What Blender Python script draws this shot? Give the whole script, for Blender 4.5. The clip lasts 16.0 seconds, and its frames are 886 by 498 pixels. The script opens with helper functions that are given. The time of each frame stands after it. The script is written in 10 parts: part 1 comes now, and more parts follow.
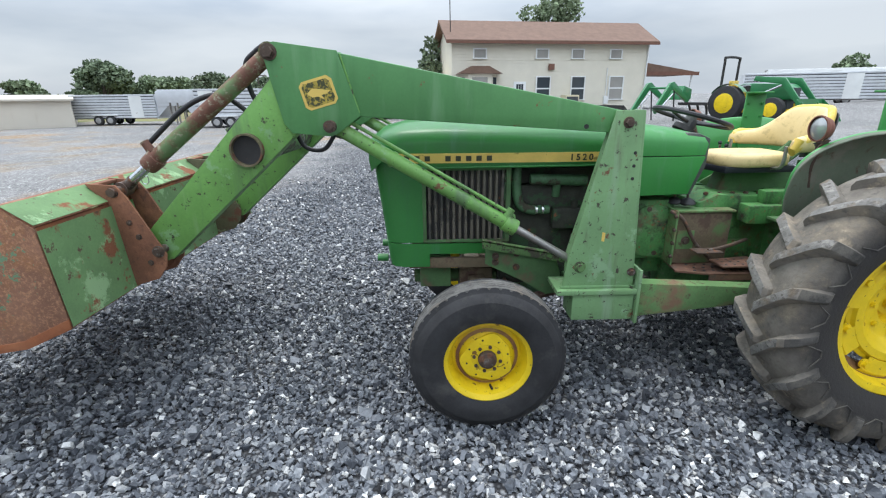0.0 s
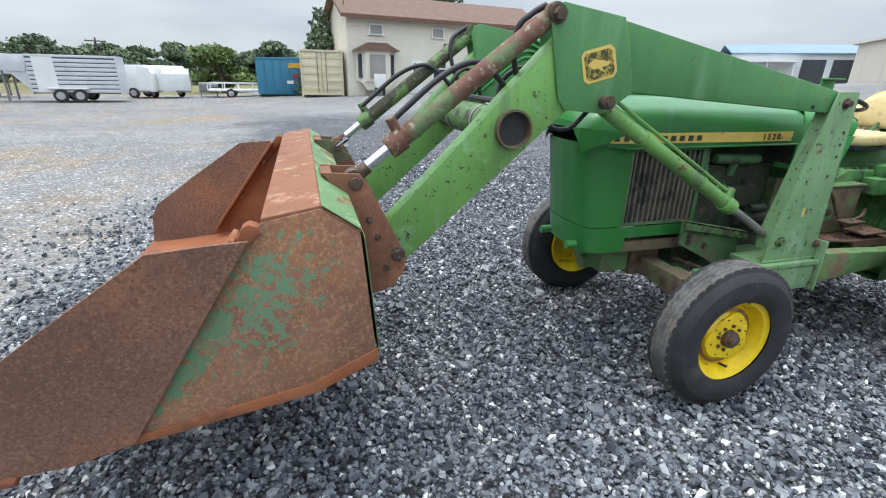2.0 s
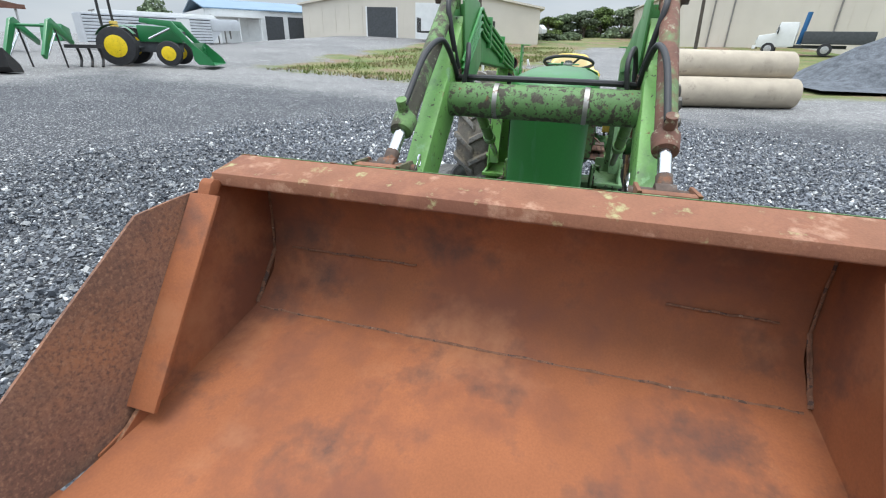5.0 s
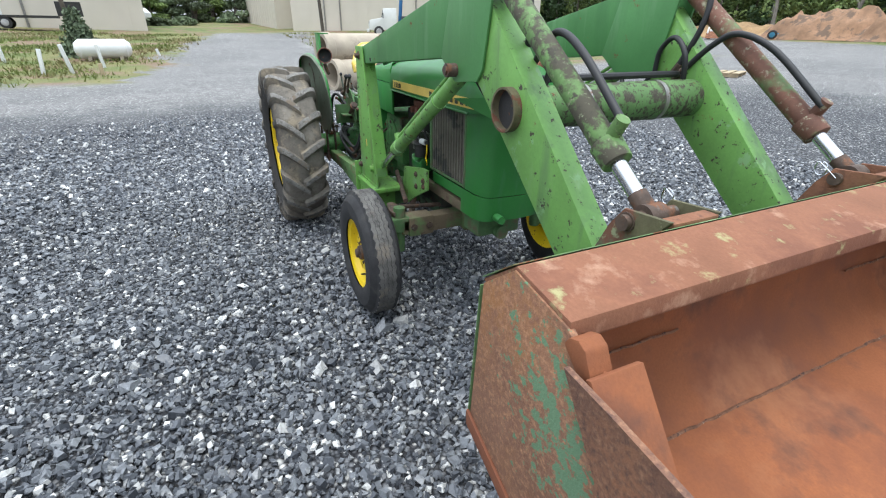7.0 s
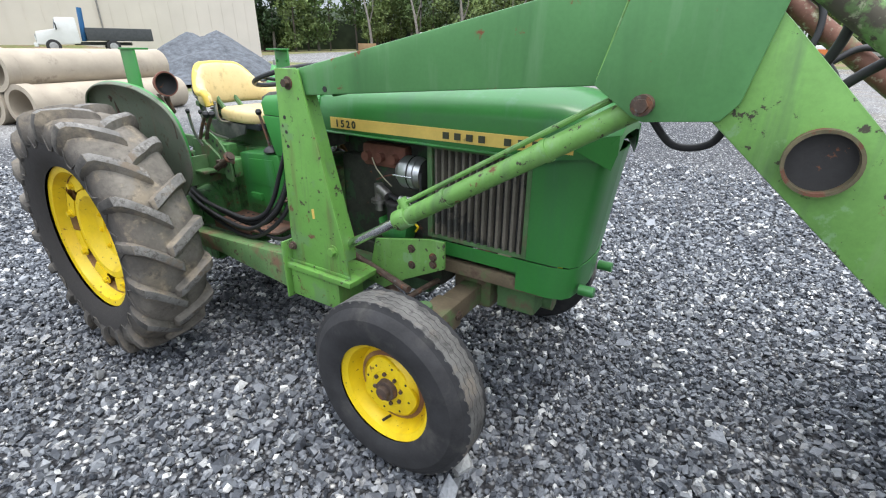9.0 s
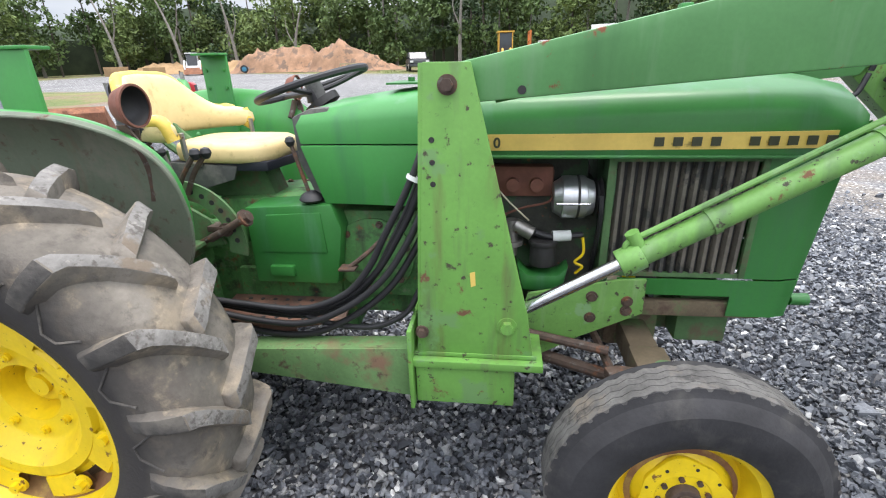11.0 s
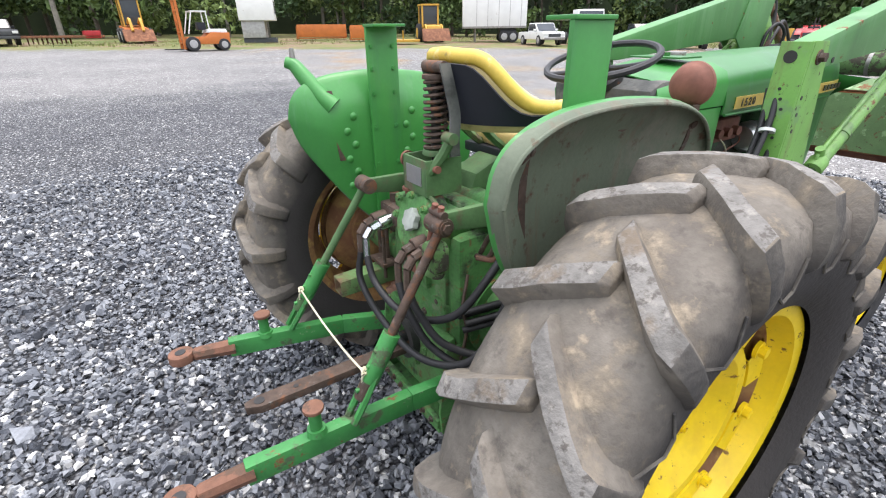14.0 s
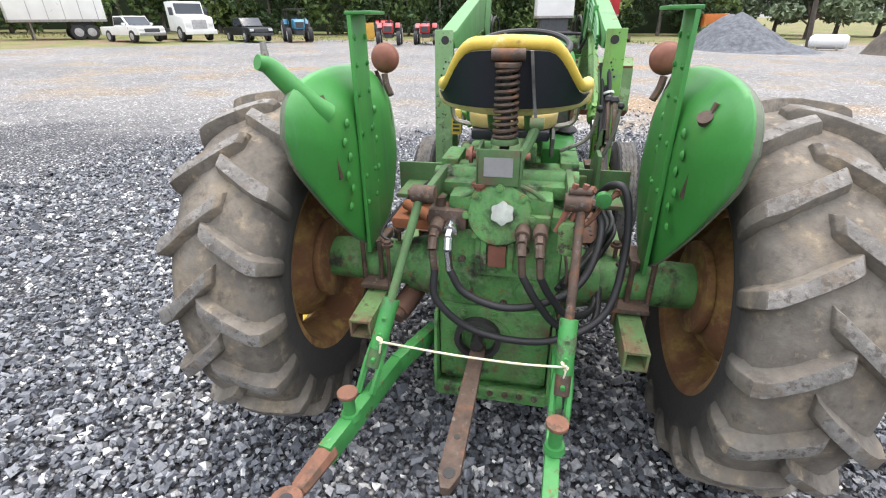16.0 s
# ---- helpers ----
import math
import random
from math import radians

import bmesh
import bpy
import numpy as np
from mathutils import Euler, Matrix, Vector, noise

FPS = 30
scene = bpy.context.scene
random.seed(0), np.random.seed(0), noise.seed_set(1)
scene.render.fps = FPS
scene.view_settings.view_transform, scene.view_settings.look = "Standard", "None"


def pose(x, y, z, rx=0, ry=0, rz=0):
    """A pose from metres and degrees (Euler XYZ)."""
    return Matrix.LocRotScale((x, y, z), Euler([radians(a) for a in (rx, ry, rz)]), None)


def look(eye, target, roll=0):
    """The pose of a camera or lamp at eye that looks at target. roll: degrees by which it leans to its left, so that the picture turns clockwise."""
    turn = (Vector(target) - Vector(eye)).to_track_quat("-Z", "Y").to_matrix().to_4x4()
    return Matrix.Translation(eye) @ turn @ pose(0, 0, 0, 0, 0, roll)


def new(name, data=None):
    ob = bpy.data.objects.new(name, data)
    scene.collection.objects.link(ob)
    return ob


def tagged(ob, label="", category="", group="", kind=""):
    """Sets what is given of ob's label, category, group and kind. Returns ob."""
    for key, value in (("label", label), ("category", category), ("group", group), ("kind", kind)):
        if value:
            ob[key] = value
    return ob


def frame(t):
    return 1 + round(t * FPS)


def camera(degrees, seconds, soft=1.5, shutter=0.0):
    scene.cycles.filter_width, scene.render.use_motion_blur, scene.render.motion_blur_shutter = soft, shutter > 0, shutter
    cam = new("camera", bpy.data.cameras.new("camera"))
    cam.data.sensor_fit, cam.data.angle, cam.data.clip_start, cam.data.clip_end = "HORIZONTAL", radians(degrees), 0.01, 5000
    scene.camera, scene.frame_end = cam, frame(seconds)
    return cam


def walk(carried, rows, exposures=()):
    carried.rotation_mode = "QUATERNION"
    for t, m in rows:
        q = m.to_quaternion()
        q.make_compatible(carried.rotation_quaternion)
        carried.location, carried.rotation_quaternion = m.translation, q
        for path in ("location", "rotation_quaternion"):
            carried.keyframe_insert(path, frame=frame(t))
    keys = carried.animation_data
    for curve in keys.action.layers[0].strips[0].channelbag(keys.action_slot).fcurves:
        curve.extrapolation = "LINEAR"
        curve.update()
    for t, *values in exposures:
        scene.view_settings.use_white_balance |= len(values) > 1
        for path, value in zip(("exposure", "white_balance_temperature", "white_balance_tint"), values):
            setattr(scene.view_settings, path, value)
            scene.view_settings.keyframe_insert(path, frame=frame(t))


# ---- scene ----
cam = camera(87.74, 16.0, soft=1.15)
PATH = [
    (0, (2.065, 2.653, 1.571), (2.035, 0.755, 0.939), -0.60),
    (0.5, (2.441, 2.547, 1.545), (2.331, 0.658, 0.899), -0.20),
    (1, (2.833, 2.425, 1.558), (2.607, 0.550, 0.899), 0.40),
    (1.5, (3.305, 2.372, 1.562), (2.926, 0.532, 0.877), 0.90),
    (2, (3.707, 2.202, 1.534), (3.171, 0.408, 0.829), 1.30),
    (2.5, (4.045, 1.936, 1.522), (3.304, 0.224, 0.800), 1.40),
    (3, (4.370, 1.690, 1.533), (3.406, 0.110, 0.775), 1.70),
    (3.5, (4.583, 1.356, 1.513), (3.374, -0.032, 0.731), 2.10),
    (4, (4.763, 1.020, 1.545), (3.319, -0.114, 0.752), 1.60),
    (4.2, (4.851, 0.871, 1.548), (3.323, -0.148, 0.752), 1.58),
    (4.7, (4.997, 0.477, 1.566), (3.303, -0.235, 0.753), 1.50),
    (5.2, (5.048, -0.019, 1.583), (3.253, -0.385, 0.753), 1.41),
    (5.7, (4.977, -0.517, 1.592), (3.154, -0.530, 0.749), 1.27),
    (6.3, (4.694, -0.977, 1.574), (2.919, -0.601, 0.732), 0.90),
    (6.5, (4.582, -1.100, 1.585), (2.841, -0.600, 0.737), 0.70),
    (7, (4.294, -1.396, 1.578), (2.662, -0.608, 0.730), 0.50),
    (7.5, (3.935, -1.575, 1.559), (2.447, -0.533, 0.724), 0.60),
    (8, (3.537, -1.687, 1.568), (2.216, -0.430, 0.747), 0.90),
    (8.5, (3.135, -1.768, 1.590), (1.973, -0.369, 0.759), -0.10),
    (8.7, (2.994, -1.777, 1.573), (1.887, -0.319, 0.767), 0.30),
    (9.2, (2.602, -1.831, 1.569), (1.706, -0.236, 0.778), 0.02),
    (9.75, (2.216, -1.800, 1.539), (1.538, -0.095, 0.773), -0.64),
    (10.3, (1.838, -1.741, 1.511), (1.359, 0.042, 0.763), -1.24),
    (10.8, (1.467, -1.718, 1.507), (1.157, 0.110, 0.759), -1.40),
    (11, (1.321, -1.732, 1.492), (1.076, 0.110, 0.753), -1.62),
    (11.5, (0.933, -1.710, 1.524), (0.829, 0.134, 0.757), -1.78),
    (12, (0.513, -1.601, 1.517), (0.539, 0.248, 0.756), -1.97),
    (12.5, (0.080, -1.530, 1.502), (0.286, 0.298, 0.719), -1.55),
    (13, (-0.289, -1.481, 1.531), (0.131, 0.298, 0.720), -1.41),
    (13.5, (-0.603, -1.346, 1.539), (0.108, 0.326, 0.702), -1.09),
    (14, (-0.937, -1.228, 1.544), (0.070, 0.276, 0.693), -0.76),
    (14.5, (-1.170, -1.043, 1.548), (0.101, 0.243, 0.694), -0.94),
    (15, (-1.358, -0.773, 1.563), (0.139, 0.235, 0.702), -0.84),
    (15.5, (-1.549, -0.474, 1.564), (0.108, 0.226, 0.689), -0.81),
    (16, (-1.611, -0.111, 1.543), (0.142, 0.265, 0.657), -0.77),
]
EXPOSURES = [(0.0, 0.13, 6400, 10), (2.5, 0.15, 6450, 10), (4.0, 0.10, 6450, 9), (6.5, 0.1, 6450, 9), (8.5, 0.28, 6600, 11), (11.0, 0.52, 6750, 15), (13.0, 0.42, 6850, 16), (14.5, 0.45, 6870, 17), (16.0, 0.51, 7000, 16)]
walk(cam, [(t, look(e, g, r)) for t, e, g, r in PATH], EXPOSURES)
# ---- world, sun, exposure ----
world = bpy.data.worlds.new("overcast_sky")
scene.world = world
world.use_nodes = True
wn, wl = world.node_tree.nodes, world.node_tree.links
wn.clear()
w_out = wn.new("ShaderNodeOutputWorld")
w_bg = wn.new("ShaderNodeBackground")
w_sky = wn.new("ShaderNodeTexSky")
w_sky.sky_type, w_sky.sun_disc = "NISHITA", False
w_sky.sun_elevation, w_sky.sun_rotation = radians(58), radians(150)
w_scale = wn.new("ShaderNodeVectorMath")
w_scale.operation = "SCALE"
w_scale.inputs["Scale"].default_value = 0.10
w_co = wn.new("ShaderNodeTexCoord")
w_map = wn.new("ShaderNodeMapping")
w_map.inputs["Scale"].default_value = (1.0, 1.0, 4.0)
w_noise = wn.new("ShaderNodeTexNoise")
w_noise.inputs["Scale"].default_value = 2.2
w_noise.inputs["Detail"].default_value = 5.0
w_noise.inputs["Roughness"].default_value = 0.5
w_ramp = wn.new("ShaderNodeValToRGB")
w_ramp.color_ramp.elements[0].position, w_ramp.color_ramp.elements[1].position = 0.36, 0.64
w_ramp.color_ramp.elements[0].color = (0.52, 0.60, 0.70, 1)
w_ramp.color_ramp.elements[1].color = (0.80, 0.86, 0.92, 1)
w_mix = wn.new("ShaderNodeMix")
w_mix.data_type = "RGBA"
w_mix.inputs["Factor"].default_value = 0.88
wl.new(w_sky.outputs["Color"], w_scale.inputs[0])
wl.new(w_co.outputs["Generated"], w_map.inputs["Vector"])
wl.new(w_map.outputs["Vector"], w_noise.inputs["Vector"])
wl.new(w_noise.outputs["Fac"], w_ramp.inputs["Fac"])
wl.new(w_scale.outputs["Vector"], w_mix.inputs["A"])
wl.new(w_ramp.outputs["Color"], w_mix.inputs["B"])
wl.new(w_mix.outputs["Result"], w_bg.inputs["Color"])
# an overcast sky is far brighter overhead than at the horizon
w_sep = wn.new("ShaderNodeSeparateXYZ")
wl.new(w_co.outputs["Generated"], w_sep.inputs[0])
w_up = wn.new("ShaderNodeMapRange")
for key, value in (("From Min", 0.12), ("From Max", 0.75), ("To Min", 0.86), ("To Max", 3.3)):
    w_up.inputs[key].default_value = value
wl.new(w_sep.outputs["Z"], w_up.inputs["Value"])
wl.new(w_up.outputs["Result"], w_bg.inputs["Strength"])
wl.new(w_bg.outputs["Background"], w_out.inputs["Surface"])

sun_data = bpy.data.lights.new("sun", "SUN")
sun_data.energy, sun_data.angle, sun_data.color = 1.9, radians(25), (1.0, 0.97, 0.92)
sun = new("sun", sun_data)
sun.matrix_world = look((0, 0, 30), (-5, 2, 0))


# ---- materials ----
def mat(name, base, rough=0.5, metal=0.0, var=0.18, scale=6.0, bump=0.15, bscale=90.0, patches=(), spec=0.5, island=0.0, coat=0.0, blend=0.05, streak=()):
    """A worn surface: base colour with drift and grain; patches are (colour, amount 0..1, scale, roughness)."""
    m = bpy.data.materials.new(name)
    m.use_nodes = True
    n, l = m.node_tree.nodes, m.node_tree.links
    bs = n["Principled BSDF"]
    co = n.new("ShaderNodeTexCoord")

    def noise_node(sc, detail=4.0, rgh=0.55):
        t = n.new("ShaderNodeTexNoise")
        t.inputs["Scale"].default_value, t.inputs["Detail"].default_value, t.inputs["Roughness"].default_value = sc, detail, rgh
        l.new(co.outputs["Object"], t.inputs["Vector"])
        return t

    def mix(fac, a, b, blend="MIX"):
        x = n.new("ShaderNodeMix")
        x.data_type, x.blend_type = "RGBA", blend
        for key, v in (("Factor", fac), ("A", a), ("B", b)):
            if hasattr(v, "is_linked"):
                l.new(v, x.inputs[key])
            else:
                x.inputs[key].default_value = v
        return x.outputs["Result"]

    def ramp(src, lo, hi):
        r = n.new("ShaderNodeMapRange")
        r.inputs["From Min"].default_value, r.inputs["From Max"].default_value = lo, hi
        l.new(src, r.inputs["Value"])
        return r.outputs["Result"]

    big, fine = noise_node(scale), noise_node(bscale, 3.0, 0.6)
    dark = tuple(c * (1 - var) for c in base) + (1,)
    light = tuple(min(1, c * (1 + var)) for c in base) + (1,)
    col = mix(ramp(big.outputs["Fac"], 0.3, 0.7), dark, light)
    grain = mix(ramp(fine.outputs["Fac"], 0.3, 0.7), (1 - var * 0.6,) * 3 + (1,), (1, 1, 1, 1))
    col = mix(1.0, col, grain, "MULTIPLY")
    if island:
        g = n.new("ShaderNodeNewGeometry")
        col = mix(1.0, col, mix(g.outputs["Random Per Island"], (1 - island,) * 3 + (1,), (1, 1, 1, 1)), "MULTIPLY")
    rg = rough
    for colour, amount, sc in streak:
        mp = n.new("ShaderNodeMapping")
        mp.inputs["Scale"].default_value = (sc, sc, sc * 0.13)
        l.new(co.outputs["Object"], mp.inputs["Vector"])
        t = noise_node(1.0, 5.0, 0.6)
        l.new(mp.outputs["Vector"], t.inputs["Vector"])
        col = mix(ramp(t.outputs["Fac"], 0.66 - 0.4 * amount, 0.86 - 0.4 * amount), col, tuple(colour) + (1,))
    for colour, amount, sc, prough in patches:
        t = noise_node(sc, 6.0, 0.65)
        edge = 0.70 - 0.45 * amount
        f = ramp(t.outputs["Fac"], edge - blend * 0.5 + 0.025, edge + blend * 0.5 + 0.025)
        col = mix(f, col, tuple(colour) + (1,))
        x = n.new("ShaderNodeMix")
        l.new(f, x.inputs["Factor"])
        if hasattr(rg, "is_linked"):
            l.new(rg, x.inputs["A"])
        else:
            x.inputs["A"].default_value = rg
        x.inputs["B"].default_value = prough
        rg = x.outputs["Result"]
    l.new(col, bs.inputs["Base Color"])
    if hasattr(rg, "is_linked"):
        l.new(rg, bs.inputs["Roughness"])
    else:
        bs.inputs["Roughness"].default_value = rg
    bs.inputs["Metallic"].default_value = metal
    bs.inputs["Specular IOR Level"].default_value = spec
    bs.inputs["Coat Weight"].default_value = coat
    if bump:
        b = n.new("ShaderNodeBump")
        b.inputs["Strength"].default_value, b.inputs["Distance"].default_value = bump, 0.004
        l.new(fine.outputs["Fac"], b.inputs["Height"])
        l.new(b.outputs["Normal"], bs.inputs["Normal"])
    return m


RUST = (0.20, 0.075, 0.035)
hood_green = mat("hood_green", (0.027, 0.172, 0.034), 0.40, var=0.12, scale=3, bump=0.03, coat=0.12, streak=(((0.03, 0.14, 0.045), 0.30, 6), ((0.06, 0.19, 0.085), 0.22, 12)))
faded_green = mat("faded_green", (0.082, 0.245, 0.078), 0.5, var=0.14, scale=2.5, bump=0.06, patches=((RUST, 0.10, 14, 0.85),), streak=(((0.055, 0.17, 0.055), 0.30, 7), ((0.13, 0.28, 0.125), 0.30, 11)))
rail_green = mat("rail_green", (0.118, 0.235, 0.082), 0.7, var=0.25, scale=6, bump=0.2, patches=(((0.19, 0.115, 0.07), 0.33, 4, 0.9), ((0.09, 0.06, 0.04), 0.24, 24, 0.9)), blend=0.12)
axle_brown = mat("axle_brown", (0.15, 0.115, 0.07), 0.8, var=0.3, scale=8, bump=0.3, patches=(((0.09, 0.055, 0.04), 0.36, 8, 0.9), ((0.10, 0.16, 0.06), 0.28, 6, 0.8)), blend=0.1)
tube_rust = mat("tube_rust", (0.13, 0.11, 0.06), 0.8, var=0.3, scale=20, bump=0.3, patches=(((0.14, 0.06, 0.035), 0.42, 16, 0.9),))
arm_green = mat("arm_green", (0.150, 0.335, 0.078), 0.5, var=0.20, scale=3, bump=0.06, patches=(((0.19, 0.35, 0.15), 0.24, 9, 0.6), ((0.05, 0.045, 0.03), 0.21, 34, 0.8), ((0.16, 0.075, 0.04), 0.11, 12, 0.9)), streak=(((0.09, 0.16, 0.07), 0.28, 10), ((0.20, 0.34, 0.14), 0.22, 14)))
post_mint = mat("faded_post_green", (0.165, 0.305, 0.135), 0.55, var=0.13, scale=4, bump=0.06, patches=(((0.22, 0.36, 0.20), 0.26, 7, 0.6), ((0.055, 0.05, 0.035), 0.22, 30, 0.8), ((0.15, 0.07, 0.04), 0.12, 13, 0.9)), streak=(((0.23, 0.33, 0.22), 0.30, 12), ((0.10, 0.09, 0.06), 0.24, 16)))
post_green = mat("post_green", (0.130, 0.320, 0.062), 0.5, var=0.13, scale=4, bump=0.06, patches=(((0.13, 0.27, 0.09), 0.28, 6, 0.6), ((0.055, 0.05, 0.03), 0.21, 30, 0.8), ((0.15, 0.07, 0.04), 0.13, 13, 0.9)), streak=(((0.10, 0.16, 0.06), 0.32, 16), ((0.12, 0.07, 0.04), 0.20, 9)))
chipped_green = mat("chipped_green", (0.10, 0.205, 0.065), 0.65, var=0.2, scale=6, patches=(((0.065, 0.06, 0.042), 0.40, 15, 0.85), ((0.05, 0.04, 0.03), 0.34, 48, 0.8), ((0.16, 0.06, 0.035), 0.12, 16, 0.9)))
dusty_green = mat("dusty_green", (0.075, 0.16, 0.06), 0.7, var=0.25, scale=7, patches=(((0.12, 0.10, 0.06), 0.30, 9, 0.9),), blend=0.12)
fender_grey = mat("fender_grey", (0.125, 0.155, 0.105), 0.62, var=0.16, scale=4, patches=(((0.17, 0.17, 0.13), 0.3, 5, 0.8), ((0.10, 0.055, 0.035), 0.16, 22, 0.9)), blend=0.12, streak=(((0.09, 0.10, 0.07), 0.30, 10), ((0.14, 0.075, 0.045), 0.16, 14)))
fender_green = mat("fender_green", (0.036, 0.235, 0.046), 0.45, var=0.12, scale=3, bump=0.04, coat=0.15, streak=(((0.03, 0.16, 0.05), 0.30, 8), ((0.08, 0.24, 0.10), 0.22, 12)))
casting_green = mat("casting_green", (0.078, 0.245, 0.068), 0.6, var=0.4, scale=7, bump=0.4, patches=(((0.085, 0.085, 0.045), 0.30, 3.5, 0.8), ((0.030, 0.030, 0.022), 0.27, 11, 0.85), ((0.17, 0.22, 0.13), 0.18, 16, 0.8), (RUST, 0.17, 28, 0.9)), blend=0.14, streak=(((0.03, 0.03, 0.02), 0.24, 14),))
link_green = mat("link_green", (0.035, 0.225, 0.055), 0.5, var=0.2, scale=8, patches=(((0.07, 0.10, 0.05), 0.32, 9, 0.8), (RUST, 0.17, 20, 0.9), ((0.16, 0.28, 0.14), 0.16, 30, 0.7)))
rust = mat("rust", (0.290, 0.102, 0.043), 0.8, var=0.24, scale=1.6, bump=0.25, bscale=140, patches=(((0.185, 0.070, 0.040), 0.42, 1.8, 0.85), ((0.335, 0.140, 0.068), 0.24, 1.7, 0.7), ((0.125, 0.060, 0.042), 0.26, 3.2, 0.9)), spec=0.3, blend=0.16)
rust_dark = mat("rust_dark", (0.245, 0.112, 0.066), 0.88, var=0.3, scale=5, bump=0.5, bscale=110, patches=(((0.165, 0.078, 0.05), 0.40, 2.4, 0.9), ((0.31, 0.14, 0.078), 0.30, 5, 0.9), ((0.13, 0.065, 0.045), 0.26, 30, 0.9)), spec=0.25, blend=0.14)
rust_green = mat("rust_green", (0.235, 0.122, 0.078), 0.85, var=0.3, scale=5, bump=0.6, bscale=120, patches=(((0.30, 0.14, 0.06), 0.32, 4, 0.9), ((0.215, 0.108, 0.07), 0.38, 60, 0.9), ((0.41, 0.215, 0.12), 0.28, 85, 0.9)), spec=0.3, blend=0.22)
rust_plate = mat("rust_plate", (0.215, 0.115, 0.078), 0.88, var=0.3, scale=3, bump=0.6, bscale=130, patches=(((0.16, 0.085, 0.062), 0.40, 2.0, 0.9), ((0.30, 0.135, 0.072), 0.30, 3.2, 0.9), ((0.33, 0.18, 0.11), 0.26, 110, 0.9), ((0.115, 0.064, 0.05), 0.34, 90, 0.9)), spec=0.3, blend=0.22)


def flaked_paint(m, centre, along, reach, colour, grain=19.0, edge=0.40):
    """What is left of a coat of paint: a flaking patch round a spot on an upright plate, longer along one line."""
    n, l = m.node_tree.nodes, m.node_tree.links
    bs = n["Principled BSDF"]
    old = bs.inputs["Base Color"].links[0].from_socket
    co = n.new("ShaderNodeTexCoord")
    ax, az = along

    def node(op, a, b, c=None):
        x = n.new("ShaderNodeMath")
        x.operation = op
        for sock, v in zip(x.inputs, (a, b, c)):
            if hasattr(v, "is_linked"):
                l.new(v, sock)
            elif v is not None:
                sock.default_value = v
        return x.outputs[0]

    sep = n.new("ShaderNodeSeparateXYZ")
    l.new(co.outputs["Object"], sep.inputs[0])
    dx, dz = node("SUBTRACT", sep.outputs["X"], centre[0]), node("SUBTRACT", sep.outputs["Z"], centre[1])
    s = node("DIVIDE", node("ADD", node("MULTIPLY", dx, ax), node("MULTIPLY", dz, az)), reach[0])
    p = node("DIVIDE", node("SUBTRACT", node("MULTIPLY", dx, -az), node("MULTIPLY", dz, -ax)), reach[1])
    r = node("SQRT", node("ADD", node("MULTIPLY", s, s), node("MULTIPLY", p, p)), 0.0)
    t = n.new("ShaderNodeTexNoise")
    t.inputs["Scale"].default_value, t.inputs["Detail"].default_value, t.inputs["Roughness"].default_value = grain, 8.0, 0.68
    l.new(co.outputs["Object"], t.inputs["Vector"])
    f = node("SUBTRACT", t.outputs["Fac"], node("MULTIPLY", r, 0.17))
    k = n.new("ShaderNodeMapRange")
    k.inputs["From Min"].default_value, k.inputs["From Max"].default_value = edge, edge + 0.02
    l.new(f, k.inputs["Value"])
    mx = n.new("ShaderNodeMix")
    mx.data_type = "RGBA"
    l.new(k.outputs["Result"], mx.inputs["Factor"])
    l.new(old, mx.inputs["A"])
    mx.inputs["B"].default_value = tuple(colour) + (1,)
    l.new(mx.outputs["Result"], bs.inputs["Base Color"])
    return m


flaked_paint(rust_green, (3.86, 0.93), (0.55, -0.83), (0.30, 0.17), (0.125, 0.215, 0.125), 38.0, 0.435)
flaked_paint(rust_green, (4.06, 0.77), (0.59, -0.81), (0.30, 0.05), (0.11, 0.19, 0.105), 34.0, 0.40)
rust_seam = mat("weld_grey", (0.22, 0.105, 0.06), 0.85, var=0.4, scale=30, bump=0.5, patches=(((0.08, 0.045, 0.035), 0.34, 30, 0.8), ((0.32, 0.22, 0.16), 0.16, 40, 0.8)))
lip_rust = mat("lip_rust", (0.255, 0.112, 0.065), 0.85, var=0.25, scale=3, bump=0.4, bscale=130, patches=(((0.185, 0.078, 0.048), 0.36, 3, 0.85), ((0.36, 0.20, 0.13), 0.26, 8, 0.7), ((0.34, 0.31, 0.15), 0.17, 12, 0.75)), spec=0.3, blend=0.10)
green_rust = mat("green_rust", (0.13, 0.235, 0.095), 0.7, var=0.2, scale=5, bump=0.2, patches=(((0.24, 0.38, 0.19), 0.30, 7, 0.7), (RUST, 0.27, 6, 0.9), ((0.10, 0.06, 0.04), 0.2, 24, 0.9)))
cyl_brown = mat("cylinder_brown", (0.155, 0.068, 0.044), 0.75, var=0.3, scale=8, patches=(((0.12, 0.19, 0.08), 0.45, 6, 0.8), ((0.30, 0.29, 0.20), 0.24, 38, 0.8)), blend=0.12)
cyl_grey = mat("cylinder_grey", (0.125, 0.235, 0.072), 0.65, var=0.3, scale=10, patches=(((0.075, 0.068, 0.048), 0.52, 9, 0.85), ((0.055, 0.05, 0.036), 0.30, 30, 0.8), ((0.24, 0.27, 0.16), 0.2, 42, 0.7)), blend=0.07)
bracket_olive = mat("bracket_olive", (0.115, 0.105, 0.055), 0.8, var=0.3, scale=9, bump=0.3, patches=(((0.13, 0.055, 0.032), 0.36, 8, 0.9), ((0.20, 0.22, 0.12), 0.2, 20, 0.8)))
chrome = mat("chrome", (0.62, 0.63, 0.65), 0.22, metal=1.0, var=0.06, bump=0.03)
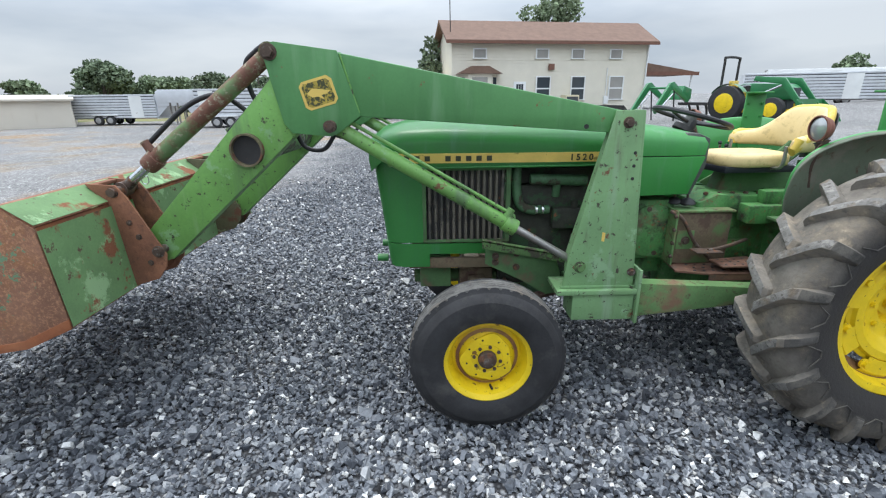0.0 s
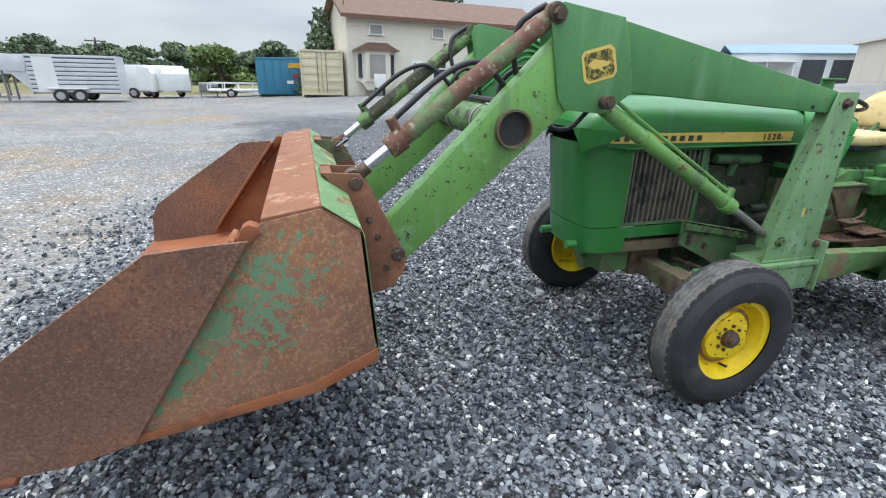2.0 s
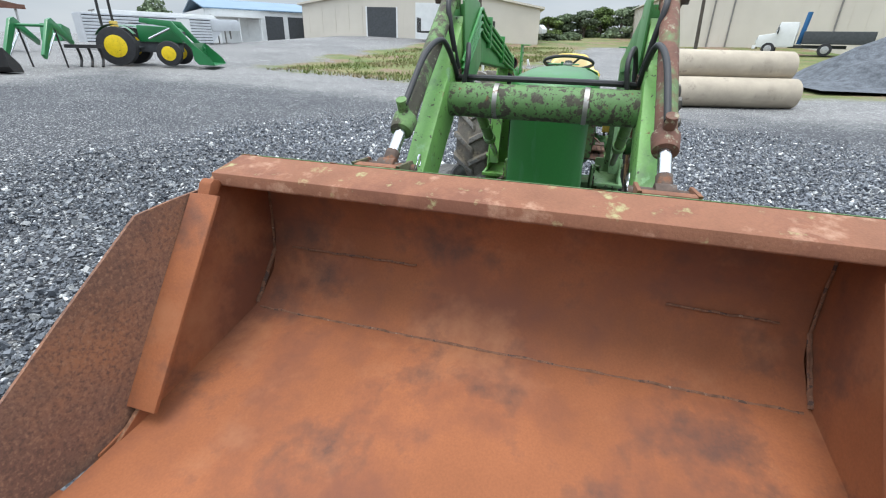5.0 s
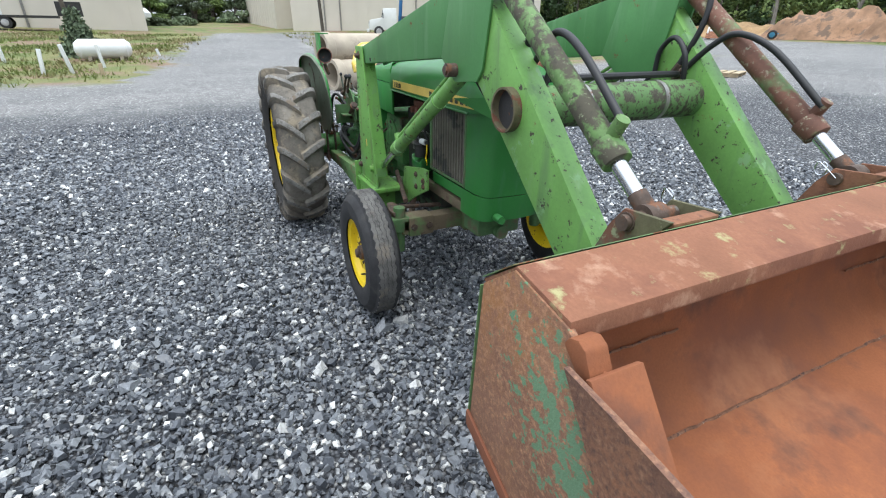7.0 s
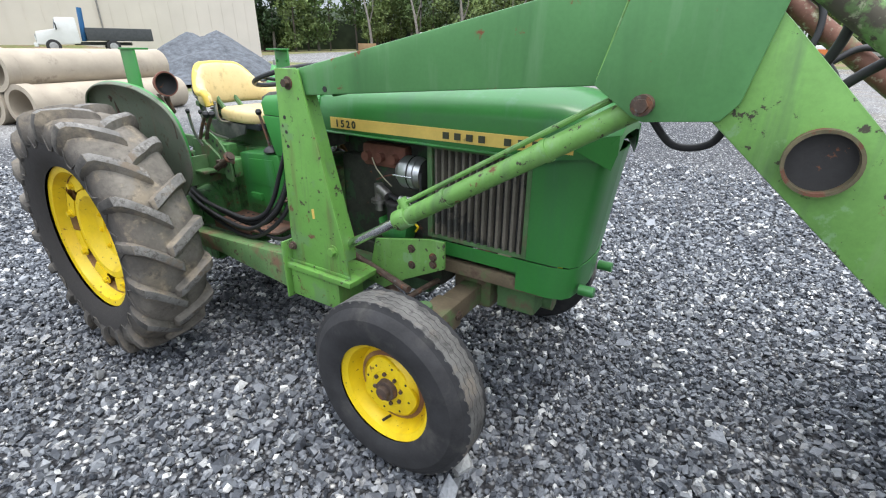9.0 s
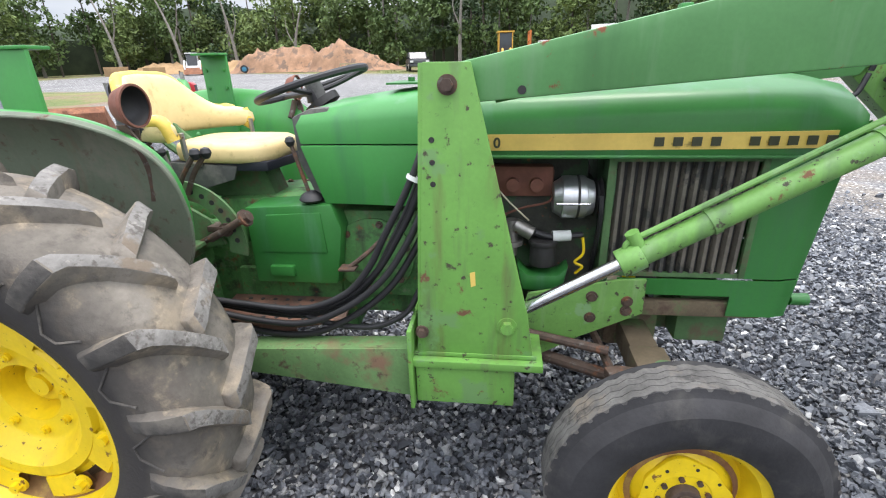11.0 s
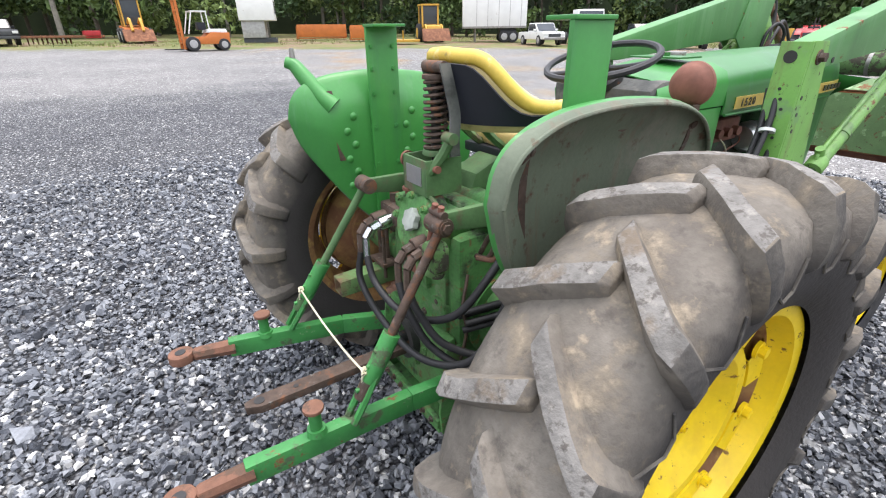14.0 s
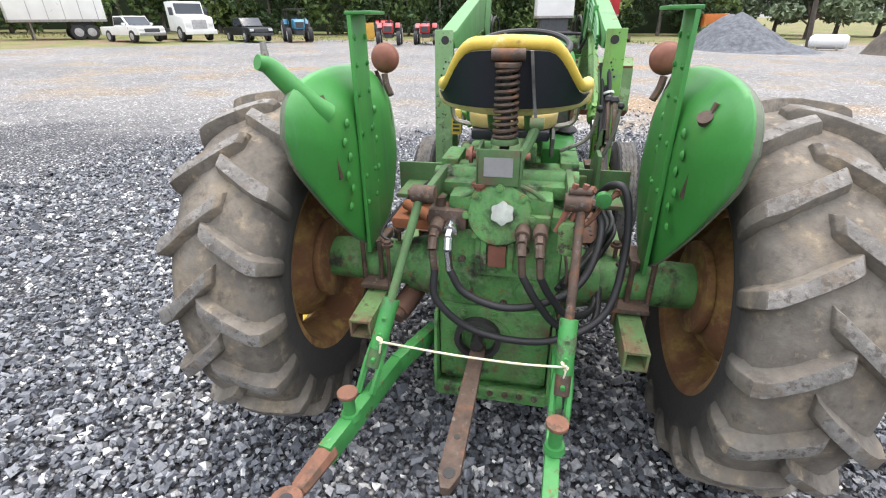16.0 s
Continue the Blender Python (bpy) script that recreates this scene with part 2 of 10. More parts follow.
steel = mat("steel", (0.33, 0.32, 0.30), 0.45, metal=0.8, var=0.2, patches=((RUST, 0.2, 30, 0.9),))
rusty_steel = mat("rusty_steel", (0.098, 0.066, 0.050), 0.7, metal=0.25, var=0.35, scale=20, bump=0.35, patches=(((0.19, 0.085, 0.045), 0.28, 18, 0.85), ((0.16, 0.155, 0.14), 0.20, 30, 0.7)), blend=0.1)
yellow = mat("wheel_yellow", (0.78, 0.555, 0.010), 0.42, var=0.10, scale=8, bump=0.06, patches=(((0.20, 0.10, 0.025), 0.17, 22, 0.8), ((0.09, 0.055, 0.03), 0.12, 40, 0.8)), blend=0.04, streak=(((0.62, 0.40, 0.012), 0.34, 9),))
rust_yellow = mat("worn_yellow", (0.27, 0.145, 0.05), 0.75, var=0.3, scale=8, bump=0.3, patches=(((0.17, 0.075, 0.035), 0.50, 6, 0.9), ((0.34, 0.22, 0.06), 0.22, 9, 0.8)), blend=0.14)
seat_yellow = mat("seat_vinyl", (0.70, 0.545, 0.265), 0.5, var=0.08, scale=5, bump=0.08, patches=(((0.60, 0.45, 0.20), 0.30, 5, 0.6), ((0.40, 0.30, 0.14), 0.16, 20, 0.7)), blend=0.2)
seat_trim = mat("seat_trim", (0.66, 0.46, 0.075), 0.5, var=0.12, scale=9, bump=0.12, patches=(((0.74, 0.62, 0.30), 0.24, 18, 0.6), ((0.34, 0.24, 0.08), 0.12, 26, 0.7)), blend=0.12)
seat_black = mat("seat_shell", (0.012, 0.014, 0.022), 0.55, var=0.2, bump=0.05)
tyre_front = mat("front_rubber", (0.032, 0.032, 0.034), 0.8, var=0.25, scale=12, bump=0.25, patches=(((0.062, 0.06, 0.057), 0.22, 7, 0.9),), spec=0.3, blend=0.16)
tyre_front_tread = mat("front_tread_rubber", (0.128, 0.124, 0.118), 0.92, var=0.3, scale=12, bump=0.6, spec=0.2, patches=(((0.17, 0.145, 0.12), 0.3, 8, 0.95), ((0.06, 0.058, 0.056), 0.3, 20, 0.9)), blend=0.14)
tyre_lug = mat("worn_lug_rubber", (0.205, 0.196, 0.182), 0.92, var=0.3, scale=12, bump=1.0, bscale=70, patches=(((0.11, 0.10, 0.09), 0.34, 45, 0.9), ((0.27, 0.255, 0.23), 0.24, 30, 0.9), ((0.16, 0.13, 0.10), 0.30, 7, 0.9)), spec=0.2, blend=0.09)


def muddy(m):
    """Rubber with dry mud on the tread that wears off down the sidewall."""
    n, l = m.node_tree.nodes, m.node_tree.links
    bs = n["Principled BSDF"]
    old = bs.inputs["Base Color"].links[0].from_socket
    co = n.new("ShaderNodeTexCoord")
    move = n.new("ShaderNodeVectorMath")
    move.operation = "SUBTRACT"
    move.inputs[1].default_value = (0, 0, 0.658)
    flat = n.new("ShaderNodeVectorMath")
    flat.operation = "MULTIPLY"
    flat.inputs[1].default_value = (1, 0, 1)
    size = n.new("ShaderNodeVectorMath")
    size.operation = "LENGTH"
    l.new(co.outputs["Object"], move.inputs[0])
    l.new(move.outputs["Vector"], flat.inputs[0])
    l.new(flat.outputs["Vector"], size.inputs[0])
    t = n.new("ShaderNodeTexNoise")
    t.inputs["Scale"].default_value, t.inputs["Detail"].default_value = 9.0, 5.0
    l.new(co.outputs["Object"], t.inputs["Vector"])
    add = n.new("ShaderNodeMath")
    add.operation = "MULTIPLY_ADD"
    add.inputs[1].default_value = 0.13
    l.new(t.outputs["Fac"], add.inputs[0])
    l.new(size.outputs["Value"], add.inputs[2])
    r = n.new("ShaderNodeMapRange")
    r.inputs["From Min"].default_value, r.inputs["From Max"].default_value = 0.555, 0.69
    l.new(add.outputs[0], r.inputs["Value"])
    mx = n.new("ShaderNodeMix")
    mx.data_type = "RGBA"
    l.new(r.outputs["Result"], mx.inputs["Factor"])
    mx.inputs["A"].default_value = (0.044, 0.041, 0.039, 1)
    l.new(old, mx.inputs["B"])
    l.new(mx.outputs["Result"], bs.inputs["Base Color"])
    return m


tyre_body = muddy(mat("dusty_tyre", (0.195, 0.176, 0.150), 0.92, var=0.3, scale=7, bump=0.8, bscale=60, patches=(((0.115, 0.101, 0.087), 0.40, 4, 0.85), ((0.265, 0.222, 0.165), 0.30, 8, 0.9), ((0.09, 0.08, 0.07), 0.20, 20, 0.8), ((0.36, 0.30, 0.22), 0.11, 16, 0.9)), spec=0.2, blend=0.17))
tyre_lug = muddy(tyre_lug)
platform_rust = mat("platform_rust", (0.16, 0.082, 0.055), 0.85, var=0.25, scale=9, bump=0.3, patches=(((0.10, 0.065, 0.05), 0.35, 8, 0.9), ((0.24, 0.12, 0.075), 0.2, 14, 0.9)))
link_rust = mat("link_rust", (0.19, 0.088, 0.055), 0.8, var=0.25, scale=14, bump=0.3, patches=(((0.11, 0.065, 0.045), 0.35, 12, 0.9),))
grille_dust = mat("dusty_grille", (0.135, 0.122, 0.098), 0.8, var=0.3, scale=8, patches=(((0.05, 0.05, 0.045), 0.35, 6, 0.8),))
tyre_side = mat("scuffed_rubber", (0.082, 0.077, 0.071), 0.88, var=0.35, scale=9, bump=0.6, bscale=70, patches=(((0.14, 0.128, 0.11), 0.42, 7, 0.85), ((0.05, 0.048, 0.046), 0.30, 16, 0.8)), spec=0.2, blend=0.16)
hose_black = mat("hose_rubber", (0.018, 0.018, 0.02), 0.55, var=0.2, bump=0.08)
dash_grey = mat("dusty_dash", (0.085, 0.088, 0.082), 0.8, var=0.3, scale=9, bump=0.3, patches=(((0.15, 0.145, 0.13), 0.34, 8, 0.9), ((0.04, 0.04, 0.038), 0.22, 14, 0.9)), blend=0.14)
black_iron = mat("black_iron", (0.025, 0.024, 0.024), 0.6, var=0.3, bump=0.2, patches=((RUST, 0.12, 20, 0.9),))
engine_dark = mat("engine_grime", (0.04, 0.042, 0.032), 0.75, var=0.4, scale=14, bump=0.4, patches=(((0.03, 0.07, 0.03), 0.35, 10, 0.7), (RUST, 0.15, 18, 0.9)))
engine_green = mat("engine_green", (0.065, 0.15, 0.07), 0.6, var=0.35, scale=14, bump=0.3, patches=(((0.05, 0.045, 0.03), 0.35, 12, 0.9),))
decal_yellow = mat("stripe_yellow", (0.70, 0.50, 0.12), 0.5, var=0.1, scale=8, bump=0.0, patches=(((0.30, 0.22, 0.06), 0.16, 20, 0.6),))
decal_dark = mat("decal_dark", (0.045, 0.05, 0.025), 0.5, var=0.2, bump=0.0)
lamp_rust = mat("lamp_rust", (0.19, 0.075, 0.05), 0.8, var=0.2, scale=20)
lamp_glass = mat("lamp_lens", (0.55, 0.56, 0.55), 0.12, metal=0.6, var=0.1, scale=30, bump=0.3, bscale=40)
rope_mat = mat("cream_cord", (0.62, 0.58, 0.42), 0.8, var=0.15, bump=0.3, bscale=200)
cap_grey = mat("cap_grey", (0.36, 0.39, 0.35), 0.55, var=0.2, scale=30, bump=0.2)
white_plastic = mat("white_cap", (0.62, 0.64, 0.62), 0.5, var=0.1, bump=0.0)
alu = mat("aluminium", (0.55, 0.56, 0.57), 0.35, metal=0.9, var=0.12)


# ---- mesh helpers ----
def box(x0, x1, y0, y1, z0, z1, bev=0.0):
    bm = bmesh.new()
    v = [bm.verts.new((x, y, z)) for x in (x0, x1) for y in (y0, y1) for z in (z0, z1)]
    for f in ((0, 1, 3, 2), (4, 6, 7, 5), (0, 4, 5, 1), (2, 3, 7, 6), (0, 2, 6, 4), (1, 5, 7, 3)):
        bm.faces.new([v[i] for i in f])
    return finish(bm, bev)


def finish(bm, bev=0.0, seg=2):
    bmesh.ops.recalc_face_normals(bm, faces=bm.faces)
    if bev:
        sharp = [e for e in bm.edges if len(e.link_faces) == 2 and e.calc_face_angle() > 0.5]
        bmesh.ops.bevel(bm, geom=sharp, offset=bev, segments=seg, affect="EDGES", profile=0.6, clamp_overlap=True)
    return bm


def prism(pts, lo, hi, plane="xz", bev=0.0, holes=()):
    """A plate: a polygon in a plane, given thickness along the third axis."""
    bm = bmesh.new()
    put = {"xz": lambda a, b, c: (a, c, b), "xy": lambda a, b, c: (a, b, c), "yz": lambda a, b, c: (c, a, b)}[plane]
    lower = [bm.verts.new(put(a, b, lo)) for a, b in pts]
    upper = [bm.verts.new(put(a, b, hi)) for a, b in pts]
    n = len(pts)
    bm.faces.new(lower)
    bm.faces.new(upper)
    for i in range(n):
        bm.faces.new((lower[i], lower[(i + 1) % n], upper[(i + 1) % n], upper[i]))
    return finish(bm, bev)


def frame_of(d):
    d = Vector(d).normalized()
    a = d.cross(Vector((0, 0, 1))) if abs(d.z) < 0.95 else d.cross(Vector((1, 0, 0)))
    a.normalize()
    return a, d.cross(a), d


def cyl(p0, p1, r0, r1=None, seg=20, bev=0.0):
    p0, p1 = Vector(p0), Vector(p1)
    r1 = r0 if r1 is None else r1
    a, b, d = frame_of(p1 - p0)
    bm = bmesh.new()
    rings = []
    for p, r in ((p0, r0), (p1, r1)):
        rings.append([bm.verts.new(p + (a * math.cos(k * math.tau / seg) + b * math.sin(k * math.tau / seg)) * r) for k in range(seg)])
    for k in range(seg):
        bm.faces.new((rings[0][k], rings[0][(k + 1) % seg], rings[1][(k + 1) % seg], rings[1][k]))
    bm.faces.new(rings[0])
    bm.faces.new(rings[1])
    return finish(bm, bev)


def smooth_line(points, steps=6):
    pts = [Vector(p) for p in points]
    if len(pts) < 3:
        return pts
    ext = [2 * pts[0] - pts[1]] + pts + [2 * pts[-1] - pts[-2]]
    out = []
    for i in range(1, len(ext) - 2):
        p0, p1, p2, p3 = ext[i - 1 : i + 3]
        for s in range(steps):
            t = s / steps
            out.append(0.5 * (2 * p1 + (p2 - p0) * t + (2 * p0 - 5 * p1 + 4 * p2 - p3) * t * t + (3 * p1 - p0 - 3 * p2 + p3) * t**3))
    return out + [pts[-1]]


def pipe(points, r, seg=10, steps=6, radii=None):
    """A round bar or hose through points."""
    pts = smooth_line(points, steps) if steps > 1 else [Vector(p) for p in points]
    bm = bmesh.new()
    rings, a = [], None
    for i, p in enumerate(pts):
        d = (pts[min(i + 1, len(pts) - 1)] - pts[max(i - 1, 0)]).normalized()
        if a is None:
            a = frame_of(d)[0]
        a = (a - d * a.dot(d)).normalized()
        b = d.cross(a)
        rr = r if radii is None else radii[0] + (radii[1] - radii[0]) * i / (len(pts) - 1)
        rings.append([bm.verts.new(p + (a * math.cos(k * math.tau / seg) + b * math.sin(k * math.tau / seg)) * rr) for k in range(seg)])
    for u, v in zip(rings, rings[1:]):
        for k in range(seg):
            bm.faces.new((u[k], u[(k + 1) % seg], v[(k + 1) % seg], v[k]))
    bm.faces.new(rings[0])
    bm.faces.new(rings[-1])
    return finish(bm)


def lathe(profile, centre, seg=48, axis="y", a0=0.0, a1=360.0, closed=False):
    """Turns (radius, along) pairs round an axis through centre; angles run from +x towards +z (axis y)."""
    bm = bmesh.new()
    full = abs(a1 - a0) >= 359.9
    n = seg if full else seg + 1
    c = Vector(centre)
    rings = []
    for k in range(n):
        t = radians(a0 + (a1 - a0) * k / seg)
        ring = []
        for r, s in profile:
            u, v = r * math.cos(t), r * math.sin(t)
            ring.append(bm.verts.new(c + Vector({"y": (u, s, v), "x": (s, u, v), "z": (u, v, s)}[axis])))
        rings.append(ring)
    m = len(profile)
    for k in range(seg):
        p, q = rings[k], rings[(k + 1) % n]
        for i in range(m if closed else m - 1):
            bm.faces.new((p[i], p[(i + 1) % m], q[(i + 1) % m], q[i]))
    bmesh.ops.remove_doubles(bm, verts=bm.verts, dist=1e-5)
    return finish(bm)


def plus(*bms):
    """Several bmeshes as one."""
    me = bpy.data.meshes.new("tmp")
    out = bmesh.new()
    for b in bms:
        b.to_mesh(me)
        out.from_mesh(me)
        b.free()
        me.clear_geometry()
    bpy.data.meshes.remove(me)
    return out


def moved(bm, m):
    bmesh.ops.transform(bm, matrix=m, verts=bm.verts)
    return bm


def mirrored(bm):
    """The same shape on the other side of the plane y = 0."""
    bmesh.ops.scale(bm, vec=(1, -1, 1), verts=bm.verts)
    bmesh.ops.reverse_faces(bm, faces=bm.faces)
    return bm


def solid(bm, thick):
    """Gives a sheet thickness."""
    bmesh.ops.recalc_face_normals(bm, faces=bm.faces)
    geom = bm.faces[:] + bm.edges[:] + bm.verts[:]
    bmesh.ops.solidify(bm, geom=geom, thickness=thick)
    return finish(bm)


def grid(rows):
    """A sheet through rows of points."""
    bm = bmesh.new()
    v = [[bm.verts.new(p) for p in row] for row in rows]
    for a, b in zip(v, v[1:]):
        for i in range(len(a) - 1):
            bm.faces.new((a[i], a[i + 1], b[i + 1], b[i]))
    return finish(bm)


def mesh_of(name, bm, material, angle=35):
    me = bpy.data.meshes.new(name)
    bm.to_mesh(me)
    bm.free()
    me.polygons.foreach_set("use_smooth", [True] * len(me.polygons))
    me.set_sharp_from_angle(angle=radians(angle))
    for m in material if isinstance(material, (list, tuple)) else (material,):
        me.materials.append(m)
    return me


def part(name, bm, material, parent, label="", angle=35):
    ob = new(name, mesh_of(name, bm, material, angle))
    ob.parent = parent
    return tagged(ob, label)


def thing(name, m, label, category, group="", kind=""):
    ob = new(name)
    ob.empty_display_size = 0.2
    ob.matrix_world = m
    return tagged(ob, label, category, group, kind)


def bolt(p, d, r=0.014, h=0.012, seg=6):
    p, d = Vector(p), Vector(d).normalized()
    return plus(cyl(p - d * 0.006, p + d * 0.004, r * 1.5, seg=14), cyl(p, p + d * h, r, seg=seg))


def terrain(x, y):
    """Height of the ground."""
    rise = 0.05 * max(0.0, -18 - max(x, -85)) * max(0.0, min(1.0, (26 - y) / 8)) * max(0.0, min(1.0, (y + 34) / 6))
    south = max(-0.25, min(0.58, 0.25 - 0.05 * x + 0.05)) * max(0.0, min(1.0, (-6 - y) / 18))
    return rise + (0.028 * max(0.0, y - 5) if y > 0 else south)


# ---- the tractor: x forward, y to its left, rear axle over the origin ----
tractor = thing("tractor", pose(0, 0, 0), "old green farm tractor with front loader and yellow wheels on gravel", "tractor")
RZ, RR = 0.658, 0.662      # rear axle height, tyre radius
FX, FZ, FR = 1.83, 0.382, 0.372


def tyre_y(v):
    """Across the wheel: the section runs from 0.655 to 0.995 m off the middle line."""
    return 0.655 + (v - 0.695) * 1.09


def lug(a_out, side, lead=15.0):
    """One slanting tread bar from the shoulder past the middle of the tyre."""
    rows = []
    for y, top, base, q in ((0.826, 0.645, 0.612, 0.92), (0.838, 0.661, 0.612, 0.84), (0.86, 0.664, 0.612, 0.70), (0.91, 0.662, 0.605, 0.42), (0.955, 0.657, 0.592, 0.17), (0.985, 0.652, 0.575, 0.03), (1.007, 0.638, 0.55, -0.02), (1.021, 0.592, 0.53, -0.05), (1.024, 0.545, 0.50, -0.08), (1.018, 0.508, 0.49, -0.10)):
        a = radians(a_out - lead * q)
        wear = 1 + 0.18 * noise.noise(Vector((a * 9.0, y * 14.0, side)))
        w0, w1 = radians(2.0 if y > 0.80 else 1.0) * wear, radians(3.7)
        top += 0.005 * noise.noise(Vector((a * 14.0, y * 30.0, 5.0)))
        y = tyre_y(y)
        yb = min(y, 0.986)
        rows.append([(r * math.cos(a + w), side * yy, RZ + r * math.sin(a + w)) for r, w, yy in ((base, -w1, yb), (top, -w0, y), (top, w0, y), (base, w1, yb))])
    bm = bmesh.new()
    v = [[bm.verts.new(p) for p in row] for row in rows]
    for a, b in zip(v, v[1:]):
        for i in range(3):
            bm.faces.new((a[i], a[i + 1], b[i + 1], b[i]))
    bm.faces.new(v[0])
    bm.faces.new(v[-1])
    return finish(bm, 0.004, 2)


def rear_wheel(side):
    lab = "large rear wheel, yellow cast centre, dusty lugged tyre"
    c = (0, 0, RZ)
    y = lambda v: side * v
    # rim: outer flange, well, inner flange
    rim_prof = [(0.383, 0.960), (0.390, 0.955), (0.385, 0.947), (0.358, 0.940), (0.345, 0.90), (0.315, 0.86), (0.315, 0.82), (0.345, 0.78), (0.365, 0.745), (0.388, 0.735), (0.388, 0.725), (0.36, 0.735), (0.335, 0.775), (0.302, 0.82), (0.302, 0.865), (0.334, 0.905), (0.35, 0.955)]
    rim = part("rear_wheel", lathe([(r, y(tyre_y(a))) for r, a in rim_prof], c, 64, closed=True), [yellow, rust_yellow], tractor, lab)
    for poly in rim.data.polygons:
        if abs(poly.center.y) < 0.765 or abs(poly.center.y) < 0.872:
            poly.material_index = 1
    # disc: dished centre with raised ring
    D = -0.006
    disc_prof = [(0.0, 0.755), (0.082, 0.755), (0.088, 0.80), (0.096, 0.826), (0.150, 0.830), (0.160, 0.836), (0.195, 0.872), (0.212, 0.886), (0.245, 0.887), (0.255, 0.872), (0.272, 0.868)]
    disc_prof = [(r, a + D) for r, a in disc_prof]
    back = [(r, a - 0.02) for r, a in reversed(disc_prof)]
    disc = lathe([(r, y(a)) for r, a in disc_prof] + [(r, y(a)) for r, a in back], c, 64)
    plate = part("wheel_disc", disc, [yellow, rust_yellow], rim, "yellow cast wheel centre")
    for poly in plate.data.polygons:
        if poly.normal.y * side < -0.05:
            poly.material_index = 1
    for k in range(8):
        a = k * math.tau / 8 + 0.32
        # segments between the slots and their clamps
        seg = lathe([(0.25, y(0.862)), (0.25, y(0.885)), (0.315, y(0.89)), (0.335, y(0.875)), (0.335, y(0.86))], c, 8, a0=math.degrees(a) - 12.5, a1=math.degrees(a) + 12.5, closed=True)
        block = part("rim_lug", seg, [yellow, rust_yellow], rim)
        for poly in block.data.polygons:
            if poly.normal.y * side < -0.05:
                poly.material_index = 1
        p = Vector((0.29 * math.cos(a + 0.22), y(0.888), RZ + 0.29 * math.sin(a + 0.22)))
        part("clamp_bolt", bolt(p, (0, side, 0), 0.016, 0.02), yellow, rim)
    for k in range(8):
        a = k * math.tau / 8 + 0.1
        part("wheel_bolt", bolt((0.125 * math.cos(a), y(0.828), RZ + 0.125 * math.sin(a)), (0, side, 0), 0.009, 0.010), yellow, rim)
    part("hub", plus(cyl((0, y(0.75), RZ), (0, y(0.775), RZ), 0.06, seg=24, bev=0.006), cyl((0, y(0.775), RZ), (0, y(0.79), RZ), 0.032, seg=18)), yellow, rim)
    part("axle_flange", cyl((0, y(0.690), RZ), (0, y(0.722), RZ), 0.17, seg=32, bev=0.008), rust_yellow, rim, "rusty yellow axle flange")
    inner = lathe([(0.0, y(0.724)), (0.16, y(0.724)), (0.20, y(0.745)), (0.262, y(0.800))], c, 48)
    part("disc_back", inner, rust_yellow, rim, "rusty inner face of the wheel")
    carcass = [(0.382, 0.972), (0.42, 0.992), (0.48, 1.008), (0.545, 1.006), (0.590, 0.992), (0.608, 0.968), (0.622, 0.93), (0.629, 0.85), (0.622, 0.77), (0.608, 0.732), (0.590, 0.708), (0.545, 0.70), (0.48, 0.695), (0.42, 0.71), (0.382, 0.728)]
    tb = lathe([(r, y(tyre_y(a))) for r, a in carcass], c, 96)
    tyre = part("tyre", tb, tyre_body, rim, "worn agricultural tyre caked with pale dust", 85)
    n = 18
    for k in range(n):
        for outer in (1, -1):
            a = 69.0 + 360 / n * (k + (0 if outer > 0 else 0.5))
            if side > 0:
                a += 4
            b = lug(a, side) if outer > 0 else lug(a - 6.4, side, 10.0)
            if outer < 0:
                bmesh.ops.scale(b, vec=(1, -1, 1), verts=b.verts)
                bmesh.ops.translate(b, vec=(0, side * 1.652, 0), verts=b.verts)
                bmesh.ops.reverse_faces(b, faces=b.faces)
            bar = part("lug", b, [tyre_body, tyre_lug, tyre_side], rim)
            for poly in bar.data.polygons:
                out = Vector((poly.center.x, 0, poly.center.z - RZ)).normalized()
                poly.material_index = 1 if poly.normal.dot(out) > 0.8 else 2 if poly.normal.y * side > 0.72 and abs(poly.center.y) > 0.95 else 0
    # raised lines on the sidewall between the bars
    for k in range(n):
        a0 = 69.0 + 360 / n * k + (4 if side > 0 else 0) + 6.0
        line = [(r * math.cos(radians(a0 + d)), y(tyre_y(v)), RZ + r * math.sin(radians(a0 + d))) for d, r, v in ((0.0, 0.540, 1.0085), (3.4, 0.486, 1.0095), (7.4, 0.480, 1.0095), (12.2, 0.545, 1.0075))]
        part("sidewall_rib", pipe(line, 0.0030, 6, 1), tyre_side, rim)
    return rim


for s in (1, -1):
    rear_wheel(s)


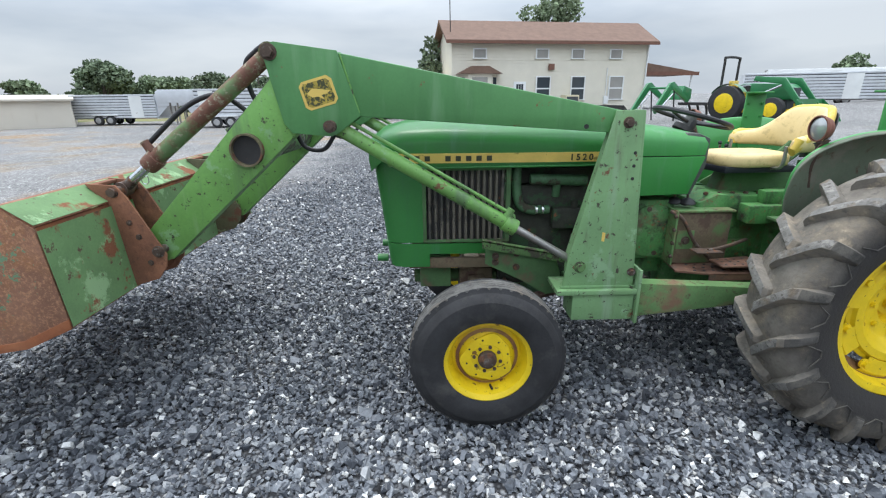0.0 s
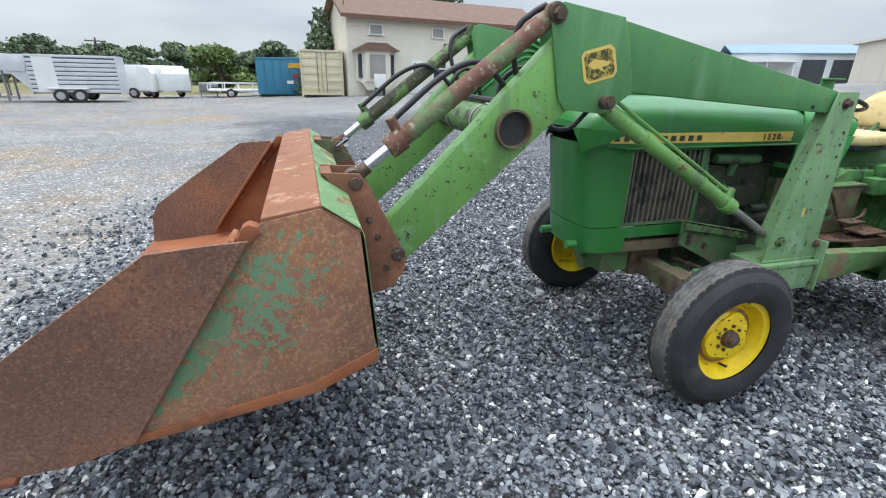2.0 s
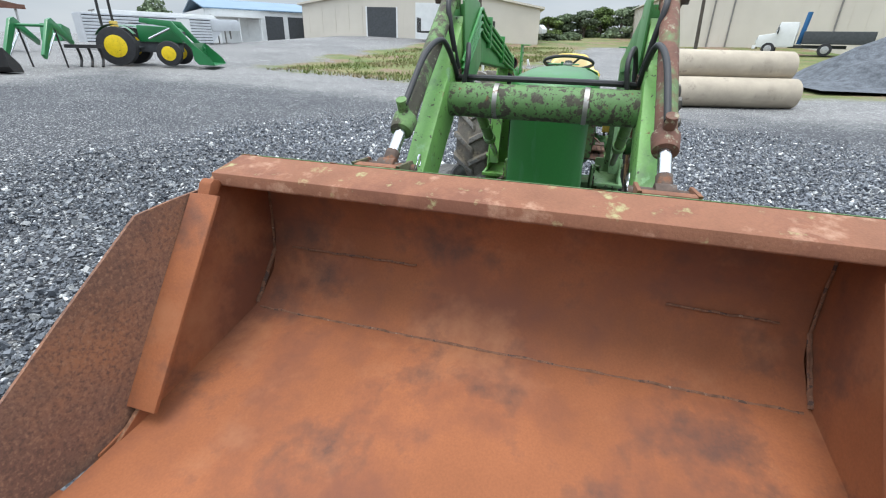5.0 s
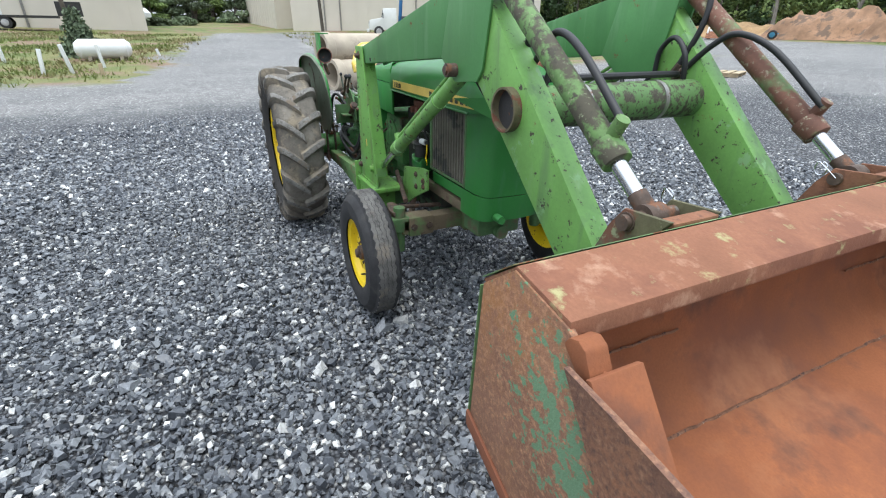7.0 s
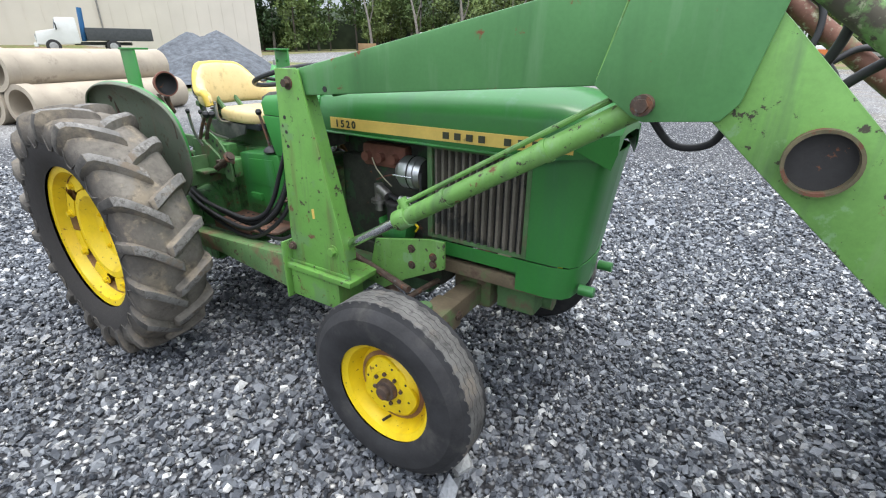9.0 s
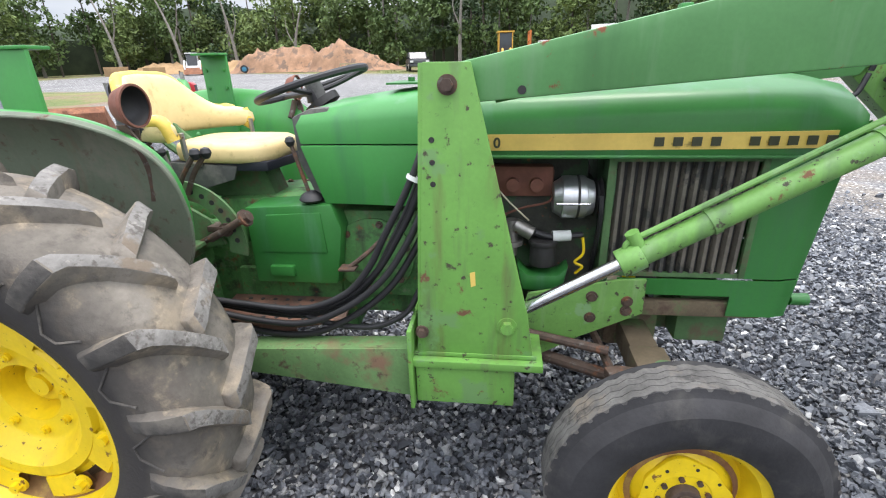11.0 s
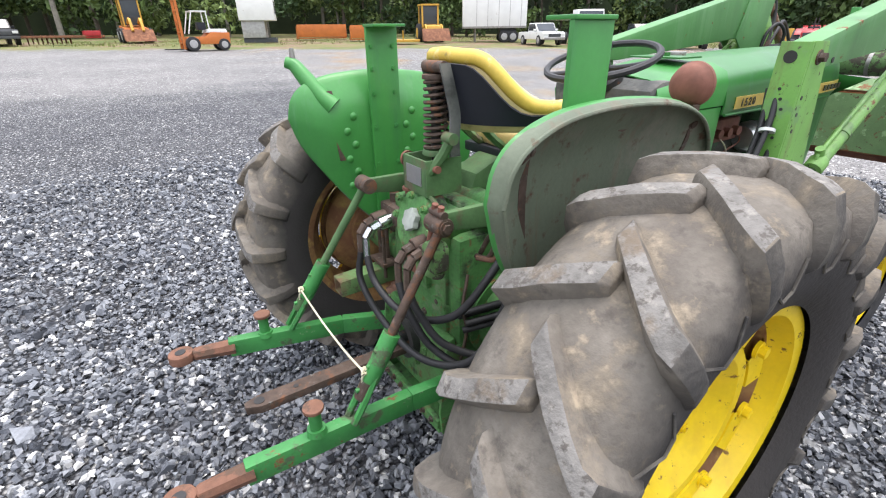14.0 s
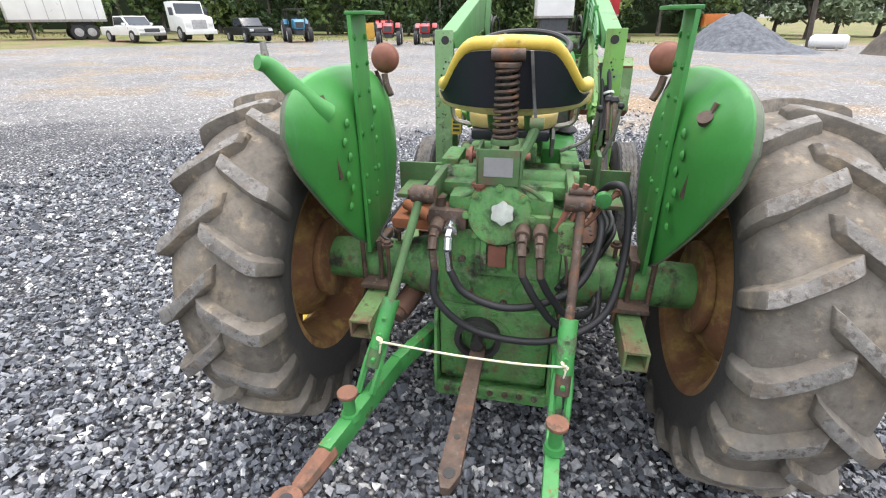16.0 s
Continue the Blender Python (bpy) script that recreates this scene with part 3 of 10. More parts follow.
def front_wheel(side):
    c = (FX, 0, FZ)
    y = lambda v: side * v
    rim_prof = [(0.212, 0.775), (0.219, 0.770), (0.214, 0.762), (0.196, 0.756), (0.186, 0.72), (0.168, 0.69), (0.168, 0.65), (0.19, 0.62), (0.212, 0.60), (0.212, 0.59), (0.185, 0.61), (0.16, 0.645), (0.16, 0.695), (0.178, 0.725), (0.188, 0.762)]
    wheel = part("front_wheel", lathe([(r, y(a)) for r, a in rim_prof], c, 56, closed=True), yellow, tractor, "small front wheel, yellow rim, worn black ribbed tyre")
    disc = [(0.0, 0.735), (0.06, 0.735), (0.075, 0.745), (0.11, 0.742), (0.125, 0.72), (0.15, 0.705), (0.172, 0.70)]
    part("wheel_disc", lathe([(r, y(a)) for r, a in disc] + [(r, y(a - 0.008)) for r, a in reversed(disc)], c, 56), yellow, wheel, "yellow pressed wheel disc with bolts")
    wavy = [(FX + r * math.cos(a), FZ + r * math.sin(a)) for r, a in ((0.121 + 0.010 * math.cos(3 * k * math.tau / 48 + 0.8) + 0.004 * math.cos(7 * k * math.tau / 48), k * math.tau / 48) for k in range(48))]
    part("centre_plate", prism(wavy, *sorted((y(0.728), y(0.7425))), "xz", 0.004), yellow, wheel, "raised yellow centre plate with wavy edge")
    # the shadow round the plate is drawn as a brown ring
    part("plate_shadow_gap", lathe([(0.134, y(0.7235)), (0.150, y(0.7175))], c, 40), rust_yellow, wheel, "rust-brown ring drawn as the shadow gap round the centre plate")
    for k in range(8):
        a = k * math.tau / 8 + 0.2
        part("wheel_bolt", bolt((FX + 0.064 * math.cos(a), y(0.737), FZ + 0.064 * math.sin(a)), (0, side, 0), 0.0085, 0.014), rusty_steel, wheel)
    for k in range(8):
        a = k * math.tau / 8 + 0.55
        part("disc_hole", cyl((FX + 0.100 * math.cos(a), y(0.7425), FZ + 0.100 * math.sin(a)), (FX + 0.100 * math.cos(a), y(0.7445), FZ + 0.100 * math.sin(a)), 0.0048, seg=10), black_iron, wheel)
    part("hub", plus(cyl((FX, y(0.72), FZ), (FX, y(0.765), FZ), 0.047, 0.043, 24, 0.004), cyl((FX, y(0.765), FZ), (FX, y(0.785), FZ), 0.03, 0.026, 20, 0.004)), rusty_steel, wheel, "rusty hub cap")
    part("valve", cyl((FX - 0.02, y(0.715), FZ - 0.165), (FX - 0.025, y(0.755), FZ - 0.16), 0.006), black_iron, wheel)
    sec = lambda rr, v: (0.208 + (rr - 0.208) * 0.164 / 0.180 if rr > 0.208 else rr, y(0.802 - (0.792 - v) * 0.87))
    prof = [(0.208, 0.772), (0.235, 0.785), (0.28, 0.792), (0.325, 0.786), (0.352, 0.768), (0.364, 0.752), (0.376, 0.746)]
    ribs = []
    for i in range(5):
        y0 = 0.742 - 0.024 * i * 1.15
        ribs += [(0.387, y0), (0.388, y0 - 0.02), (0.380, y0 - 0.022), (0.380, y0 - 0.026)]
    inner = [(0.376, 0.604), (0.364, 0.598), (0.352, 0.585), (0.325, 0.572), (0.28, 0.568), (0.235, 0.575), (0.208, 0.592)]
    part("tyre", lathe([sec(r, a) for r, a in prof + ribs + inner], c, 72), tyre_front, wheel, "worn black front tyre with zigzag ribs", 25)
    # zigzag blocks along the tread
    bms = []
    for row in range(4):
        yc = 0.728 - 0.0276 * row
        n = 92
        pts = []
        for k in range(n):
            a = k * math.tau / n
            dy = 0.0045 * (1 if k % 2 else -1)
            pts.append([(FX + sec(r, 0)[0] * math.cos(a), sec(r, yc + dy + o)[1], FZ + sec(r, 0)[0] * math.sin(a)) for r, o in ((0.380, 0.0135), (0.3888, 0.0124), (0.3888, -0.0124), (0.380, -0.0135))])
        bms.append(grid(pts + [pts[0]]))
    part("tread", plus(*bms), tyre_front_tread, wheel)
    # spindle, king pin and steering arm
    part("spindle", plus(cyl((FX, y(0.50), FZ), (FX, y(0.70), FZ), 0.032), cyl((FX, y(0.51), FZ - 0.03), (FX, y(0.50), FZ + 0.25), 0.036, bev=0.004), box(FX - 0.05, FX + 0.05, *sorted((y(0.44), y(0.56))), FZ + 0.10, FZ + 0.19, 0.01)), dusty_green, wheel)
    return wheel


for s in (1, -1):
    front_wheel(s)

# front axle and bolster
part("front_axle", plus(box(FX - 0.05, FX + 0.05, -0.50, 0.50, FZ + 0.08, FZ + 0.18, 0.012), box(FX - 0.10, FX + 0.10, -0.10, 0.10, FZ + 0.06, FZ + 0.22, 0.02),
     box(FX - 0.06, FX + 0.06, 0.30, 0.46, FZ + 0.07, FZ + 0.19, 0.01), box(FX - 0.06, FX + 0.06, -0.46, -0.30, FZ + 0.07, FZ + 0.19, 0.01)), axle_brown, tractor, "dusty brown front axle beam")
for s in (1, -1):
    for v in (0.33, 0.43):
        part("axle_bolt", bolt((FX + 0.062, s * v, FZ + 0.13), (1, 0, 0), 0.014), rusty_steel, tractor)
    part("tie_rod", pipe([(FX - 0.16, s * 0.08, FZ + 0.16), (FX - 0.15, s * 0.50, FZ + 0.20)], 0.014, steps=1), rusty_steel, tractor)
    part("steering_arm", plus(prism([(FX - 0.18, 0.485), (FX - 0.14, 0.47), (FX + 0.02, 0.49), (FX + 0.02, 0.545), (FX - 0.05, 0.55), (FX - 0.17, 0.52)], FZ + 0.20, FZ + 0.225, "xy", 0.004) if s > 0 else
         mirrored(prism([(FX - 0.18, 0.485), (FX - 0.14, 0.47), (FX + 0.02, 0.49), (FX + 0.02, 0.545), (FX - 0.05, 0.55), (FX - 0.17, 0.52)], FZ + 0.20, FZ + 0.225, "xy", 0.004)),
         cyl((FX, s * 0.515, FZ + 0.22), (FX, s * 0.515, FZ + 0.25), 0.02)), rusty_steel, tractor)
    # side rails of the front frame
    part("front_rail", box(1.42, 2.22, *sorted((s * 0.185, s * 0.215)), 0.645, 0.705, 0.008), axle_brown, tractor)
    part("loader_brace", prism([(1.36, 0.53), (1.46, 0.515), (1.60, 0.60), (1.80, 0.70), (1.80, 0.825), (1.72, 0.822), (1.42, 0.762)], *sorted((s * 0.29, s * 0.305)), "xz", 0.003), arm_green if s < 0 else dusty_green, tractor)
    if s > 0:
        part("brace_angle", plus(prism([(1.38, 0.755), (1.82, 0.845), (1.82, 0.80), (1.38, 0.715)], 0.335, 0.345, "xz", 0.002), prism([(1.38, 0.745), (1.82, 0.835), (1.82, 0.845), (1.38, 0.755)], 0.306, 0.345, "xz", 0.002)), chipped_green, tractor, "chipped green angle iron brace")
    for bx, bz in ((1.63, 0.76), (1.63, 0.68), (1.745, 0.745), (1.745, 0.71)):
        part("brace_bolt", bolt((bx, s * 0.305, bz), (0, s, 0), 0.013), rusty_steel, tractor)
part("axle_pivot", plus(box(1.98, 2.16, -0.14, 0.14, 0.50, 0.70, 0.012), cyl((1.70, 0, 0.52), (2.20, 0, 0.52), 0.04)), dusty_green, tractor)
for s in (1, -1):
    part("radius_rod", pipe([(1.78, s * 0.42, 0.50), (1.20, s * 0.14, 0.50)], 0.022, steps=1), rusty_steel, tractor)
part("drag_link", pipe([(1.12, -0.25, 0.64), (1.68, -0.40, 0.61)], 0.016, steps=1), rusty_steel, tractor)

# ---- hood ----
def hood_section(x, half, top, low, crown, shoulder=0.05):
    pts = [(x, half, low), (x, half + 0.006, low + 0.04), (x, half, top - shoulder - 0.03), (x, half - 0.012, top - shoulder * 0.5), (x, half - 0.045, top - 0.005), (x, half * 0.55, top + crown * 0.7), (x, 0, top + crown)]
    return pts + [(a, -b, c) for a, b, c in reversed(pts[:-1])]


hood_rows = [hood_section(x, h, t, lo, cr) for x, h, t, lo, cr in ((1.085, 0.262, 1.395, 1.225, 0.035), (1.30, 0.264, 1.402, 1.222, 0.04), (1.70, 0.264, 1.412, 1.218, 0.042), (2.05, 0.258, 1.418, 1.213, 0.04), (2.22, 0.248, 1.412, 1.215, 0.034), (2.33, 0.228, 1.39, 1.23, 0.028), (2.395, 0.195, 1.35, 1.25, 0.02), (2.415, 0.165, 1.325, 1.27, 0.01))]
hood = part("hood", solid(grid(hood_rows), 0.006), hood_green, tractor, "glossy green engine hood with yellow stripe", 50)
part("hood_nose", grid([hood_rows[-1], [(2.418, y * 0.8, 1.29 + (z - 1.29) * 0.3) for _, y, z in hood_rows[-1]]]), hood_green, hood)
for s in (1, -1):
    part("stripe", solid(grid([[(x, s * h, z) for x, h in ((1.16, 0.272), (1.5, 0.273), (2.05, 0.267), (2.22, 0.2575), (2.285, 0.246))] for z in (1.241, 1.290)]), 0.003), decal_yellow, hood, "faded yellow side stripe with dark lettering blocks")
    # dark blocks where the lettering stands, and the model number
    xs = [2.262 - 0.053 * i if s > 0 else 1.785 + 0.053 * i for i in range(10)]
    for i, x in enumerate(xs):
        if i == 4:
            continue
        hy = 0.2755 if x < 2.05 else 0.2755 - (x - 2.05) * 0.06
        part("letter_block", box(x - 0.0135, x + 0.0135, *sorted((s * (hy - 0.004), s * hy)), 1.252, 1.278), decal_dark, hood)
    txt = bpy.data.curves.new("model_number", "FONT")
    txt.body, txt.size, txt.extrude, txt.offset = "1520", 0.044, 0.001, 0.0012
    txt.space_character = 1.5
    num = new("model_number", txt)
    num.data.materials.append(decal_dark)
    num.parent = hood
    num.matrix_world = pose(1.195 if s < 0 else 1.372, s * 0.2765, 1.2505, 90, 0, 0 if s < 0 else 180)
    # edge trim under the stripe
    part("hood_trim", pipe([(1.10, s * 0.266, 1.222), (1.7, s * 0.267, 1.219), (2.2, s * 0.253, 1.214)], 0.006, 6), hood_green, hood)

# nose cone below the hood: grille sides, front, lower skirt
for s in (1, -1):
    nose = grid([[(2.13, s * 0.222, z), (2.24, s * 0.222, z), (2.31 + (z - 0.8) * 0.11, s * 0.205, z), (2.335 + (z - 0.8) * 0.12, s * 0.17, z), (2.345 + (z - 0.8) * 0.12, s * 0.085, z), (2.35 + (z - 0.8) * 0.12, 0, z)] for z in (0.80, 0.95, 1.10, 1.235)])
    part("nose_panel", solid(nose, 0.004), hood_green, tractor, "", 50)
    low = grid([[(1.725, s * 0.228, z), (2.06, s * 0.228, z), (2.10, s * 0.228, z), (2.24, s * 0.228, z), (2.31 + (z - 0.8) * 0.11, s * 0.21, z), (2.335 + (z - 0.8) * 0.12, s * 0.175, z), (2.35 + (z - 0.8) * 0.12, s * 0.09, z), (2.355 + (z - 0.8) * 0.12, 0, z)] for z in (0.735, 0.795)])
    low2 = grid([[(2.10, s * 0.228, z), (2.24, s * 0.228, z), (2.31 + (z - 0.8) * 0.11, s * 0.21, z), (2.335 + (z - 0.8) * 0.12, s * 0.175, z), (2.35 + (z - 0.8) * 0.12, s * 0.09, z), (2.355 + (z - 0.8) * 0.12, 0, z)] for z in (0.66, 0.735)])
    part("lower_skirt", solid(plus(low, low2), 0.005), hood_green, tractor, "bright green skirt under the grille", 50)
    part("grille_frame", plus(box(1.66, 1.685, *sorted((s * 0.205, s * 0.222)), 0.80, 1.215, 0.003), box(2.115, 2.135, *sorted((s * 0.205, s * 0.224)), 0.80, 1.215, 0.003), box(1.685, 2.115, *sorted((s * 0.205, s * 0.22)), 1.195, 1.215), box(1.685, 2.115, *sorted((s * 0.205, s * 0.22)), 0.80, 0.815)), dusty_green, tractor)
    grille = part("grille", box(1.685, 2.115, *sorted((s * 0.190, s * 0.196)), 0.81, 1.2), black_iron, tractor, "dark ribbed side grille")
    for k in range(13):
        x = 1.692 + k * 0.0328
        part("slat", prism([(x, s * 0.197), (x + 0.006, s * 0.219), (x + 0.017, s * 0.219), (x + 0.021, s * 0.197)], 0.815, 1.196, "xy"), grille_dust, grille)
for v in (0.14, -0.14):
    part("tow_pin", cyl((2.34, v, 0.69), (2.40, v, 0.69), 0.022), hood_green, tractor)

# ---- cowl, dash, steering ----
for s in (1, -1):
    cowl = grid([[(0.655, s * 0.245, 1.262), (0.90, s * 0.255, 1.262), (1.085, s * 0.260, 1.262)], [(0.645, s * 0.245, 1.32), (0.90, s * 0.255, 1.335), (1.085, s * 0.262, 1.345)], [(0.66, s * 0.225, 1.352), (0.92, s * 0.235, 1.378), (1.085, s * 0.245, 1.392)], [(0.71, s * 0.16, 1.375), (0.94, s * 0.17, 1.405), (1.085, s * 0.18, 1.42)], [(0.74, 0, 1.39), (0.95, 0, 1.418), (1.085, 0, 1.432)]])
    part("cowl_top", solid(cowl, 0.005), fender_green, tractor, "green dash cowl", 50)
    part("cowl_side", prism([(0.655, 1.257), (1.085, 1.257), (1.085, 1.05), (0.72, 1.06)], *sorted((s * 0.240, s * 0.256)), "xz", 0.005), fender_green, tractor)
part("dash", plus(prism([(0.625, 1.345), (0.69, 1.372), (0.75, 1.375), (0.77, 1.25), (0.76, 1.05), (0.69, 1.05), (0.63, 1.20)], -0.225, 0.225, "xz", 0.008), cyl((0.655, 0.0, 1.36), (0.62, 0, 1.45), 0.03)), dash_grey, tractor, "grey dash panel")
part("gauge", cyl((0.66, 0.0, 1.36), (0.645, 0.0, 1.382), 0.07, seg=24), black_iron, tractor)
sw_c, tilt = Vector((0.622, 0.0, 1.440)), radians(-16)
ring = []
for k in range(37):
    a = k * math.tau / 36
    ring.append((sw_c.x + 0.205 * math.cos(a) * math.cos(tilt), 0.205 * math.sin(a), sw_c.z - 0.205 * math.cos(a) * math.sin(tilt)))
wheel_bm = [pipe(ring, 0.013, 8, 1)]
for k in range(3):
    a = k * math.tau / 3 + 0.5
    wheel_bm.append(pipe([(sw_c.x, 0, sw_c.z - 0.03), (sw_c.x + 0.1 * math.cos(a), 0.1 * math.sin(a), sw_c.z - 0.018 + 0.1 * math.cos(a) * 0.25), (sw_c.x + 0.205 * math.cos(a) * math.cos(tilt), 0.205 * math.sin(a), sw_c.z - 0.205 * math.cos(a) * math.sin(tilt))], 0.009, 8))
wheel_bm.append(cyl((sw_c.x + 0.01, 0, sw_c.z - 0.06), (sw_c.x, 0, sw_c.z - 0.01), 0.035, 0.03, 18, 0.004))
part("steering_wheel", plus(*wheel_bm), hose_black, tractor, "black three-spoke steering wheel")
part("steering_column", cyl((0.71, 0, 1.25), (0.615, 0, 1.41), 0.025), black_iron, tractor)

# ---- engine, clutch housing, gearbox, rear casting ----
part("engine_block", box(1.08, 1.66, -0.14, 0.14, 0.60, 1.10, 0.02), engine_dark, tractor, "grimy engine block")
part("rocker_cover", box(1.10, 1.62, -0.11, 0.11, 1.10, 1.19, 0.02), engine_dark, tractor)
part("crankcase", box(1.06, 1.70, -0.16, 0.16, 0.52, 0.66, 0.03), engine_dark, tractor)
part("oil_pan", prism([(1.08, 0.54), (1.68, 0.54), (1.60, 0.44), (1.20, 0.42)], -0.13, 0.13, "xz", 0.02), engine_green, tractor)
bell = part("bell_housing", box(0.74, 1.08, -0.19, 0.19, 0.67, 1.02, 0.03), casting_green, tractor, "dusty green clutch housing")
part("housing_sump", box(0.74, 1.08, -0.12, 0.12, 0.56, 0.672, 0.03), casting_green, bell)
for v in (1, -1):
    part("housing_cover", plus(cyl((0.86, v * 0.188, 0.84), (0.86, v * 0.202, 0.84), 0.15, seg=28, bev=0.004)), casting_green, bell)
    for k in range(6):
        a = k * math.tau / 6 + 0.3
        part("cover_bolt", bolt((0.86 + 0.13 * math.cos(a), v * 0.202, 0.84 + 0.13 * math.sin(a)), (0, v, 0), 0.009, 0.009), rusty_steel, bell)
part("gearbox", plus(box(0.16, 0.76, -0.17, 0.17, 0.57, 0.96, 0.025), box(0.18, 0.74, -0.10, 0.10, 0.47, 0.60, 0.02), box(0.30, 0.72, -0.19, 0.19, 0.60, 0.78, 0.02)), casting_green, tractor, "green gearbox casting")
part("rear_casting", plus(box(-0.20, 0.20, -0.215, 0.215, 0.44, 0.98, 0.035), box(-0.21, -0.16, -0.19, 0.19, 0.26, 0.60, 0.02), cyl((-0.215, 0.02, 0.50), (-0.24, 0.02, 0.50), 0.085, seg=28)), casting_green, tractor, "oily green rear axle casting")
for s in (1, -1):
    part("axle_housing", plus(cyl((0, s * 0.19, RZ), (0, s * 0.36, RZ), 0.14, 0.105, 28), cyl((0, s * 0.36, RZ), (0, s * 0.690, RZ), 0.092, 0.084, 28), cyl((0, s * 0.20, RZ), (0, s * 0.23, RZ), 0.165, seg=32)), casting_green, tractor)
    part("axle_bracket", plus(box(-0.09, 0.09, *sorted((s * 0.44, s * 0.54)), RZ - 0.13, RZ - 0.095, 0.004), box(-0.07, 0.07, *sorted((s * 0.46, s * 0.50)), RZ + 0.085, RZ + 0.115, 0.004), *[cyl((dx, s * v, RZ - 0.14), (dx, s * v, RZ + 0.14), 0.010, seg=8) for dx in (-0.105, 0.105) for v in (0.46, 0.53)]), rusty_steel, tractor)
# tool/side box beside the gearbox
bx = part("side_box", plus(prism([(0.42, 0.755), (0.42, 1.045), (0.74, 1.06), (0.77, 0.97), (0.735, 0.755)], -0.265, -0.12, "xz", 0.012), prism([(0.46, 0.88), (0.50, 1.02), (0.70, 1.03), (0.71, 0.88)], -0.271, -0.262, "xz", 0.004)), hood_green, tractor, "green gear shift housing")
part("step_pocket", box(0.49, 0.58, -0.285, -0.262, 0.79, 0.83, 0.004), hood_green, bx)
BXT = 0.955
bx = part("side_box", prism([(0.46, 0.67), (0.46, BXT), (0.74, BXT + 0.006), (0.775, BXT - 0.03), (0.775, 0.67)], 0.12, 0.265, "xz", 0.010), axle_brown, tractor, "brown-stained steel box beside the gearbox")
part("box_lip", box(0.45, 0.755, 0.12, 0.275, BXT + 0.006, BXT + 0.018, 0.003), rail_green, bx)
part("box_cover", prism([(0.655, 0.755), (0.655, 0.86), (0.75, 0.86), (0.75, 0.755)], 0.262, 0.270, "xz", 0.003), rail_green, bx)
part("cover_knob", bolt((0.702, 0.270, 0.806), (0, 1, 0), 0.016, 0.012), rusty_steel, bx)
part("box_flange", box(0.766, 0.778, 0.10, 0.290, 0.67, 0.975, 0.003), rail_green, bx)
for k in range(4):
    part("flange_bolt", bolt((0.778, 0.282, 0.72 + 0.075 * k), (1, 0, 0), 0.008, 0.008), rusty_steel, bx)
part("gear_cover", prism([(0.20, 0.93), (0.22, 1.03), (0.52, 1.045), (0.62, 1.00), (0.64, 0.94)], -0.10, 0.20, "xz", 0.018), casting_green, tractor, "dusty green gear cover")
for k in range(5):
    part("cover_bolt", bolt((0.26 + 0.075 * k, 0.150, 1.040), (0, 0, 1), 0.009, 0.009), rusty_steel, tractor)
part("brake_plate", prism([(0.33, 0.255), (0.57, 0.30), (0.56, 0.415), (0.36, 0.415)], 0.695, 0.705, "xy", 0.002), platform_rust, tractor, "perforated rusty brake pedal plate")
for a in range(4):
    for b in range(3):
        part("pedal_hole", cyl((0.39 + 0.045 * a, 0.305 + 0.04 * b, 0.7045), (0.39 + 0.045 * a, 0.305 + 0.04 * b, 0.7065), 0.007, seg=8), black_iron, tractor)
part("pedal_arm", pipe([(0.56, 0.29, 0.705), (0.66, 0.295, 0.80), (0.74, 0.285, 0.93), (0.80, 0.26, 0.97)], 0.010, 8), rusty_steel, tractor, "bent rusty pedal arm")

# foot platforms with drilled treads
for s in (1, -1):
    pl = part("foot_platform", plus(prism([(0.28, 0.20), (0.76, 0.20), (0.78, 0.36), (0.62, 0.415), (0.30, 0.415)], 0.655, 0.667, "xy", 0.002) if s > 0 else mirrored(prism([(0.28, 0.20), (0.76, 0.20), (0.78, 0.36), (0.62, 0.415), (0.30, 0.415)], 0.655, 0.667, "xy", 0.002)), box(0.30, 0.62, *sorted((s * 0.403, s * 0.415)), 0.625, 0.66)), platform_rust, tractor, "rusty foot platform with drilled holes")
    for i in range(7):
        for j in range(4):
            part("tread_hole", cyl((0.36 + i * 0.05 + 0.02 * (j % 2), s * (0.235 + j * 0.045), 0.666), (0.36 + i * 0.05 + 0.02 * (j % 2), s * (0.235 + j * 0.045), 0.670), 0.009, 0.007, 8), black_iron, pl)

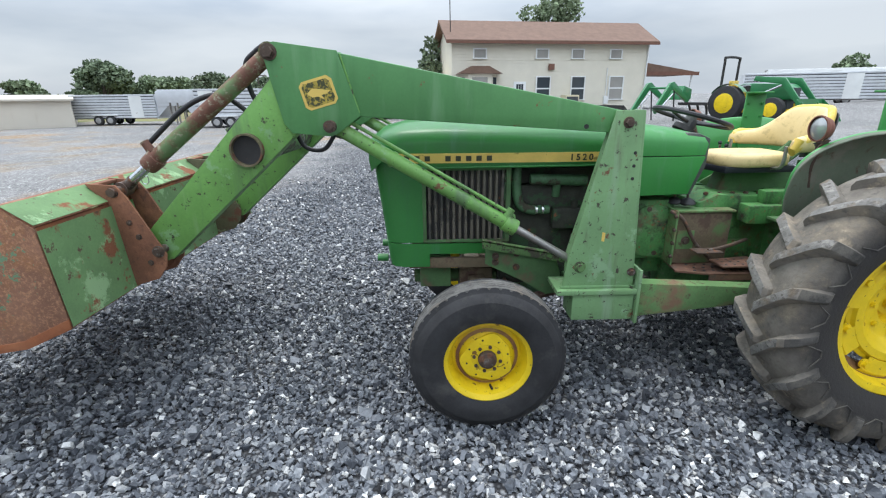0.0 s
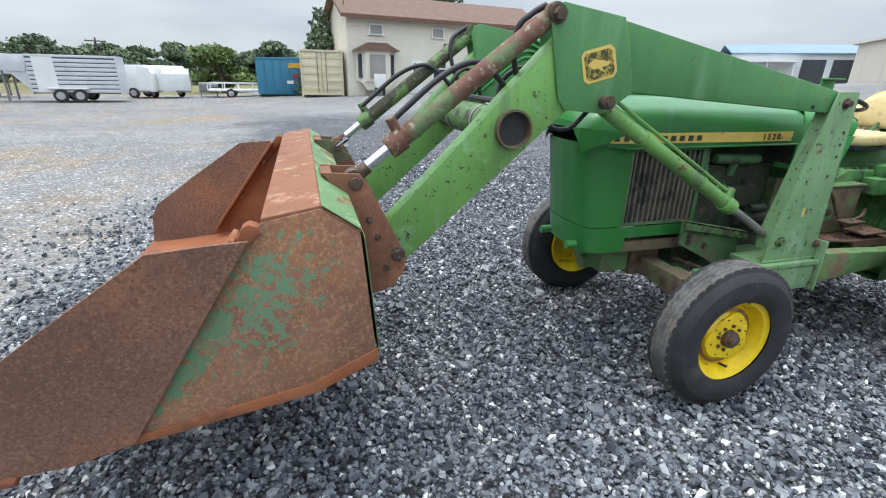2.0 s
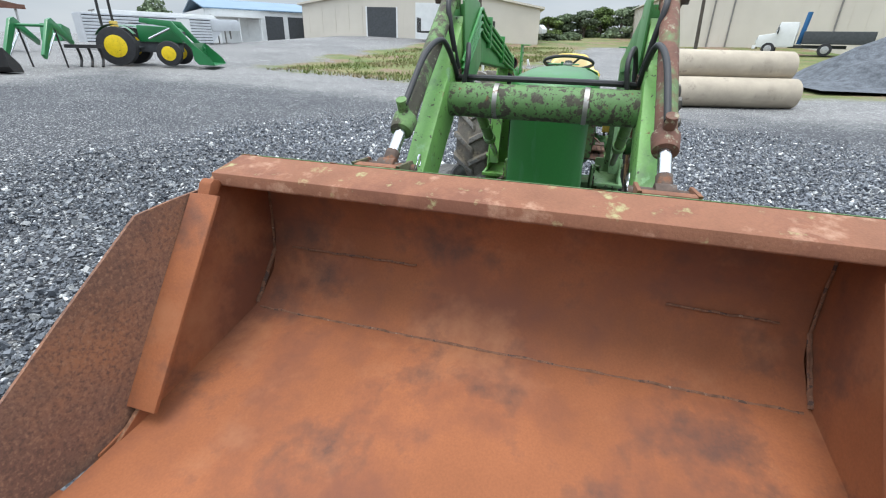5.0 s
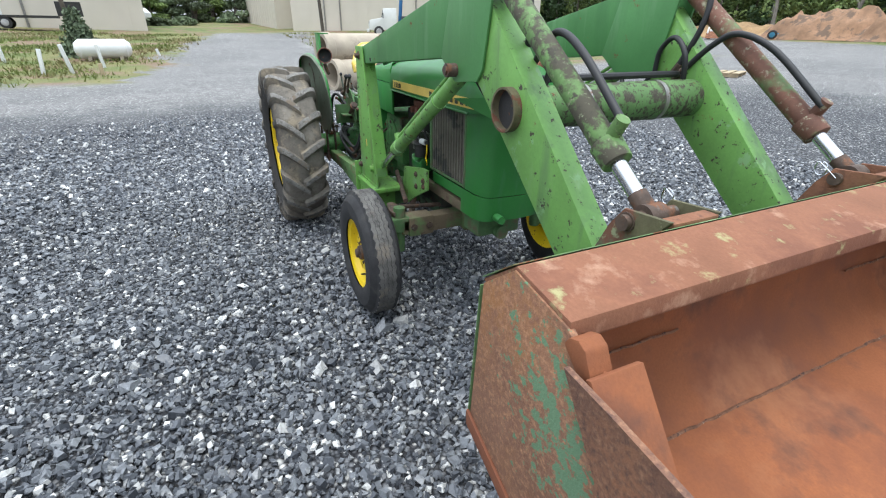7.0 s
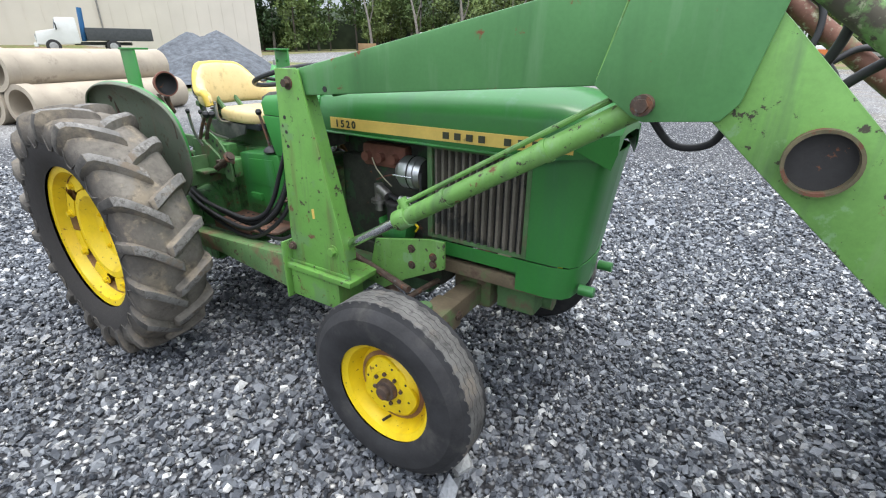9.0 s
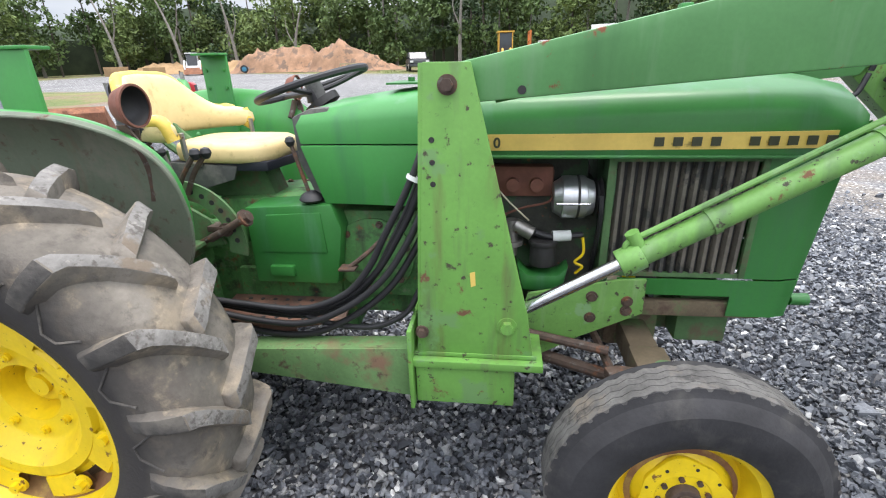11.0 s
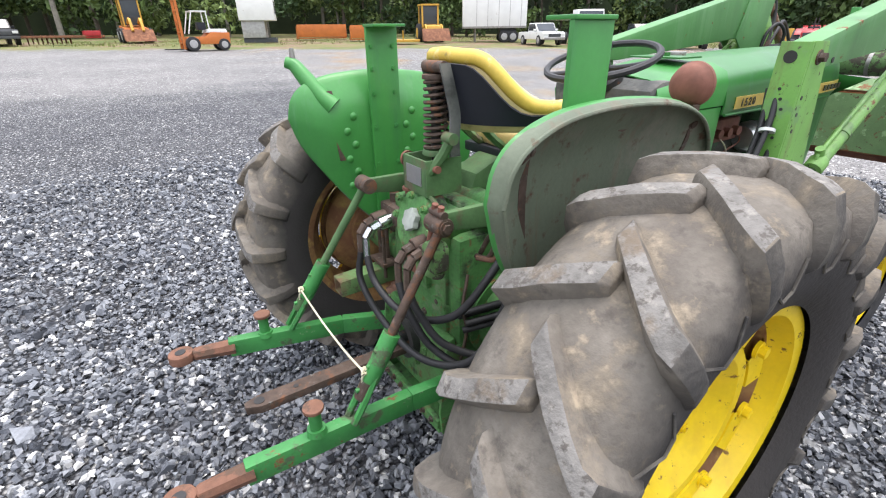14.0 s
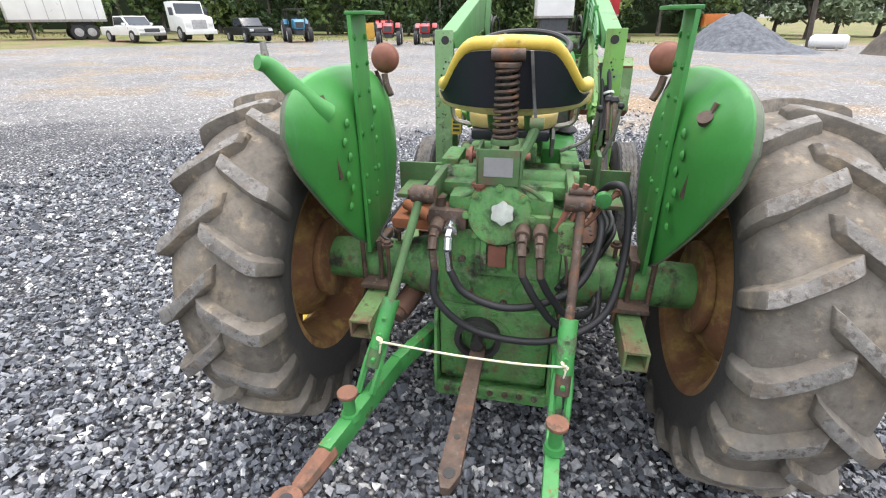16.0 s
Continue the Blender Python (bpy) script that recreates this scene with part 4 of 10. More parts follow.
# ---- loader ----
for s in (1, -1):
    yy = lambda a, b: sorted((s * a, s * b))
    paint = post_mint if s > 0 else post_green
    post = part("loader_post", plus(prism([(1.118, 1.502), (1.24, 1.50), (1.405, 0.80), (1.43, 0.64), (1.078, 0.64), (1.082, 0.78)], *yy(0.492, 0.504), "xz", 0.003),
        prism([(1.106, 1.50), (1.119, 1.50), (1.079, 0.64), (1.066, 0.64)], *yy(0.40, 0.502), "xz", 0.002),
        prism([(1.222, 1.45), (1.236, 1.45), (1.40, 0.80), (1.40, 0.70), (1.386, 0.70)], *yy(0.42, 0.495), "xz")), paint, tractor, "pale green loader post with chipped paint")
    part("post_shelf", box(1.05, 1.46, *yy(0.33, 0.535), 0.606, 0.632, 0.004), paint, post)
    part("post_foot", box(1.06, 1.375, *yy(0.36, 0.52), 0.462, 0.606, 0.006), paint, post)
    part("end_flange", box(1.042, 1.056, *yy(0.33, 0.545), 0.45, 0.74, 0.003), paint, post)
    part("weld_strap", box(1.056, 1.44, *yy(0.504, 0.509), 0.634, 0.648, 0.002), paint, post)
    part("pivot_pin", bolt((1.18, s * 0.504, 1.447), (0, s, 0), 0.017, 0.024), rusty_steel, post)
    part("cylinder_pin", bolt((1.347, s * 0.504, 0.75), (0, s, 0), 0.020, 0.022), chipped_green if s > 0 else post_green, post)
    part("corner_bolt", bolt((1.085, s * 0.506, 0.72), (0, s, 0), 0.014, 0.018), rusty_steel, post)
    for z in (1.31, 1.25, 1.19):
        part("post_hole", cyl((1.135, s * 0.503, z), (1.135, s * 0.5055, z), 0.008, seg=12), black_iron, post)
    part("post_eye", cyl((1.1015, s * 0.443, 1.449), (1.108, s * 0.443, 1.449), 0.022, seg=20), black_iron, post)
    for k in range(6):
        part("post_chip", cyl((1.096 - 0.0016 * k, s * (0.44 + 0.012 * (k % 3)), 1.34 - k * 0.035), (1.104 - 0.0016 * k, s * (0.44 + 0.012 * (k % 3)), 1.34 - k * 0.035), 0.006, seg=8), black_iron, post)
    part("paint_mark", prism([(1.235, 0.925), (1.25, 0.93), (1.252, 0.885), (1.238, 0.88)], *yy(0.5042, 0.5052), "xz"), decal_yellow, post)
    part("pivot_washer", cyl((1.18, s * 0.503, 1.447), (1.18, s * 0.506, 1.447), 0.026, seg=20), rust_dark, post)
    # subframe rail back to the rear axle
    up_l, lo_l = [(-0.35, 0.592), (0.45, 0.622), (1.055, 0.655)], [(1.055, 0.47), (0.45, 0.535), (-0.35, 0.520)]
    wall = lambda drop, lift: [(x, z - drop) for x, z in up_l] + [(x, z + lift) for x, z in lo_l]
    top_w = [up_l[0], up_l[1], up_l[2]] + [(x, z - 0.009) for x, z in reversed(up_l)]
    low_w = [(x, z + 0.009) for x, z in reversed(lo_l)] + lo_l
    part("subframe_rail", plus(prism(wall(0, 0), *yy(0.428, 0.437), "xz", 0.002), prism(wall(0, 0), *yy(0.498, 0.507), "xz", 0.002), prism(top_w, *yy(0.437, 0.498), "xz"), prism(low_w, *yy(0.437, 0.498), "xz")), rail_green, tractor, "square loader subframe tube, chipped green")
    part("cross_member", box(1.10, 1.34, *yy(0.16, 0.37), 0.47, 0.60, 0.008), dusty_green, tractor)
    # upper arm
    up = part("upper_arm", prism([(1.13, 1.49), (1.20, 1.498), (2.50, 1.757), (2.42, 1.485), (1.26, 1.402), (1.15, 1.405), (1.12, 1.44)], *yy(0.395, 0.486), "xz", 0.008), faded_green, tractor, "faded green loader boom")
    part("pin_hole", cyl((1.368, s * 0.484, 1.43), (1.368, s * 0.4885, 1.43), 0.011, seg=14), black_iron, up)
    part("weld_bead", pipe([(2.47, s * 0.488, 1.745), (2.40, s * 0.488, 1.50)], 0.004, 6, 1), arm_green, up)
    # elbow plates
    el = [(2.80, 1.745), (2.785, 1.785), (2.75, 1.798), (2.48, 1.760), (2.395, 1.487), (2.50, 1.412), (2.53, 1.400), (2.705, 1.415), (2.74, 1.46)]
    part("elbow_plate", prism(el, *yy(0.486, 0.496), "xz", 0.003), faded_green, up)
    part("elbow_plate", prism(el, *yy(0.385, 0.395), "xz", 0.003), faded_green, up)
    part("top_pin", bolt((2.772, s * 0.496, 1.757), (0, s, 0), 0.024, 0.03), rusty_steel, up)
    part("elbow_pin", plus(cyl((2.53, s * 0.40, 1.445), (2.53, s * 0.535, 1.445), 0.026, seg=20, bev=0.004), bolt((2.53, s * 0.535, 1.445), (0, s, 0), 0.018, 0.012)), rusty_steel, up)
    # worn square emblem: yellow field, dark border and a plain shape
    if s > 0:
        em = part("emblem", prism([(2.645, 1.632), (2.535, 1.662), (2.512, 1.648), (2.488, 1.565), (2.502, 1.543), (2.612, 1.513), (2.634, 1.525), (2.657, 1.612)], 0.4965, 0.4985, "xz"), decal_yellow, up, "worn square yellow emblem")
        part("emblem_field", prism([(2.637, 1.622), (2.54, 1.648), (2.524, 1.640), (2.500, 1.568), (2.508, 1.552), (2.606, 1.524), (2.622, 1.532), (2.645, 1.608)], 0.4985, 0.4992, "xz"), mat("emblem_mottle", (0.42, 0.32, 0.05), 0.6, var=0.3, scale=40, bump=0, patches=(((0.05, 0.055, 0.02), 0.5, 55, 0.6),)), em)
        part("emblem_shape", prism([(2.625, 1.583), (2.60, 1.606), (2.555, 1.603), (2.52, 1.598), (2.535, 1.586), (2.56, 1.578), (2.545, 1.560), (2.575, 1.572), (2.60, 1.568)], 0.4990, 0.4998, "xz"), decal_yellow, em)
    # lower arm: box section round the open cross tube
    lo = [(2.62, 1.60), (2.74, 1.69), (2.80, 1.632), (3.452, 0.965), (3.465, 0.90), (3.45, 0.835), (3.41, 0.805), (3.36, 0.818), (2.69, 1.41), (2.56, 1.44)]
    lower = part("lower_arm", prism(lo, *yy(0.398, 0.484), "xz", 0.007), arm_green, tractor, "chipped green lower loader arm")
    part("tube_mouth", lathe([(0.075, s * 0.47), (0.075, s * 0.514), (0.067, s * 0.514), (0.066, s * 0.47)], (2.921, 0, 1.343), 36, closed=True), tube_rust, lower)
    part("tube_inside", lathe([(0.0665, s * 0.4875), (0.060, s * 0.4865), (0.0, s * 0.4855)], (2.921, 0, 1.343), 36), black_iron, lower)
    part("arm_pin", plus(cyl((3.395, s * 0.37, 0.875), (3.395, s * 0.535, 0.875), 0.022), bolt((3.395, s * 0.535, 0.875), (0, s, 0), 0.02, 0.02)), rusty_steel, lower)
    # tilt cylinder
    p0, p1 = Vector((2.775, s * 0.456, 1.757)), Vector((3.545, s * 0.456, 1.165))
    d = (p1 - p0).normalized()
    tc = part("tilt_cylinder", plus(cyl(p0 + d * 0.02, p0 + d * 0.76, 0.036, seg=24, bev=0.004), cyl(p0 - Vector((0, 0.035, 0)), p0 + Vector((0, 0.035, 0)), 0.042), cyl(p0 + d * 0.73, p0 + d * 0.80, 0.046, 0.042, 24, 0.006), cyl(p0 + d * 0.735 + Vector((0.02, 0, 0.03)), p0 + d * 0.735 + Vector((0.045, 0, 0.075)), 0.020)), cyl_brown if s > 0 else cyl_grey, tractor, "chipped hydraulic tilt cylinder with chrome rod")
    part("rod", cyl(p0 + d * 0.79, p1 - d * 0.02, 0.022, seg=20), chrome, tc)
    part("rod_eye", plus(cyl(p1 - Vector((0, 0.03, 0)), p1 + Vector((0, 0.03, 0)), 0.035), cyl(p1 - d * 0.07, p1, 0.026)), rusty_steel, tc)
    # lift cylinder
    q0, q1 = Vector((2.53, s * 0.445, 1.445)), Vector((1.347, s * 0.445, 0.75))
    e = (q1 - q0).normalized()
    lc = part("lift_cylinder", plus(cyl(q0 + e * 0.02, q0 + e * 0.965, 0.034, seg=24, bev=0.003), cyl(q0 + e * 0.93, q0 + e * 1.0, 0.042, seg=24, bev=0.004), cyl(q0 - Vector((0, 0.04, 0)), q0 + Vector((0, 0.04, 0)), 0.035)), arm_green, tractor, "green hydraulic lift cylinder")
    nrm = Vector((e.z, 0, -e.x))
    part("oil_line", plus(pipe([q0 + e * 0.05 + nrm * 0.05, q0 + e * 0.2 + nrm * 0.052, q0 + e * 0.85 + nrm * 0.052, q0 + e * 0.95 + nrm * 0.052, q0 + e * 0.97 + nrm * 0.02], 0.009, 8), cyl(q0 + e * 0.93 + nrm * 0.02, q0 + e * 0.93 + nrm * 0.075, 0.02)), arm_green, lc)
    for f in (0.3, 0.72):
        part("clamp", cyl(q0 + e * f, q0 + e * (f + 0.02), 0.038, seg=24), arm_green, lc)
    part("rod", cyl(q0 + e * 0.99, q1, 0.020, seg=20), chrome if s < 0 else steel, lc)
    # bucket brackets: a pair of plates on each arm
    br = [(3.665, 1.205), (3.53, 1.195), (3.49, 1.14), (3.36, 0.86), (3.37, 0.80), (3.42, 0.735), (3.545, 0.70), (3.575, 1.10)]
    for a in (0.365, 0.525):
        part("bucket_bracket", prism(br, *yy(a, a + 0.012), "xz", 0.002), bracket_olive if s < 0 else rust_dark, tractor, "rusty bucket bracket plate")
    part("bracket_web", box(3.625, 3.665, *yy(0.377, 0.525), 1.185, 1.200, 0.003), rust_dark, tractor)
    part("pin_clip", pipe([(3.50 + 0.018 * math.sin(k * math.tau / 12), s * 0.352, 1.19 + 0.022 * math.cos(k * math.tau / 12)) for k in range(12)] + [(3.55, s * 0.35, 1.17)], 0.002, 6, 2), chrome, tractor, "bent wire pin clip")
    part("bracket_pin", plus(cyl((3.545, s * 0.35, 1.165), (3.545, s * 0.555, 1.165), 0.02), bolt((3.545, s * 0.537, 1.165), (0, s, 0), 0.017)), rusty_steel, tractor)
    for bx, bz in ((3.50, 1.02), (3.47, 0.95), (3.44, 0.82)):
        part("bracket_bolt", bolt((bx, s * 0.538, bz), (0, s, 0), 0.009, 0.008), rusty_steel, tractor)

part("cross_tube", plus(cyl((2.921, -0.40, 1.343), (2.921, 0.40, 1.343), 0.074, seg=36)), chipped_green, tractor, "chipped green cross tube between the arms")
for yv in (-0.19, 0.19):
    part("hose_strap", cyl((2.921, yv - 0.010, 1.343), (2.921, yv + 0.010, 1.343), 0.077, seg=36), steel, tractor)
part("cross_pipe", pipe([(2.86, -0.40, 1.43), (2.905, -0.25, 1.437), (2.905, 0.25, 1.437), (2.86, 0.38, 1.43)], 0.013, 8), hose_black, tractor)

# ---- bucket ----
bk = [(3.832, 1.158), (3.684, 1.184), (3.580, 1.108), (3.545, 0.690), (3.735, 0.612), (4.30, 0.520), (4.66, 0.490)]
BW = 0.945
shell = grid([[(x, y, z) for x, z in bk] for y in (-BW, -0.32, 0.32, BW)])
bucket = part("bucket", solid(shell, -0.014), rust, tractor, "wide rusty loader bucket with traces of green paint")
# inner deflector panel and weld seams
def weld(p, q, r, n, seed):
    rg = random.Random(seed)
    p, q = Vector(p), Vector(q)
    return pipe([p.lerp(q, k / n) + Vector((rg.uniform(-1, 1), 0, rg.uniform(-1, 1))) * r * 0.5 for k in range(n + 1)], r, 6, 2)


part("weld_seam", weld((3.757, -BW + 0.03, 0.622), (3.757, BW - 0.03, 0.622), 0.005, 60, 3), rust_seam, bucket, "cracked grey weld along the floor")
part("weld_seam", weld((3.604, -BW + 0.10, 0.822), (3.604, -BW + 0.62, 0.826), 0.004, 30, 5), rust_seam, bucket)
part("weld_seam", weld((3.604, BW - 0.10, 0.822), (3.604, BW - 0.42, 0.826), 0.004, 24, 7), rust_seam, bucket)
for s in (1, -1):
    part("corner_weld", plus(weld((3.60, s * (BW - 0.012), 0.80), (3.745, s * (BW - 0.012), 0.632), 0.008, 10, 9), weld((3.60, s * (BW - 0.012), 0.80), (3.585, s * (BW - 0.012), 1.06), 0.005, 10, 11)), rust_seam, bucket)
part("back_liner", solid(grid([[(3.578, y, 0.93), (3.598, y, 0.800), (3.632, y, 0.722), (3.757, y, 0.622), (3.80, y, 0.608)] for y in (-BW + 0.016, 0, BW - 0.016)]), 0.003), rust, bucket)
part("top_bar", prism([(3.836, 1.128), (3.841, 1.134), (3.838, 1.171), (3.684, 1.198), (3.573, 1.118), (3.583, 1.108), (3.684, 1.184), (3.828, 1.158)], -BW - 0.008, BW + 0.008, "xz", 0.003), lip_rust, bucket, "rusty top lip with traces of pale paint")
part("top_skin", solid(grid([[(3.680, y, 1.1985), (3.575, y, 1.1225)] for y in (-BW - 0.012, BW + 0.012)]), 0.002), green_rust, bucket)
part("back_skin", solid(grid([[(3.568, y, 1.10), (3.535, y, 0.70)] for y in (-BW - 0.012, BW + 0.012)]), 0.002), green_rust, bucket, "green paint left on the bucket's back")
part("cutting_edge", prism([(4.52, 0.484), (4.52, 0.502), (4.70, 0.500), (4.706, 0.488)], -BW - 0.06, BW + 0.06, "xz", 0.003), rust, bucket, "worn cutting edge")
for s in (1, -1):
    yy = lambda a, b: sorted((s * a, s * b))
    part("bucket_side", prism([(3.836, 1.160), (3.684, 1.190), (3.578, 1.110), (3.543, 0.690), (3.735, 0.608), (4.40, 0.500), (4.28, 0.58), (3.885, 1.125)], *yy(BW - 0.002, BW + 0.012), "xz", 0.003), rust_green, bucket, "rusty bucket side with patches of green")
    part("side_liner", prism([(3.83, 1.152), (3.684, 1.180), (3.586, 1.105), (3.553, 0.70), (3.74, 0.616), (4.40, 0.51), (4.27, 0.585), (3.88, 1.12)], *yy(BW - 0.006, BW - 0.003), "xz"), rust, bucket)
    part("wear_strip", prism([(3.540, 0.735), (3.541, 0.690), (3.735, 0.604), (4.42, 0.495), (4.42, 0.520), (3.745, 0.640)], *yy(BW + 0.012, BW + 0.020), "xz", 0.002), rust, bucket)
    # flared extension plate
    sheet = bmesh.new()
    pts = [(3.872, 1.120), (3.98, 1.117), (4.108, 1.108), (4.38, 0.920), (4.56, 0.790), (4.635, 0.735), (4.672, 0.66), (4.688, 0.500), (4.40, 0.498), (4.24, 0.535)]
    vs = [sheet.verts.new((x, s * (BW + 0.018 + 0.055 * max(0.0, min(1.0, (x - 3.80) * 0.9 + (z - 0.75) * 1.0))), z)) for x, z in pts]
    sheet.faces.new(vs)
    bmesh.ops.triangulate(sheet, faces=sheet.faces)
    part("side_extension", solid(sheet, 0.010), rust_plate, bucket, "rusty flared side extension", 30)
    gus = part("side_gusset", plus(prism([(3.905, 1.118), (3.917, 1.124), (4.305, 0.590), (4.292, 0.582)], *yy(BW - 0.075, BW + 0.03), "xz", 0.003), prism([(3.87, 1.108), (3.905, 1.118), (4.292, 0.584), (4.245, 0.578)], *yy(BW - 0.014, BW - 0.007), "xz", 0.002)), rust, bucket, "rusty angle iron stiffener")
    part("corner_tab", prism([(3.838, 1.135), (3.848, 1.152), (3.868, 1.160), (3.886, 1.150), (3.912, 1.100), (3.89, 1.085)], *yy(BW - 0.028, BW + 0.018), "xz", 0.005), rust, bucket, "bent rusty corner tab")
    for k, f in enumerate((0.22, 0.62)):
        part("gusset_bolt", bolt((3.905 + 0.387 * f - 0.018, s * (BW - 0.04), 1.118 - 0.534 * f - 0.004), (-0.8, 0, -0.6), 0.011, 0.009), rust_dark, gus)


# ---- hydraulic lines on the loader ----
def hose(name, pts, r=0.013, m=hose_black, label="", parent=None):
    return part(name, pipe(pts, r, 14, 8), m, parent or tractor, label, 60)


for k in range(4):
    o = 0.032 * k
    hose("boom_pipe", [(1.30, -0.375, 1.40 + o * 0.6), (1.60, -0.385, 1.455 + o), (2.30, -0.385, 1.60 + o), (2.46, -0.380, 1.64 + o), (2.58, -0.375, 1.58 + o), (2.80, -0.385, 1.40 + o)], 0.009, fender_green)
for px in (1.75, 2.2):
    part("pipe_clip", box(px, px + 0.03, -0.40, -0.372, 1.46 + 0.2 * (px - 1.75), 1.62 + 0.2 * (px - 1.75), 0.003), fender_green, tractor)
for s in (1, -1):
    hose("loader_hose", [(2.80, s * 0.38, 1.40), (2.90, s * 0.36, 1.36), (2.92, s * 0.33, 1.50), (2.84, s * 0.35, 1.57), (2.76, s * 0.37, 1.52), (2.74, s * 0.38, 1.43)], 0.0105)
    hose("loader_hose", [(2.86, s * 0.39, 1.43), (2.97, s * 0.40, 1.54), (3.06, s * 0.415, 1.585), (3.20, s * 0.435, 1.53), (3.40, s * 0.445, 1.365)], 0.0115)
    hose("loader_hose", [(2.84, s * 0.39, 1.45), (2.90, s * 0.41, 1.60), (2.90, s * 0.43, 1.71), (2.85, s * 0.44, 1.76), (2.80, s * 0.45, 1.79)], 0.0115)
    hose("loader_hose", [(2.53, s * 0.40, 1.41), (2.60, s * 0.37, 1.33), (2.69, s * 0.36, 1.34), (2.73, s * 0.37, 1.42)], 0.0105)
    for px, pz in ((2.86, 1.43), (2.84, 1.45)):
        part("hose_fitting", cyl((px - 0.02, s * 0.388, pz - 0.03), (px + 0.012, s * 0.391, pz + 0.02), 0.014, seg=6), rusty_steel, tractor)
# the valve hoses hang from the post in a loose bundle and sweep back over the platform
sweep = [(1.125, -0.425, 1.36), (1.082, -0.445, 1.233), (1.029, -0.45, 1.121), (0.969, -0.45, 1.011), (0.912, -0.45, 0.906), (0.825, -0.45, 0.812), (0.678, -0.445, 0.752), (0.50, -0.44, 0.755), (0.26, -0.43, 0.78), (0.02, -0.36, 0.80), (-0.20, -0.24, 0.74)]
for k, (dx, dz, sag) in enumerate(((0.0, 0.0, 0.0), (0.028, -0.012, 0.018), (0.012, -0.05, 0.030), (0.050, -0.03, 0.042), (0.062, -0.07, 0.085))):
    pts = []
    for i, (x, y, z) in enumerate(sweep):
        mid = math.sin(min(1.0, i / 7) * math.pi / 2) * (1 if i < 8 else 0.6)
        pts.append((x + dx * math.sin(min(1.0, i / 5) * math.pi) * 1.3, y + 0.016 * (k % 3) - 0.012 * (k // 3), z + dz * (0.5 if i == 0 else 0.25) - sag * mid))
    hose("valve_hose", pts, 0.0108)
hose("lift_hose", [(1.07, -0.43, 0.83), (1.02, -0.44, 0.745), (0.91, -0.44, 0.69), (0.765, -0.43, 0.688), (0.64, -0.42, 0.72)], 0.0095)
part("hose_tie", cyl((1.078, -0.445, 1.196), (1.073, -0.447, 1.185), 0.028, seg=14), white_plastic, tractor, "white cable tie round the hoses")

